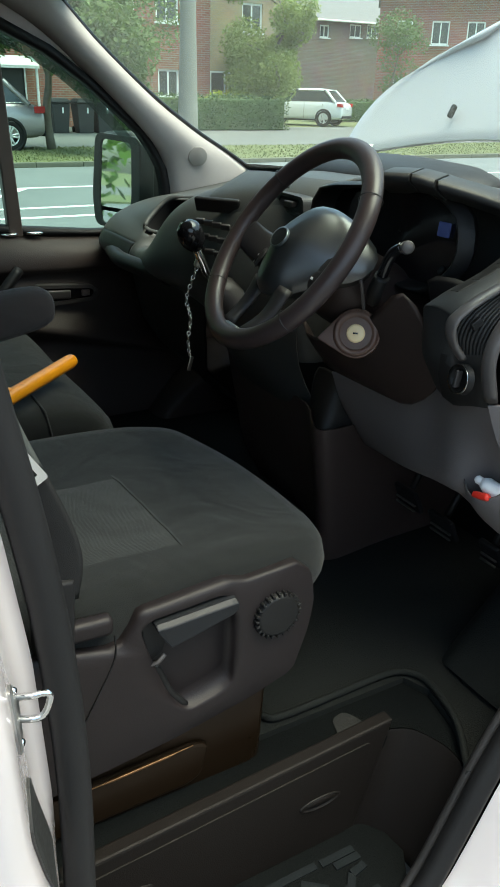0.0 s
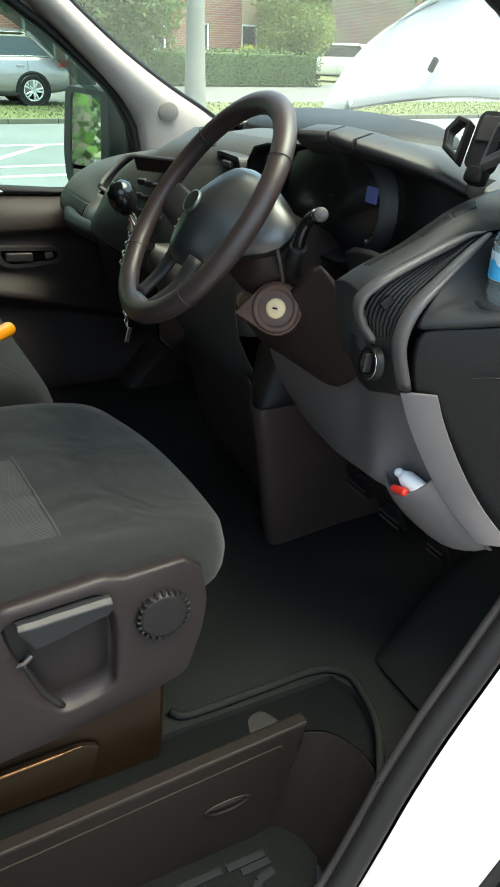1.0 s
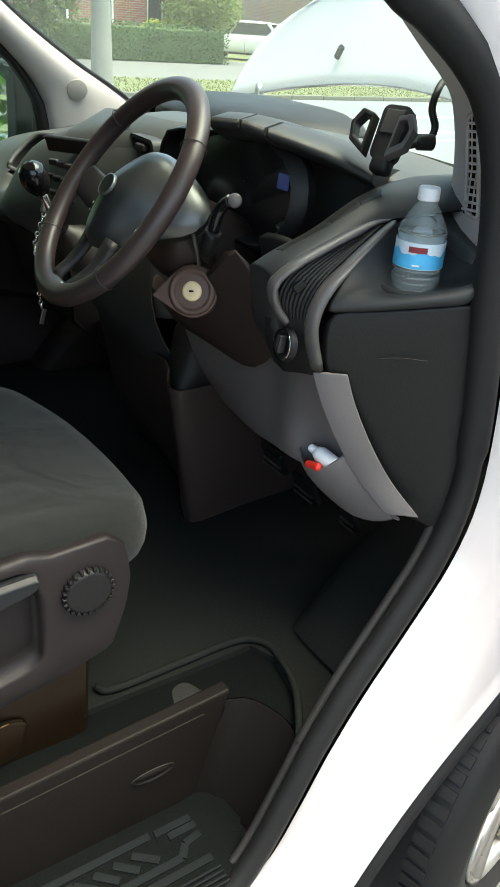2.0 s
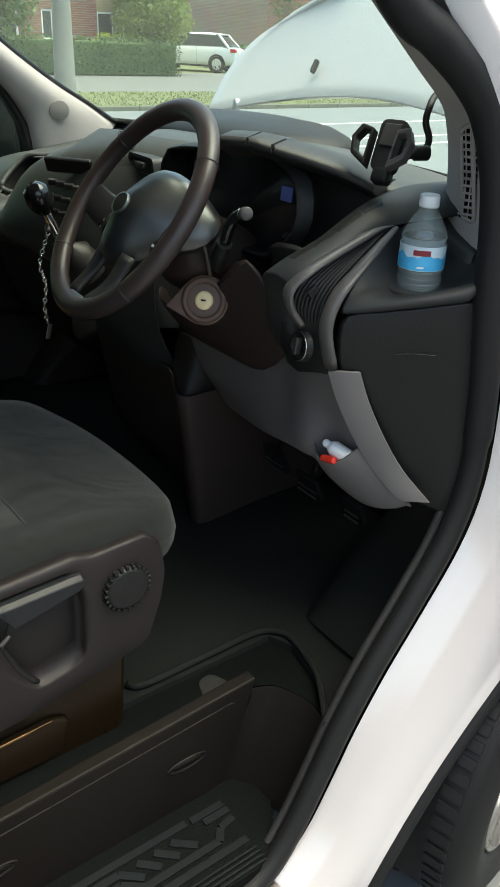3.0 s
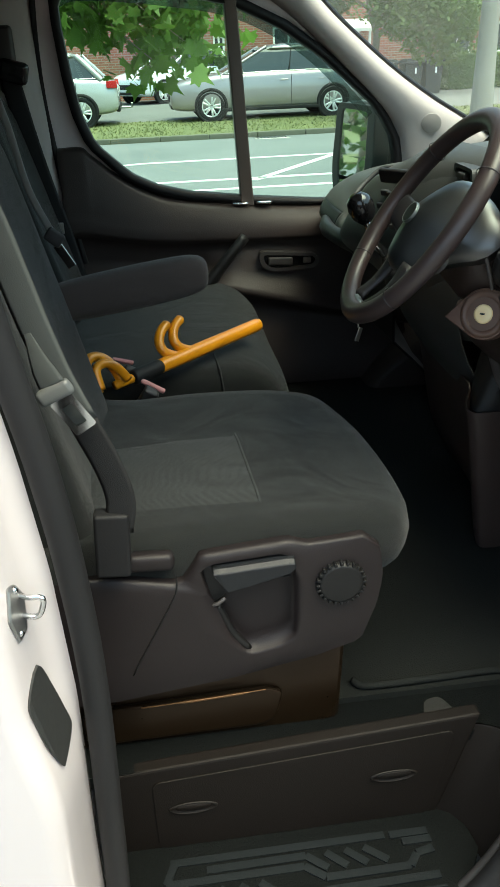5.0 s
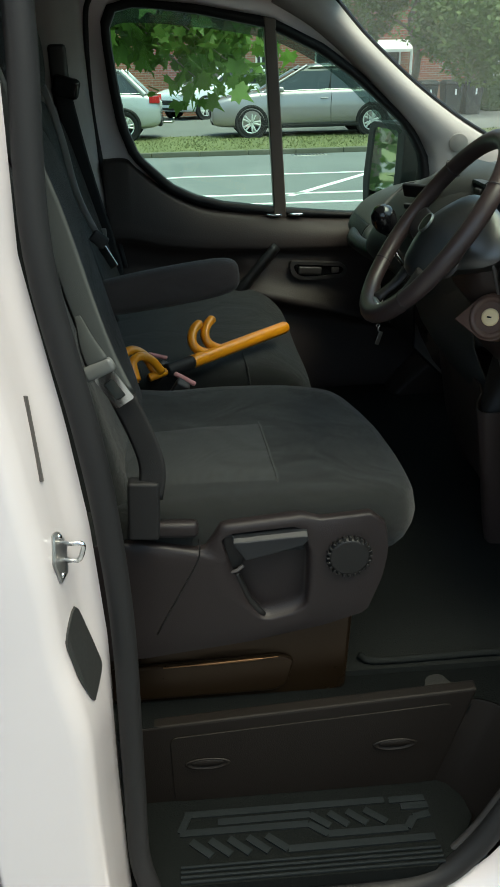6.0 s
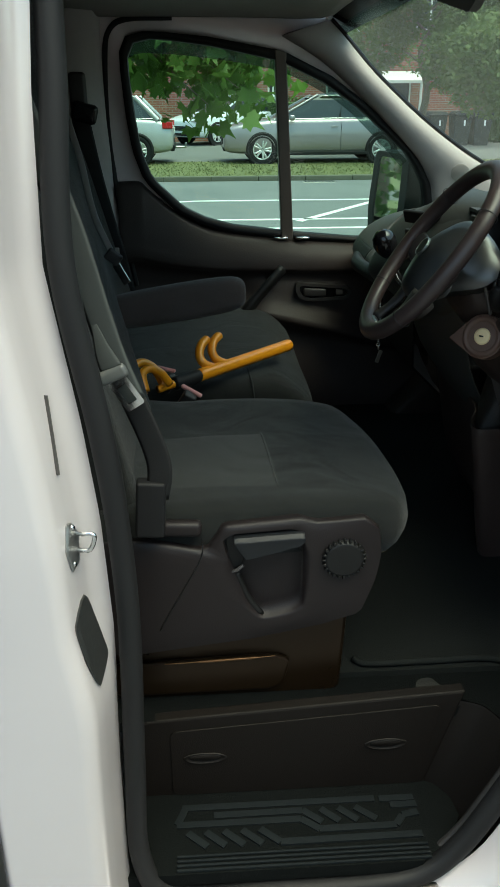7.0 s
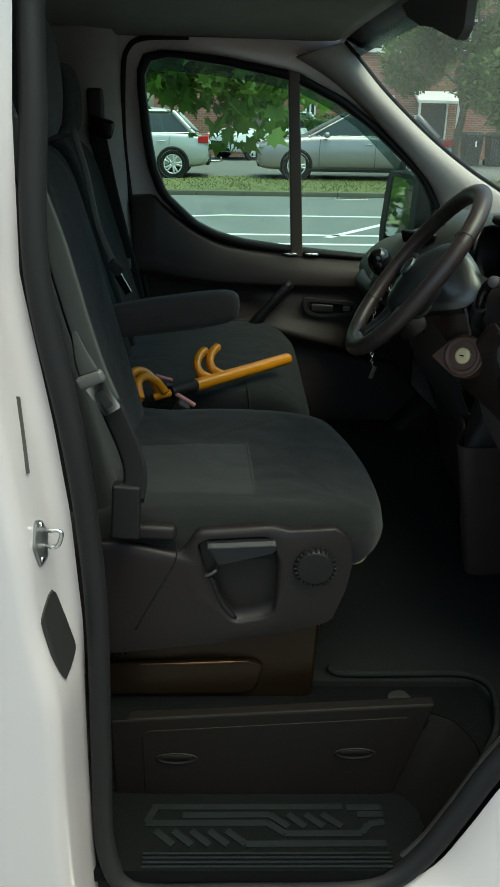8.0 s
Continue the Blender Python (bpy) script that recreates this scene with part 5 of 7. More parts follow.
part("cluster_face", loft([X3(shrink(0.978), 0.206), X3(shrink(0.02), 0.208)], caps=False), M_GLOSS, clus, "dark instrument panel, switched off")
M_DISPLAY = material("display_blue", (0.03, 0.05, 0.16), rough=0.2, var=0.3, scale=60, bump=0.0)
M_DISPLAY.node_tree.nodes["Principled BSDF"].inputs["Emission Color"].default_value = (0.12, 0.17, 0.55, 1)
M_DISPLAY.node_tree.nodes["Principled BSDF"].inputs["Emission Strength"].default_value = 0.022
part("display", box((0.212, -0.527, 1.293), (0.004, 0.026, 0.022), rot=(0, 6, 0), bev=0.002), M_DISPLAY, clus, "small blue lit display")
part("reset_stub", tube([(0.212, -0.535, 1.237), (0.196, -0.545, 1.235)], 0.004, 8), M_STEEL, clus)
# brow over the cluster: a raised band in three pieces
brow = [(0.128, -0.468, 1.370), (0.119, -0.489, 1.375), (0.135, -0.536, 1.377), (0.150, -0.561, 1.372), (0.185, -0.606, 1.360), (0.220, -0.638, 1.346), (0.262, -0.660, 1.326)]
bs = smooth_line(brow, 20)
def brow_piece(a, b):
    rings = []
    for k in range(a, b + 1):
        p = bs[k]
        rings.append([p + Vector((0.0, 0, -0.015)), p + Vector((-0.007, -0.004, -0.010)), p + Vector((-0.005, -0.002, -0.001)), p + Vector((0.030, 0.012, 0.004)), p + Vector((0.085, 0.035, -0.006)), p + Vector((0.17, 0.07, -0.024)), p + Vector((0.17, 0.07, -0.045)), p + Vector((0.03, 0.012, -0.03))])
    return loft(rings)
part("brow", brow_piece(0, 38), M_BROW, dash)
part("brow", brow_piece(39, 62), M_BROW, dash)
part("brow", brow_piece(63, 120), M_BROW, dash)

# outboard pod with air vent, switches and bottle shelf
ridge = smooth_line([(0.096, -0.632, 1.212), (0.122, -0.643, 1.232), (0.170, -0.655, 1.257), (0.240, -0.664, 1.299), (0.312, -0.668, 1.318), (0.40, -0.675, 1.322)], 6)
fr1 = smooth_line([(0.108, -0.702, 1.158), (0.092, -0.698, 1.180), (0.084, -0.700, 1.207), (0.106, -0.706, 1.230), (0.164, -0.706, 1.253), (0.222, -0.710, 1.275), (0.246, -0.718, 1.281)], 5)
fr2 = smooth_line([(0.248, -0.722, 1.279), (0.210, -0.734, 1.263), (0.166, -0.740, 1.234), (0.130, -0.742, 1.203), (0.117, -0.742, 1.162), (0.134, -0.740, 1.105)], 5)


def pod_at(k, g, up=0.0):
    """A place on the pod: k along the ridge from 0 to 1, g from the ridge to the vent frame."""
    f = k * (len(ridge) - 1)
    a = ridge[int(f)].lerp(ridge[min(int(f) + 1, len(ridge) - 1)], f - int(f))
    e = 11 + min(1.0, k * 1.25) * (len(fr1) - 12)
    b = fr1[int(e)].lerp(fr1[min(int(e) + 1, len(fr1) - 1)], e - int(e))
    if k > 0.8:
        b = b + (ridge[-1] + Vector((0.0, -0.12, -0.012)) - b) * (k - 0.8) / 0.2
    return a.lerp(b, g) + Vector((-0.3, -0.15, 0.9)) * (up + 0.006 * math.sin(math.pi * g))


part("vent_pod", loft([[pod_at(k / 30, 0.0) + Vector((0.030, 0.022, -0.060)), pod_at(k / 30, 0.0) + Vector((0.010, 0.010, -0.012))] + [pod_at(k / 30, g) for g in (0.0, 0.08, 0.3, 0.55, 0.8, 1.0)] for k in range(31)], ring_closed=False), M_BROW, dash, "black dash pod beside the wheel", solid=0.004)
for k in range(4):
    a0 = 0.20 + 0.125 * k
    part("switch", loft([[pod_at(a0 + q, g, u) for g, u in ((0.16, 0.0), (0.17, 0.0022), (0.42, 0.0022), (0.43, 0.0))] for q in (0.0, 0.003, 0.055, 0.110, 0.113)], ring_closed=False), M_DARK, dash, solid=0.0012)
part("ridge_joint", tube([pod_at(k / 30, 0.10, 0.0006) for k in range(2, 29)], 0.0011, 5), M_GLOSS, dash)
part("pod_front", sweep_rows([
    [pod_at(0, 0) + Vector((0.030, 0.022, -0.060)), pod_at(0, 0) + Vector((0.010, 0.010, -0.012)), pod_at(0, 0), pod_at(0, 0.4), pod_at(0, 0.75), pod_at(0, 1)],
    [(0.135, -0.60, 1.13), (0.108, -0.63, 1.14), (0.097, -0.655, 1.145), (0.095, -0.675, 1.148), (0.098, -0.69, 1.15), (0.108, -0.704, 1.15)],
    [(0.17, -0.60, 1.07), (0.158, -0.63, 1.07), (0.145, -0.655, 1.08), (0.136, -0.675, 1.085), (0.132, -0.69, 1.09), (0.132, -0.704, 1.09)],
]), M_BROW, dash, solid=0.003)
# frame of the vent in satin grey: a bar that follows its outline
part("vent_frame", tube(fr1, [0.0115] * 12 + [0.0100] * 12 + [0.008 - 0.001 * k for k in range(len(fr1) - 24)], 10, flat=0.5), M_FRAME, dash, "satin grey vent surround")
part("vent_frame", tube(fr2, [0.0045 + 0.0005 * min(k, 14) for k in range(len(fr2))], 10, flat=0.55), M_FRAME, dash, "satin grey vent surround")
vent = part("air_vent", strip([[fr1[round(t * (len(fr1) - 1))] + Vector((0.012, 0.03, 0.0)), fr2[round((1 - t) * (len(fr2) - 1))] + Vector((0.012, 0.03, 0.0))] for t in (0.0, 0.2, 0.4, 0.6, 0.8, 1.0)]), M_GLOSS, dash, "slatted side air vent", solid=0.004)
for k in range(10):
    u = 0.08 + 0.09 * k
    line = []
    for t in (0.06, 0.25, 0.45, 0.65, 0.85, 0.96):
        a = fr1[round(t * (len(fr1) - 1))]
        b = fr2[round((1 - t) * (len(fr2) - 1))]
        line.append(a + (b - a) * u + Vector((0.004, 0.012, 0)))
    part("slat", tube(smooth_line(line, 3), 0.0030, 6), M_DARK, vent)
part("vent_tab", box((0.112, -0.716, 1.208), (0.016, 0.008, 0.012), rot=(0, -40, -15), bev=0.002), M_DARK, vent)
part("pod_lower", strip([
    [(0.092, -0.680, 1.160), (0.098, -0.692, 1.162), (0.118, -0.726, 1.168), (0.126, -0.738, 1.168)],
    [(0.100, -0.672, 1.128), (0.108, -0.690, 1.126), (0.124, -0.722, 1.130), (0.132, -0.736, 1.130)],
    [(0.130, -0.655, 1.085), (0.130, -0.680, 1.080), (0.134, -0.715, 1.090), (0.140, -0.732, 1.092)],
]), M_DARK, dash, solid=0.006)
lk = aim((0.108, -0.711, 1.131), (-0.97, 0.10, 0.12)) @ Matrix.Scale(0.85, 4)
lamp = part("lamp_switch", lathe([(0.0, 0.004), (0.016, 0.004), (0.018, 0.010), (0.022, 0.012), (0.024, 0.006), (0.026, 0.0)], 28, lk), M_DARK, dash, "round light switch with chrome ring")
part("chrome_ring", lathe([(0.0228, 0.0128), (0.0245, 0.0128), (0.0248, 0.0115), (0.0228, 0.0115), (0.0228, 0.0128)], 28, lk), M_CHROME, lamp)
part("switch_grip", move(box((0, 0, 0.012), (0.006, 0.028, 0.012), bev=0.002), lk), M_PLASTIC, lamp)
# shelf and end panel
part("bottle_shelf", strip([
    [(0.148, -0.742, 1.178), (0.178, -0.776, 1.186), (0.214, -0.812, 1.197), (0.246, -0.846, 1.207), (0.262, -0.856, 1.211)],
    [(0.136, -0.744, 1.181), (0.168, -0.782, 1.191), (0.206, -0.820, 1.203), (0.244, -0.854, 1.214), (0.262, -0.860, 1.218)],
    [(0.133, -0.743, 1.186), (0.166, -0.782, 1.197), (0.205, -0.820, 1.210), (0.246, -0.855, 1.222), (0.265, -0.862, 1.228)],
    [(0.140, -0.742, 1.196), (0.172, -0.776, 1.204), (0.212, -0.814, 1.216), (0.255, -0.848, 1.229), (0.272, -0.860, 1.240)],
    [(0.160, -0.738, 1.224), (0.190, -0.755, 1.202), (0.235, -0.800, 1.204), (0.280, -0.846, 1.226), (0.292, -0.862, 1.248)],
    [(0.200, -0.732, 1.258), (0.228, -0.745, 1.214), (0.270, -0.785, 1.208), (0.305, -0.842, 1.230), (0.312, -0.862, 1.262)],
    [(0.245, -0.722, 1.280), (0.275, -0.735, 1.238), (0.305, -0.772, 1.218), (0.322, -0.836, 1.230), (0.326, -0.862, 1.262)],
    [(0.300, -0.720, 1.293), (0.322, -0.735, 1.276), (0.340, -0.770, 1.262), (0.345, -0.828, 1.262), (0.342, -0.864, 1.285)],
]), M_BROW, dash, "black shelf moulded into the dash end", solid=0.004, sub=1)
part("cup_ring", lathe([(0.034, -0.003), (0.048, -0.004), (0.051, 0.000), (0.049, 0.005), (0.044, 0.007), (0.039, 0.004), (0.036, -0.003)], 32, Matrix.Translation((0.250, -0.772, 1.207)) @ Matrix.Diagonal((0.95, 0.95, 1.0, 1))), M_PLASTIC, dash, "round cup holder")
part("end_panel", strip([
    [(0.138, -0.744, 1.184), (0.174, -0.782, 1.192), (0.212, -0.820, 1.203), (0.250, -0.853, 1.214), (0.290, -0.866, 1.216)],
    [(0.130, -0.743, 1.153), (0.173, -0.788, 1.150), (0.218, -0.828, 1.153), (0.256, -0.856, 1.157), (0.295, -0.868, 1.158)],
    [(0.138, -0.743, 1.090), (0.188, -0.792, 1.085), (0.234, -0.832, 1.075), (0.266, -0.858, 1.07), (0.300, -0.870, 1.07)],
    [(0.178, -0.762, 1.020), (0.216, -0.800, 1.01), (0.252, -0.838, 1.00), (0.278, -0.860, 0.99), (0.302, -0.870, 0.99)],
    [(0.210, -0.787, 0.955), (0.243, -0.815, 0.945), (0.270, -0.846, 0.935), (0.286, -0.862, 0.92), (0.300, -0.870, 0.91)],
    [(0.254, -0.824, 0.890), (0.270, -0.835, 0.88), (0.282, -0.852, 0.875), (0.290, -0.864, 0.87), (0.298, -0.870, 0.86)],
]), M_DARK, dash, "black dash end panel", solid=0.004, sub=1)
part("panel_crease", tube(smooth_line([(0.180, -0.799, 1.132), (0.199, -0.817, 1.137), (0.226, -0.840, 1.137)], 4), 0.0010, 5), M_DARK, dash)

# grey lower panel with the door bin
part("knee_panel", sweep_rows([
    [(0.190, -0.300, 1.00), (0.196, -0.40, 1.018), (0.190, -0.50, 1.040), (0.190, -0.58, 1.07), (0.160, -0.65, 1.09), (0.145, -0.700, 1.10), (0.144, -0.734, 1.10)],
    [(0.217, -0.301, 0.933), (0.216, -0.40, 0.945), (0.200, -0.50, 0.965), (0.190, -0.58, 0.99), (0.166, -0.65, 1.02), (0.163, -0.705, 1.04), (0.156, -0.742, 1.055)],
    [(0.276, -0.303, 0.843), (0.242, -0.40, 0.868), (0.209, -0.50, 0.893), (0.181, -0.60, 0.922), (0.164, -0.670, 0.945), (0.186, -0.705, 0.975), (0.176, -0.762, 1.005)],
    [(0.290, -0.303, 0.833), (0.258, -0.40, 0.858), (0.225, -0.50, 0.883), (0.200, -0.60, 0.910), (0.190, -0.680, 0.915), (0.204, -0.715, 0.915), (0.206, -0.788, 0.940)],
    [(0.30, -0.303, 0.835), (0.268, -0.40, 0.860), (0.235, -0.50, 0.885), (0.215, -0.60, 0.905), (0.210, -0.685, 0.890), (0.222, -0.73, 0.875), (0.244, -0.826, 0.890)],
]), M_GREY, dash, "grey plastic knee panel", solid=0.004)
bin_rows = [
    [(0.178, -0.672, 0.962), (0.160, -0.688, 0.956), (0.150, -0.712, 0.945), (0.152, -0.742, 0.947), (0.168, -0.768, 0.978), (0.180, -0.772, 1.000)],
    [(0.190, -0.672, 0.925), (0.174, -0.690, 0.921), (0.165, -0.715, 0.917), (0.168, -0.752, 0.932), (0.188, -0.782, 0.950), (0.202, -0.79, 0.96)],
    [(0.215, -0.682, 0.892), (0.202, -0.700, 0.888), (0.195, -0.722, 0.884), (0.198, -0.76, 0.893), (0.216, -0.80, 0.905), (0.230, -0.812, 0.92)],
    [(0.238, -0.710, 0.868), (0.228, -0.727, 0.864), (0.222, -0.745, 0.860), (0.226, -0.775, 0.862), (0.238, -0.808, 0.875), (0.25, -0.825, 0.89)],
]
part("door_bin", strip(bin_rows), M_GREY, dash, "grey plastic map pocket", solid=0.005, sub=1)
part("edge_strip", strip([[Vector(p) + Vector((-0.014, -0.004, -0.002)), Vector(p) + Vector((-0.004, -0.021, 0.002)), Vector(p) + Vector((0.016, -0.037, 0.002))] for p in smooth_line([(0.144, -0.735, 1.102), (0.156, -0.745, 1.060), (0.178, -0.762, 1.005), (0.206, -0.782, 0.952), (0.236, -0.815, 0.905)], 4)]), M_GREY, dash, "grey plastic edge strip", solid=0.005, bevel=0.0015)

# steering column and ignition
part("column_shroud", loft([[Vector((x, -0.412 + 0.062 * s * math.cos(q) * (1.0 if math.sin(q) > -0.2 else 1.1), z + (0.050 if math.sin(q) > 0 else 0.085) * s * math.sin(q))) for q in (2 * math.pi * k / 24 for k in range(24))] for x, z, s in ((0.055, 1.240, 0.80), (0.08, 1.228, 1.0), (0.12, 1.212, 1.10), (0.20, 1.17, 1.2), (0.32, 1.10, 1.4))]), M_COLUMN, dash, "black steering column shroud")
part("column_lower", strip([
    [(0.110, -0.560, 1.235), (0.108, -0.525, 1.19), (0.106, -0.47, 1.14), (0.10, -0.40, 1.10), (0.10, -0.32, 1.09), (0.17, -0.22, 1.10)],
    [(0.145, -0.600, 1.17), (0.138, -0.55, 1.12), (0.126, -0.48, 1.07), (0.125, -0.40, 1.04), (0.15, -0.32, 1.03), (0.20, -0.22, 1.04)],
    [(0.165, -0.615, 1.10), (0.158, -0.56, 1.05), (0.150, -0.49, 1.037), (0.160, -0.41, 1.028), (0.175, -0.32, 1.022), (0.21, -0.22, 1.02)],
    [(0.175, -0.600, 1.065), (0.174, -0.540, 1.012), (0.176, -0.49, 1.013), (0.182, -0.42, 1.010), (0.186, -0.32, 1.002), (0.22, -0.22, 0.99)],
]), M_COLUMN, dash, solid=0.006, sub=1)
part("column_wing", strip([[(0.125, -0.570, 1.250), (0.152, -0.602, 1.18), (0.172, -0.612, 1.10)], [(0.15, -0.63, 1.25), (0.135, -0.645, 1.18), (0.155, -0.64, 1.09)], [(0.15, -0.69, 1.25), (0.112, -0.690, 1.175), (0.140, -0.67, 1.085)]]), M_DARK, dash, solid=0.004, sub=1)
part("console_cheek", strip([[(0.32, -0.285, 1.00), (0.25, -0.288, 0.985), (0.212, -0.272, 0.985), (0.23, -0.19, 0.985)], [(0.30, -0.290, 0.93), (0.235, -0.292, 0.92), (0.192, -0.275, 0.93), (0.215, -0.195, 0.94)], [(0.28, -0.294, 0.86), (0.20, -0.300, 0.86), (0.160, -0.292, 0.868), (0.21, -0.20, 0.89)]]), M_DARK, dash, solid=0.004, sub=1)
ig = aim((0.094, -0.486, 1.135), (-0.66, -0.68, 0.30))
igb = part("ignition_bezel", lathe([(0.016, -0.001), (0.024, 0.001), (0.026, 0.006), (0.030, 0.008), (0.034, 0.007), (0.038, 0.0), (0.039, -0.02)], 32, ig), M_IGN, dash, "satin ignition surround")
drop = [(-0.062, 0.0)] + [(0.0385 * math.cos(radians(a)), 0.0385 * math.sin(radians(a))) for a in range(-126, 127, 6)]
part("bezel_point", move(prism(drop, "z", -0.020, 0.0035), ig @ Matrix.Rotation(radians(12), 4, "Z")), M_IGN, igb, smooth=False, bevel=0.002)
part("lock_cylinder", lathe([(0.0, 0.006), (0.0115, 0.006), (0.0120, 0.005), (0.0145, 0.005), (0.015, 0.0)], 28, ig), M_CREAM, igb, "pale metal key cylinder")
part("key_slot", move(box((0, 0, 0.008), (0.007, 0.0025, 0.002), bev=0), ig), M_GLOSS, igb)
# stalks
part("wiper_stalk", tube(smooth_line([(0.100, -0.525, 1.215), (0.094, -0.540, 1.245), (0.097, -0.552, 1.270), (0.100, -0.570, 1.282)], 5), 0.0085, 10), M_GLOSS, dash, "black column stalk")
part("stalk_tip", lathe([(0.0, 0.008), (0.008, 0.008), (0.0095, 0.005), (0.0095, -0.012), (0.0, -0.012)], 18, aim((0.100, -0.578, 1.283), (-0.5, -0.8, 0.2))), M_FRAME, dash, "grey stalk end")
part("stalk_arm", tube(smooth_line([(0.11, -0.50, 1.19), (0.095, -0.522, 1.21), (0.096, -0.535, 1.235)], 4), 0.012, 8), M_DARK, dash)
part("shroud_rim", tube(smooth_line([(0.082, -0.478, 1.262), (0.078, -0.496, 1.245), (0.085, -0.502, 1.215), (0.100, -0.492, 1.175)], 5), 0.003, 6), M_FRAME, dash)

# centre stack
part("console_face", sweep_y([
    (0.10, [(0.22, 1.318), (0.118, 1.258), (0.105, 1.17), (0.125, 1.08), (0.155, 0.98), (0.22, 0.86)]),
    (0.0, [(0.22, 1.325), (0.150, 1.280), (0.120, 1.19), (0.100, 1.09), (0.13, 0.98), (0.22, 0.86)]),
    (-0.12, [(0.23, 1.325), (0.182, 1.285), (0.160, 1.19), (0.135, 1.09), (0.15, 0.98), (0.22, 0.86)]),
    (-0.20, [(0.26, 1.325), (0.215, 1.285), (0.195, 1.19), (0.170, 1.09), (0.18, 0.98), (0.24, 0.86)]),
]), M_DASH, dash, "black centre stack", solid=0.004)
cv = part("centre_vent", frame_prism(rounded([(-0.195, 1.262), (-0.10, 1.268), (-0.098, 1.302), (-0.19, 1.300)], 0.012), rounded([(-0.185, 1.268), (-0.108, 1.273), (-0.106, 1.296), (-0.182, 1.294)], 0.008), "x", 0.176, 0.20), M_BROW, dash, "oval dash vent", smooth=False)
part("vent_tab", box((0.176, -0.147, 1.284), (0.012, 0.030, 0.012), bev=0.003), M_PLASTIC, cv)
part("radio_screen", box((0.115, 0.03, 1.262), (0.012, 0.10, 0.030), rot=(0, -22, 38), bev=0.004), M_DARK, dash, "small dark radio display")
for a in range(3):
    for b in range(4):
        part("radio_button", box((0.098 - 0.008 * a + 0.004 * b, 0.075 - 0.030 * b, 1.225 - 0.026 * a), (0.008, 0.020, 0.012), rot=(0, -20, 38), bev=0.002), M_PLASTIC, dash)
part("console_block", sweep_rows([
    [(0.22, 0.17, 0.90), (0.21, 0.0, 0.90), (0.200, -0.20, 0.90), (0.172, -0.268, 0.89), (0.168, -0.298, 0.885), (0.200, -0.312, 0.885), (0.36, -0.285, 0.88), (0.62, -0.25, 0.90)],
    [(0.24, 0.17, 0.80), (0.235, 0.0, 0.80), (0.228, -0.20, 0.78), (0.198, -0.255, 0.765), (0.190, -0.286, 0.76), (0.222, -0.302, 0.76), (0.38, -0.270, 0.76), (0.62, -0.24, 0.76)],
    [(0.27, 0.17, 0.66), (0.26, 0.0, 0.66), (0.255, -0.19, 0.64), (0.228, -0.232, 0.61), (0.222, -0.262, 0.60), (0.252, -0.275, 0.59), (0.40, -0.255, 0.58), (0.62, -0.24, 0.56)],
    [(0.32, 0.17, 0.55), (0.32, 0.0, 0.55), (0.280, -0.19, 0.545), (0.246, -0.225, 0.54), (0.238, -0.248, 0.54), (0.262, -0.262, 0.54), (0.42, -0.245, 0.54), (0.62, -0.24, 0.54)],
]), M_CONSOLE, dash, "dark lower console", solid=0.006)
# far end cubby and glove panel
part("cubby_rim", tube([p + Vector((-0.003, 0, 0.003)) for p in cub + cub[:1]], 0.0065, 8), M_DASH, dash, "open cubby moulded into the dash")
cc = sum(cub, Vector()) / len(cub)
part("cubby_well", loft([cub, [cc + (p - cc) * 0.95 + Vector((0.03, 0.01, -0.025)) for p in cub], [cc + (p - cc) * 0.85 + Vector((0.065, 0.02, -0.050)) for p in cub], [cc + (p - cc) * 0.02 + Vector((0.07, 0.02, -0.055)) for p in cub]], caps=False), M_DARK, dash)
part("dash_lip", tube(smooth_line([(0.085, 0.20, 1.082), (0.062, 0.32, 1.083), (0.058, 0.45, 1.080), (0.085, 0.57, 1.076), (0.108, 0.66, 1.070), (0.155, 0.79, 1.056)], 5), 0.020, 10), M_DARK, dash, "black dash end moulding")
part("glove_panel", strip([[(0.16, 0.17, 1.06), (0.15, 0.45, 1.055), (0.18, 0.66, 1.05), (0.23, 0.80, 1.04)], [(0.155, 0.17, 0.98), (0.145, 0.45, 0.975), (0.175, 0.66, 0.98), (0.22, 0.80, 0.99)], [(0.16, 0.17, 0.86), (0.16, 0.45, 0.86), (0.20, 0.66, 0.87), (0.25, 0.80, 0.88)], [(0.30, 0.17, 0.72), (0.30, 0.45, 0.72), (0.32, 0.66, 0.73), (0.34, 0.80, 0.74)]]), M_DARK, dash, solid=0.006)

# ---------------------------------------------------------------- steering wheel
wheel = thing("steering_wheel", (0.02, -0.412, 1.26), "black leather steering wheel with dark airbag hub", "steering wheel")
WM = Matrix.Translation((0.0118, -0.4024, 1.2659)) @ Euler((0, radians(-(90 - 36.3)), radians(-5.3))).to_matrix().to_4x4()
# local axes: z to the driver, x up the rim, y to the far side
R0 = 0.1672
part("rim", loft([[WM @ Vector(((R0 + 0.0165 * math.cos(b)) * math.cos(a), (R0 + 0.0165 * math.cos(b)) * math.sin(a), 0.0145 * math.sin(b))) for b in (2 * math.pi * k / 14 for k in range(14))] for a in (2 * math.pi * k / 72 for k in range(73))], caps=False), M_LEATHER, wheel, "worn black leather rim")
for a in (55, -55, 128, -128):
    q = radians(a)
    part("rim_joint", move(lathe([(0.0168, -0.0012), (0.0178, 0.0), (0.0168, 0.0012)], 16), WM @ Matrix.Translation((R0 * math.cos(q), R0 * math.sin(q), 0)) @ Matrix.Rotation(q, 4, "Z") @ Matrix.Rotation(radians(90), 4, "X")), M_PLASTIC, wheel)
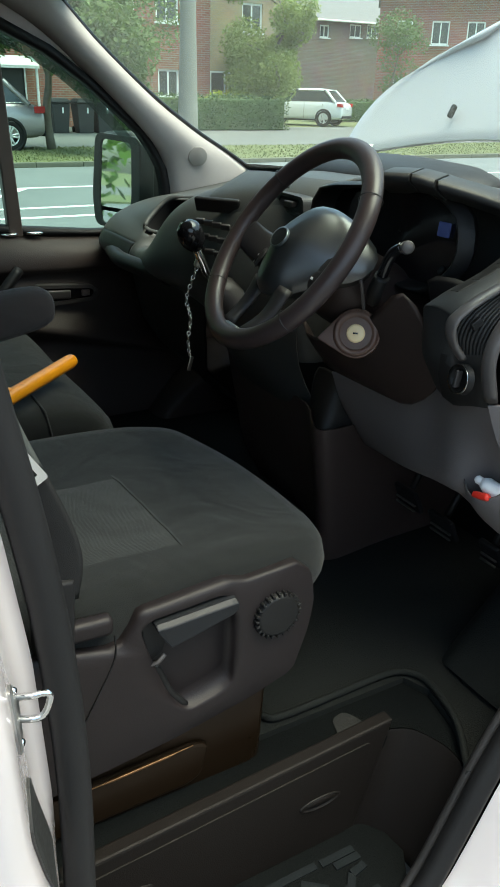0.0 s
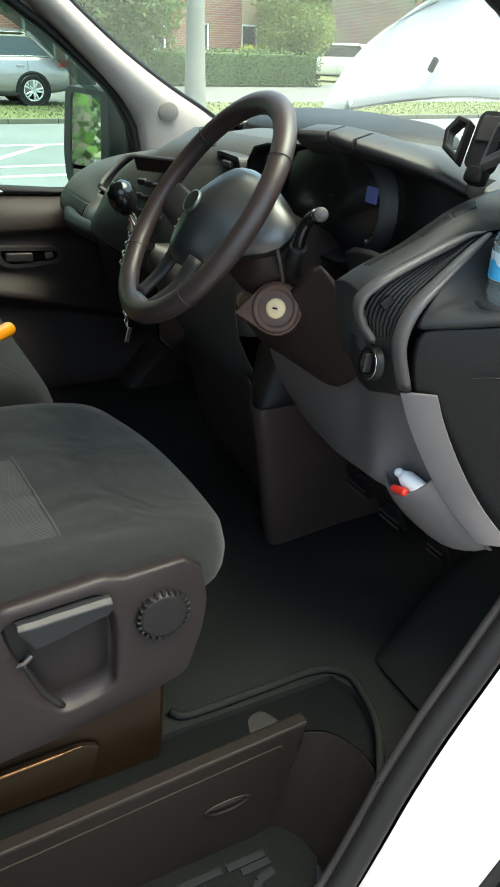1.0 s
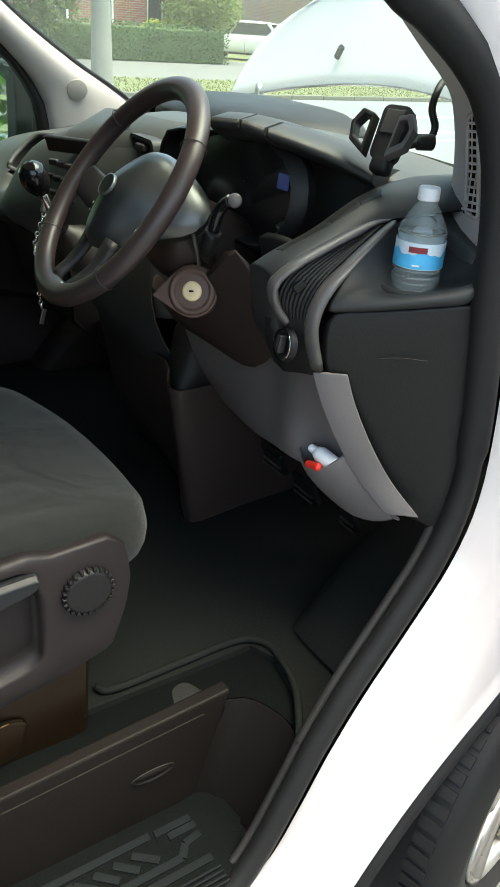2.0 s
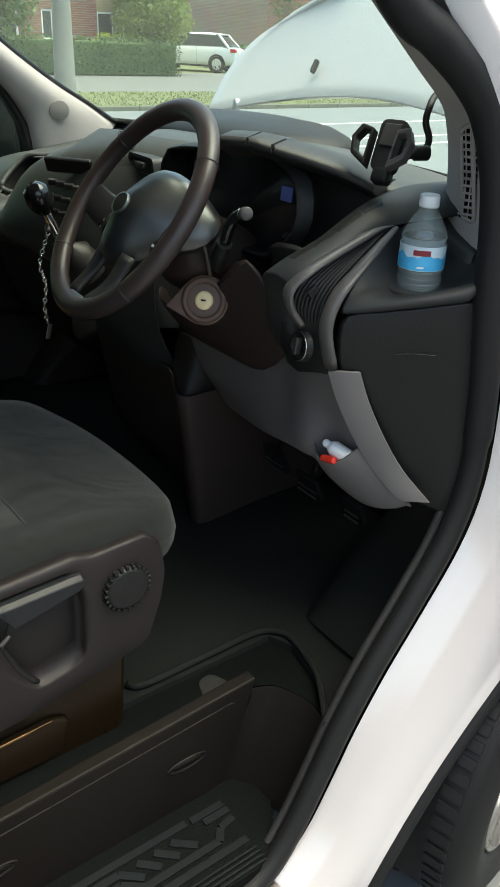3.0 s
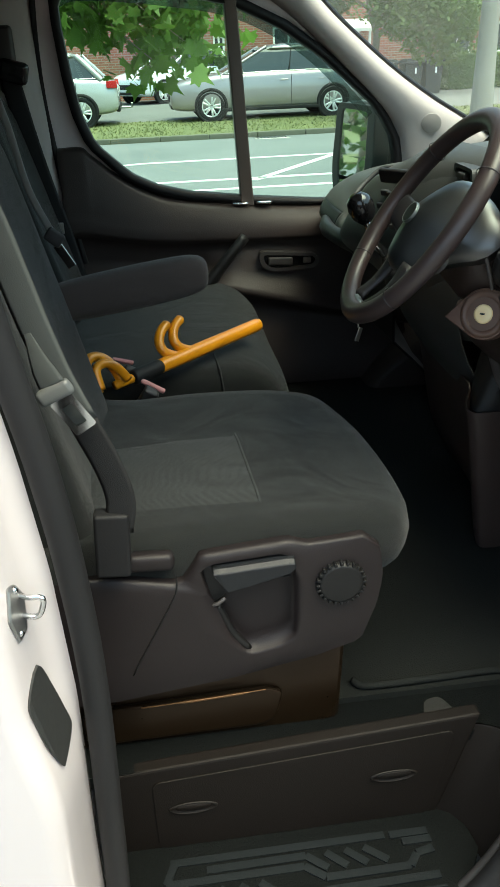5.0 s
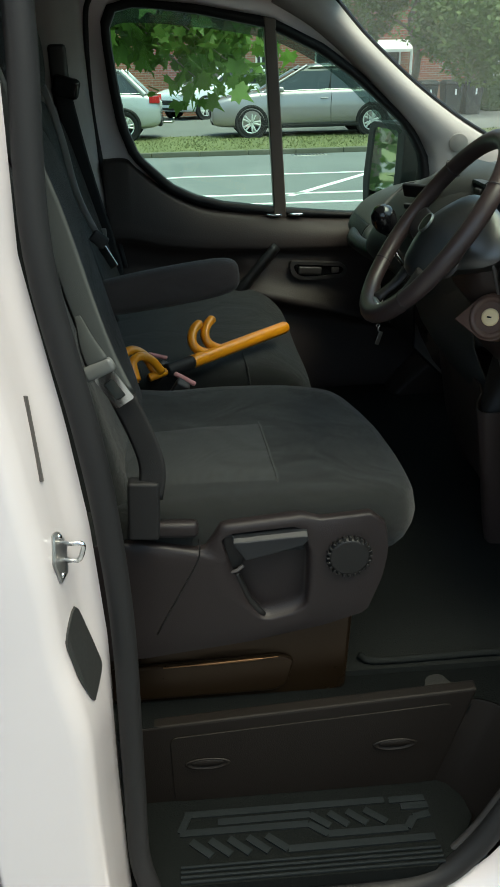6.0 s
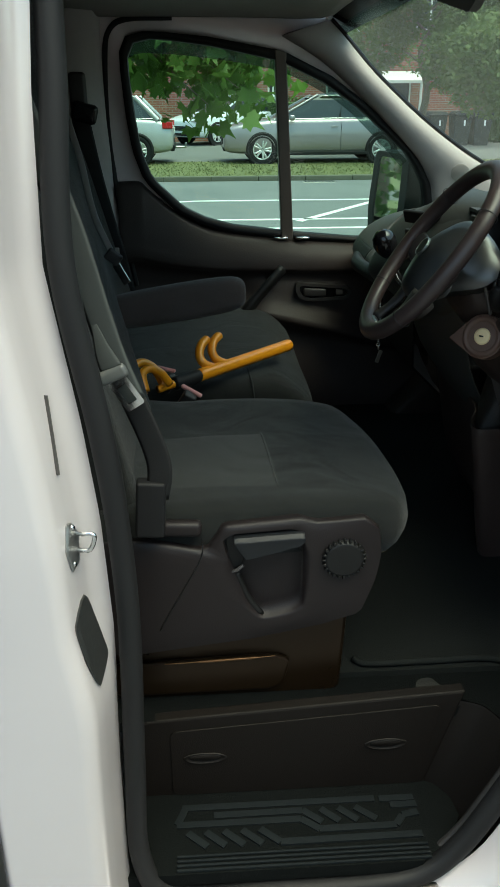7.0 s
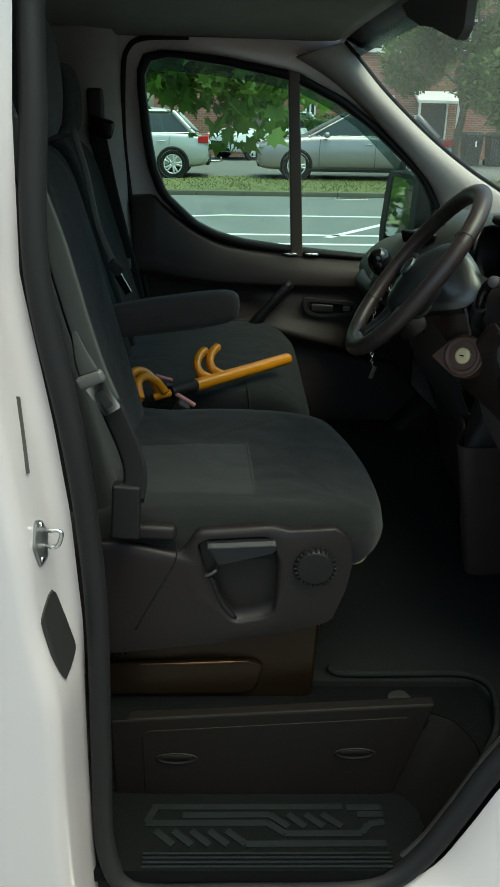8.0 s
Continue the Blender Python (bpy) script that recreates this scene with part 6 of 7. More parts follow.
hub = rounded([(0.082, -0.050), (0.086, 0.0), (0.082, 0.050), (0.058, 0.100), (0.012, 0.106), (-0.036, 0.062), (-0.078, 0.034), (-0.084, 0.0), (-0.078, -0.034), (-0.036, -0.062), (0.012, -0.106), (0.058, -0.100)], 0.025)
hc = (0.0, 0.0)
hr_ = ray_ring(hub, hc, 40)
sc = lambda g: [(x * g, y * g) for x, y in hr_]


def hub_drop(x, y):
    """How far the airbag cover falls away towards its top edge and down its steep sides."""
    return 0.28 * max(0.0, x - 0.010) + 0.30 * max(0.0, abs(y) - 0.010) + 0.60 * max(0.0, abs(y) - 0.034)


W3 = lambda pts, z: [WM @ Vector((x, y, z - 0.020 - hub_drop(x, y) - (0.0 if z > 0.0 else 0.01))) for x, y in pts]
part("hub", loft([W3(sc(0.45), -0.030), W3(sc(0.80), -0.020), W3(sc(0.97), 0.001), W3(sc(1.0), 0.006)] + [W3(sc(g), h) for g, h in ((0.94, 0.016), (0.86, 0.022), (0.76, 0.026), (0.66, 0.0285), (0.56, 0.030), (0.46, 0.0315), (0.36, 0.0325), (0.26, 0.033), (0.15, 0.0335), (0.02, 0.034))]), M_HUB, wheel, "black airbag cover")
M_SATIN = material("satin_spoke", (0.16, 0.18, 0.18), rough=0.32, metal=0.6, var=0.08, bump=0.0)
for s in (-1, 1):
    pts = smooth_line([(-0.016, s * 0.080, -0.036), (-0.014, s * 0.120, -0.024), (-0.004, s * 0.164, -0.004)], 4)
    part("spoke", tube([WM @ p for p in pts], [0.030, 0.030, 0.030, 0.029, 0.028, 0.027, 0.026, 0.025, 0.024], 10, flat=0.3, up=tuple(WM.to_3x3() @ Vector((0, 0, 1)))), M_PLASTIC, wheel)
    low = smooth_line([(-0.060, s * 0.040, -0.020), (-0.105, s * 0.040, -0.020), (-0.155, s * 0.032, -0.006)], 4)
    part("spoke", tube([WM @ p for p in low], [0.020, 0.019, 0.018, 0.017, 0.016, 0.015, 0.015, 0.016, 0.018], 10, flat=0.5, up=tuple(WM.to_3x3() @ Vector((0, 0, 1)))), M_PLASTIC, wheel, "black lower spoke")
    pad = part("switch_pad", move(lathe([(0.0, 0.006), (0.014, 0.006), (0.019, 0.003), (0.020, 0.0)], 24), WM @ Matrix.Translation((-0.030, s * 0.100, -0.030)) @ Matrix.Rotation(radians(-s * 26), 4, "X")), M_PLASTIC, wheel, "round switch pad")
    for k in range(4):
        q = 2 * math.pi * k / 4
        part("pad_mark", move(box((0.012 * math.cos(q), 0.012 * math.sin(q), 0.0085), (0.004, 0.004, 0.001), bev=0), WM @ Matrix.Translation((-0.030, s * 0.100, -0.030)) @ Matrix.Rotation(radians(-s * 26), 4, "X")), M_CAP, pad)
part("rim_accent", move(box((-0.1535, 0.004, -0.004), (0.013, 0.046, 0.014), bev=0.005), WM), M_SATIN, wheel, "satin plate on the lower rim")
badge = part("badge", move(lathe([(0.0, 0.004), (0.015, 0.004), (0.0165, 0.003), (0.017, 0.0)], 28), WM @ Matrix.Translation((0.000, 0, 0.0130)) @ Matrix.Diagonal((1.0, 1.25, 1, 1))), M_DARK, wheel, "dark oval badge")
part("badge_ring", move(lathe([(0.0150, 0.0045), (0.0172, 0.0045), (0.0172, 0.0), (0.0150, 0.0), (0.0150, 0.0045)], 28), WM @ Matrix.Translation((0.000, 0, 0.0130)) @ Matrix.Diagonal((1.0, 1.25, 1, 1))), M_SATIN, badge)

# ---------------------------------------------------------------- gear lever with hanging keys
gear = thing("gear_lever", (0.09, -0.05, 1.08), "black gear lever with glossy knob on the dash", "gear lever")
part("knob", lathe([(0.0, 0.030), (0.012, 0.029), (0.022, 0.020), (0.026, 0.004), (0.023, -0.014), (0.014, -0.028), (0.0, -0.030)], 24, aim((0.012, -0.062, 1.222), (-0.45, -0.1, 0.9))), M_GLOSS, gear, "glossy black gear knob")
part("stem", tube([(0.022, -0.060, 1.200), (0.045, -0.056, 1.150), (0.09, -0.05, 1.10)], [0.008, 0.009, 0.010], 10), M_CHROME, gear)
part("gaiter", lathe([(0.048, -0.02), (0.040, 0.0), (0.030, 0.014), (0.032, 0.020), (0.020, 0.034), (0.011, 0.046)], 20, aim((0.098, -0.05, 1.095), (-0.72, -0.05, 0.7))), M_PLASTIC, gear, "folded gaiter")
keys = thing("key_chain", (0.06, -0.11, 1.12), "steel key chain hanging below the gear lever", "keys")
ch = [(0.030, -0.055, 1.165), (0.018, -0.048, 1.130), (0.010, -0.043, 1.095), (0.020, -0.040, 1.055), (0.014, -0.040, 1.015), (0.017, -0.039, 0.980)]
for k, p in enumerate(smooth_line(ch, 4)):
    part("link", move(lathe([(0.0028, -0.0009), (0.0050, -0.0009), (0.0050, 0.0009), (0.0028, 0.0009), (0.0028, -0.0009)], 8), Matrix.Translation(p) @ Matrix.Rotation(radians(90), 4, "X" if k % 2 else "Y")), M_CHROME if k % 5 else M_STEEL, keys)
part("key", box((0.019, -0.039, 0.960), (0.010, 0.003, 0.030), rot=(0, 20, 20), bev=0.001), M_STEEL, keys)
part("key_fob", box((0.030, -0.056, 1.172), (0.014, 0.012, 0.026), rot=(10, 20, 0), bev=0.005), M_STEEL, keys)

# ---------------------------------------------------------------- pedals
for y, x, z, nm in ((-0.325, 0.395, 0.695, "clutch"), (-0.42, 0.41, 0.672, "brake"), (-0.545, 0.42, 0.672, "accelerator")):
    ped = thing("pedal", (x, y, 0.55), "black rubber " + nm + " pedal", "pedal", "pedals")
    pad = part("pad", box((x, y, z), (0.012, 0.07 if nm != "accelerator" else 0.05, 0.055), rot=(0, -25, 0), bev=0.004), M_RUBBER, ped)
    for k in range(4):
        part("pad_rib", box((x - 0.007, y, z - 0.018 + 0.012 * k), (0.004, 0.06 if nm != "accelerator" else 0.04, 0.003), rot=(0, -25, 0), bev=0), M_STEEL, pad)
    part("arm", tube(smooth_line([(x + 0.006, y, z + 0.02), (x + 0.06, y, z + 0.12), (x + 0.10, y, z + 0.26)], 4), 0.008, 6), M_DARK, ped)
    part("pivot", tube([(x + 0.10, y - 0.03, z + 0.26), (x + 0.10, y + 0.03, z + 0.26)], 0.012, 8), M_STEEL, ped)

# ---------------------------------------------------------------- small things on the dash
bottle = thing("water_bottle", (0.250, -0.772, 1.206), "small clear water bottle with blue label and white cap", "bottle")
BM = Matrix.Translation((0.250, -0.772, 1.206)) @ Matrix.Diagonal((0.87, 0.87, 0.88, 1))
bot = part("bottle_body", lathe([(0.0, 0.002), (0.026, 0.0), (0.033, 0.004), (0.0345, 0.010), (0.032, 0.013), (0.0345, 0.017), (0.0325, 0.021), (0.0325, 0.030), (0.0345, 0.035), (0.0345, 0.072), (0.033, 0.075), (0.0345, 0.078), (0.0345, 0.082), (0.031, 0.092), (0.020, 0.112), (0.0135, 0.120), (0.0130, 0.128)], 32, BM), M_CLEAR, bottle, "clear ribbed plastic")
bot.visible_shadow = False
part("cap", lathe([(0.0, 0.142), (0.0135, 0.142), (0.0150, 0.140), (0.0152, 0.126), (0.0145, 0.124), (0.0, 0.124)], 28, BM), M_CAP, bottle, "white screw cap")
wat = part("water", lathe([(0.0, 0.004), (0.030, 0.006), (0.0325, 0.020), (0.0325, 0.082), (0.031, 0.0825), (0.0, 0.0825)], 28, BM), M_WATER, bottle, "clear water")
wat.visible_shadow = False
part("waterline", lathe([(0.0325, 0.0815), (0.0332, 0.0825), (0.0325, 0.0835)], 28, BM), M_BEZEL, bottle)
for z in (0.006, 0.015, 0.023, 0.032):
    part("rib", lathe([(0.0340, z - 0.0012), (0.0351, z), (0.0340, z + 0.0012)], 28, BM), M_CLEAR, bot)


def on_bottle(a0, a1, z0, z1, r):
    return loft([[BM @ Vector((r * math.cos(radians(a0 + (a1 - a0) * k / 6)), r * math.sin(radians(a0 + (a1 - a0) * k / 6)), z)) for k in range(7)] for z in (z0, z1)], ring_closed=False)


peaks = [0.058 + 0.0035 * math.sin(5 * q) + 0.002 * math.sin(11 * q + 1) for q in (2 * math.pi * k / 48 for k in range(48))]
part("label", lathe([(0.0349, 0.036), (0.0352, 0.036), (0.0352, 0.072), (0.0349, 0.072)], 32, BM), M_LABEL, bottle, "pale label with blue band")
part("label_band", loft([[BM @ Vector((0.0356 * math.cos(2 * math.pi * k / 48), 0.0356 * math.sin(2 * math.pi * k / 48), z if z else peaks[k])) for k in range(48)] for z in (0.037, 0.048, 0)], caps=False), M_BLUE, bottle)
part("label_mark", on_bottle(200, 242, 0.059, 0.067, 0.0359), M_DARKRED, bottle, "dark red plain mark", solid=0.0004)
part("label_line", on_bottle(212, 229, 0.0405, 0.043, 0.0359), M_CAP, bottle, solid=0.0004)

holder = thing("phone_holder", (0.27, -0.69, 1.33), "black clamp phone holder on a bent arm", "phone holder")
HM = Matrix.Translation((0.272, -0.671, 1.378)) @ Euler((0, radians(28), radians(18))).to_matrix().to_4x4() @ Matrix.Scale(0.78, 4)
part("cradle", move(prism(rounded([(-0.026, 0.040), (0.026, 0.040), (0.022, -0.05), (-0.022, -0.05)], 0.014), "x", -0.010, 0.012), HM), M_DARK, holder)
part("foot", move(box((0.004, 0, -0.055), (0.03, 0.034, 0.03), bev=0.008), HM), M_DARK, holder)
part("cradle_face", move(box((-0.0115, 0, 0.012), (0.004, 0.034, 0.040), bev=0.002), HM), M_PLASTIC, holder)
for s in (-1, 1):
    o = [(s * 0.022, -0.038), (s * 0.055, -0.018), (s * 0.062, 0.012), (s * 0.048, 0.036), (s * 0.024, 0.030)]
    i = [(s * 0.028, -0.022), (s * 0.048, -0.010), (s * 0.053, 0.010), (s * 0.043, 0.025), (s * 0.029, 0.022)]
    o, i = [[(y * (1.0 if s > 0 else 0.85), z - 0.016) for y, z in q] for q in (o, i)]
    part("clamp_arm", move(frame_prism(o, i, "x", -0.034, -0.012), HM), M_DARK if s > 0 else M_FRAME, holder, smooth=False, bevel=0.004)
part("arm", tube(smooth_line([(0.282, -0.678, 1.362), (0.300, -0.692, 1.367), (0.318, -0.692, 1.374), (0.325, -0.690, 1.387), (0.322, -0.683, 1.406), (0.326, -0.682, 1.424), (0.345, -0.674, 1.440), (0.385, -0.668, 1.458), (0.402, -0.668, 1.464)], 5), 0.0048, 8), M_DARK, holder)
part("suction_cup", lathe([(0.0, 0.012), (0.012, 0.012), (0.024, 0.004), (0.028, 0.0)], 20, aim((0.412, -0.668, 1.470), (-0.6, 0, -0.7))), M_RUBBER, holder)
part("arm_joint", lathe([(0.0, -0.012), (0.010, -0.010), (0.010, 0.010), (0.0, 0.012)], 14, aim((0.305, -0.697, 1.369), (1, -0.3, 0))), M_DARK, holder)

spray = thing("spray_bottle", (0.185, -0.715, 0.92), "small white bottle with red base in the map pocket", "bottle")
SM = aim((0.176, -0.757, 0.957), (-0.15, 0.93, 0.16)) @ Matrix.Scale(0.80, 4)
part("bottle_body", lathe([(0.0, 0.0), (0.014, 0.001), (0.015, 0.006), (0.015, 0.040), (0.010, 0.050), (0.0, 0.052)], 20, SM), M_CAP, spray)
part("nozzle", lathe([(0.0, 0.050), (0.008, 0.050), (0.008, 0.062), (0.005, 0.066), (0.0, 0.067)], 16, SM), M_CAP, spray)
part("red_tag", box((0.157, -0.730, 0.950), (0.011, 0.032, 0.011), rot=(-18, 30, -12), bev=0.004), M_RED, spray, "red plastic piece")

# ---------------------------------------------------------------- outside: ground and road
M_ASPHALT = material("asphalt", (0.115, 0.122, 0.128), rough=0.85, var=0.25, scale=0.7, grain=60, bump=0.5, second=(0.15, 0.155, 0.16))
M_PARK = material("car_park_tarmac", (0.125, 0.122, 0.118), rough=0.9, var=0.3, scale=0.5, grain=50, bump=0.5)
M_KERB = material("concrete", (0.20, 0.195, 0.17), rough=0.9, var=0.25, scale=3, grain=60, bump=0.5)
M_KERBSTONE = material("kerb_concrete", (0.105, 0.105, 0.080), rough=0.9, var=0.35, scale=2, grain=60, bump=0.5)
M_LINE = material("road_paint", (0.74, 0.75, 0.74), rough=0.7, var=0.15, scale=5, grain=80, bump=0.3)
M_SOIL = material("verge_soil", (0.080, 0.098, 0.034), rough=0.95, var=0.3, scale=1.5, grain=40, bump=0.6, second=(0.130, 0.135, 0.055))
M_GRASS = material("grass_blades", (0.115, 0.135, 0.048), rough=0.9, var=0.25, scale=0.9, bump=0.0, second=(0.180, 0.185, 0.078))


def flat(x0, x1, y0, y1, z):
    return mesh([(x0, y0, z), (x1, y0, z), (x1, y1, z), (x0, y1, z)], [(0, 1, 2, 3)])


structure("ground", flat(-250, 250, -250, 250, -0.03), M_SOIL, "rough grassy ground reaching far away", "ground", smooth=False)
road = structure("road", flat(-120, 120, -9, 14.1, 0.0), M_ASPHALT, "grey asphalt road with white bay markings", "road", smooth=False)
structure("pavement", flat(-120, 120, 18.2, 27.4, 0.055), M_PARK, "worn tarmac parking strip beyond the verge", "pavement", smooth=False)
verge = structure("verge", box((0, 16.2, -0.01), (240, 3.9, 0.15), bev=0), M_SOIL, "mown grass verge between road and parking", "verge", smooth=False)
for k in range(60):
    part("kerb_stone", box((-18 + 0.915 * k, 14.16, 0.03), (0.905, 0.13, 0.12), bev=0.012, seg=1), M_KERBSTONE, verge)


def mark(ax, ay, bx, by, w=0.10):
    q = math.atan2(by - ay, bx - ax)
    part("road_marking", box(((ax + bx) / 2, (ay + by) / 2, 0.003), (math.hypot(bx - ax, by - ay), w, 0.005), rot=(0, 0, math.degrees(q)), bev=0), M_LINE, road, smooth=False)


mark(-0.5, 11.02, 16.0, 11.02)
mark(-3.6, 9.85, -0.5, 11.02)
mark(-9.0, 8.95, 18.0, 8.95)
mark(-9.0, 8.25, 18.0, 8.05)
mark(0.9, 8.75, 2.45, 10.95)
mark(3.2, 6.9, 4.2, 8.1)
grid = part("drain_grate", box((1.9, 13.85, 0.002), (0.62, 0.32, 0.008), bev=0), M_STEEL, road, "iron road drain")
for k in range(9):
    part("drain_slot", box((1.64 + 0.065 * k, 13.85, 0.0075), (0.028, 0.24, 0.004), bev=0), M_RUBBER, grid)

rg = random.Random(5)
gv, gf = [], []
for k in range(16000):
    x, y = rg.uniform(-8, 22), rg.uniform(14.28, 18.15)
    q, h, w = rg.uniform(0, 6.28), rg.uniform(0.015, 0.045) * (1.6 if rg.random() < 0.05 else 1), rg.uniform(0.008, 0.02)
    b = len(gv)
    gv += [(x - w * math.cos(q), y - w * math.sin(q), 0.063), (x + w * math.cos(q), y + w * math.sin(q), 0.063), (x + rg.uniform(-0.03, 0.03), y + rg.uniform(-0.03, 0.03), 0.065 + h)]
    gf.append((b, b + 1, b + 2))
me = bpy.data.meshes.new("verge_grass")
me.from_pydata(gv, [], gf)
me.materials.append(M_GRASS)
tagged(new("verge_grass", me), "short patchy grass on the verge", "grass", "", "stuff")

# ---------------------------------------------------------------- trees and hedges
M_BARK = material("bark", (0.17, 0.14, 0.11), rough=0.95, var=0.35, scale=12, grain=60, bump=0.9)


def leaf_material(name, a, b, thin=0.35):
    mt = material(name, a, rough=0.55, var=0.35, scale=1.2, bump=0.0, second=b, spec=0.3)
    nt = mt.node_tree
    p = nt.nodes["Principled BSDF"]
    tr = nt.nodes.new("ShaderNodeBsdfTranslucent")
    mx = nt.nodes.new("ShaderNodeMixShader")
    mx.inputs["Fac"].default_value = thin
    nt.links.new(p.inputs["Base Color"].links[0].from_socket, tr.inputs["Color"])
    nt.links.new(p.outputs["BSDF"], mx.inputs[1])
    nt.links.new(tr.outputs["BSDF"], mx.inputs[2])
    nt.links.new(mx.outputs["Shader"], nt.nodes["Material Output"].inputs["Surface"])
    return mt


M_LEAF = leaf_material("maple_leaves", (0.060, 0.125, 0.022), (0.13, 0.23, 0.04), 0.45)
M_LEAF2 = leaf_material("tree_leaves", (0.075, 0.125, 0.045), (0.14, 0.19, 0.07))
# paler copy of the tree leaves, sunlight put into the colour
M_BRIGHT = leaf_material("sunlit_leaves", (0.150, 0.215, 0.060), (0.30, 0.34, 0.12), 0.4)
# yellow leaf colour with the sun on the hedge top put in
M_LIT_HEDGE = leaf_material("lit_hedge_leaves", (0.30, 0.36, 0.03), (0.45, 0.48, 0.06), 0.4)
M_HEDGE = leaf_material("hedge_leaves", (0.050, 0.095, 0.032), (0.085, 0.135, 0.045), 0.2)

MAPLE = [(0.0, 0.0), (0.10, -0.06), (0.34, -0.16), (0.30, 0.02), (0.52, 0.10), (0.40, 0.22), (0.44, 0.42), (0.20, 0.40), (0.12, 0.52), (0.0, 0.86), (-0.12, 0.52), (-0.20, 0.40), (-0.44, 0.42), (-0.40, 0.22), (-0.52, 0.10), (-0.30, 0.02), (-0.34, -0.16), (-0.10, -0.06)]
DIAMOND = [(0.0, 0.0), (0.32, 0.45), (0.0, 1.0), (-0.32, 0.45)]


def leaves(name, spots, shape, size, mat, parent, seed, droop=0.0, label=""):
    r = random.Random(seed)
    verts, faces = [], []
    for p in spots:
        s = size * r.uniform(0.65, 1.35)
        m = Matrix.Translation(p) @ Euler((r.uniform(-1.2, 1.2) - droop, r.uniform(-0.9, 0.9), r.uniform(0, 6.28))).to_matrix().to_4x4()
        b = len(verts)
        for x, y in shape:
            verts.append(m @ Vector((x * s, y * s, -0.25 * s * (x * x + y * y) * r.uniform(0.3, 1.2))))
        faces.append(tuple(range(b, b + len(shape))))
    me = bpy.data.meshes.new(name)
    me.from_pydata(verts, [], faces)
    me.materials.append(mat)
    ob = new(name, me)
    ob.parent = parent
    if parent.name in PLACE:
        ob.matrix_parent_inverse = PLACE[parent.name].inverted()
    if label:
        ob["label"] = label
    return ob


def blob_spots(centres, per, seed, flat_z=1.0):
    r = random.Random(seed)
    out = []
    for c, rad in centres:
        for k in range(int(per * rad ** 1.6)):
            v = Vector((r.gauss(0, 1), r.gauss(0, 1), r.gauss(0, 1))).normalized() * rad * r.uniform(0.35, 1.0) ** 0.6
            out.append(Vector(c) + Vector((v.x, v.y, v.z * flat_z)))
    return out


def tree(name, base, height, spread, low, seed, label, leaf=0.16, per=420, trunk=0.11, mat=None):
    r = random.Random(seed)
    t = thing(name, base, label, "tree")
    bx, by, bz = base
    path = [Vector((bx, by, bz))] + [Vector((bx + r.uniform(-0.08, 0.08) * k, by + r.uniform(-0.08, 0.08) * k, bz + height * 0.75 * k / 5)) for k in range(1, 6)]
    part("trunk", tube(smooth_line(path, 3), [trunk * (1.25 - 0.9 * k / 15) for k in range(16)], 10), M_BARK, t)
    cs = []
    limbs = []
    for k in range(14):
        q, h = r.uniform(0, 6.28), low + (height - low) * r.uniform(0.02, 0.95)
        rr = spread * r.uniform(0.25, 0.9) * math.sqrt(max(0.1, 1 - ((h - low) / (height - low) - 0.4) ** 2 * 1.8))
        c = Vector((bx + rr * math.cos(q), by + rr * math.sin(q), bz + h))
        cs.append((c, spread * r.uniform(0.26, 0.46)))
        s = Vector((bx, by, bz + max(0.35 * height, h - 0.5 * rr)))
        limbs.append(tube(smooth_line([s, (s + c) / 2 + Vector((0, 0, 0.1)), c], 3), [trunk * 0.42 * (1 - 0.12 * a) for a in range(7)], 6))
    part("limb", join(*limbs), M_BARK, t)
    leaves("crown", blob_spots(cs, per, seed + 1), DIAMOND, leaf, mat or M_LEAF2, t, seed + 2)
    return t


# big-leaved tree beside the road, its low branches hang before the side window
maple = thing("maple_tree", (-3.2, 4.6, 0), "maple tree with low hanging green branches", "tree")
part("trunk", tube(smooth_line([(-3.2, 4.6, 0), (-3.18, 4.58, 1.2), (-3.1, 4.5, 2.4), (-3.0, 4.45, 3.6), (-2.9, 4.4, 5.4)], 4), [0.22 - 0.008 * k for k in range(17)], 12), M_BARK, maple)
rm = random.Random(11)
spots, twigs = [], []
for k in range(30):
    end = Vector((rm.uniform(-1.5, 0.22), rm.uniform(3.3, 4.9), rm.uniform(1.32, 2.1)))
    end.z += 0.28 * max(0.0, -end.x - 0.55) + max(0.0, end.y - 3.8) * 0.25
    s = Vector((-3.05, 4.5, rm.uniform(2.5, 3.6)))
    mid = (s + end) / 2 + Vector((0, 0, 0.55))
    path = smooth_line([s, mid, end], 8)
    twigs.append(tube(path, [0.022 - 0.0012 * a for a in range(len(path))], 6))
    for a, p in enumerate(path[5:]):
        for c in range(3 + a):
            spots.append(p + Vector((rm.uniform(-0.17, 0.17), rm.uniform(-0.17, 0.17), rm.uniform(-0.20, 0.10))))
# the fullest spray, low before the window
rs = random.Random(15)
for k in range(22):
    end = Vector((rs.uniform(-1.25, 0.12), rs.uniform(3.3, 4.0), rs.uniform(1.55, 1.95)))
    s = Vector((-3.05, 4.5, rs.uniform(2.6, 3.4)))
    path = smooth_line([s, (s + end) / 2 + Vector((0, 0, 0.5)), end], 8)
    twigs.append(tube(path, [0.018 - 0.001 * a for a in range(len(path))], 6))
    for a, p in enumerate(path[7:]):
        for c in range(5 + a):
            spots.append(p + Vector((rs.uniform(-0.20, 0.20), rs.uniform(-0.2, 0.2), rs.uniform(-0.16, 0.14))))
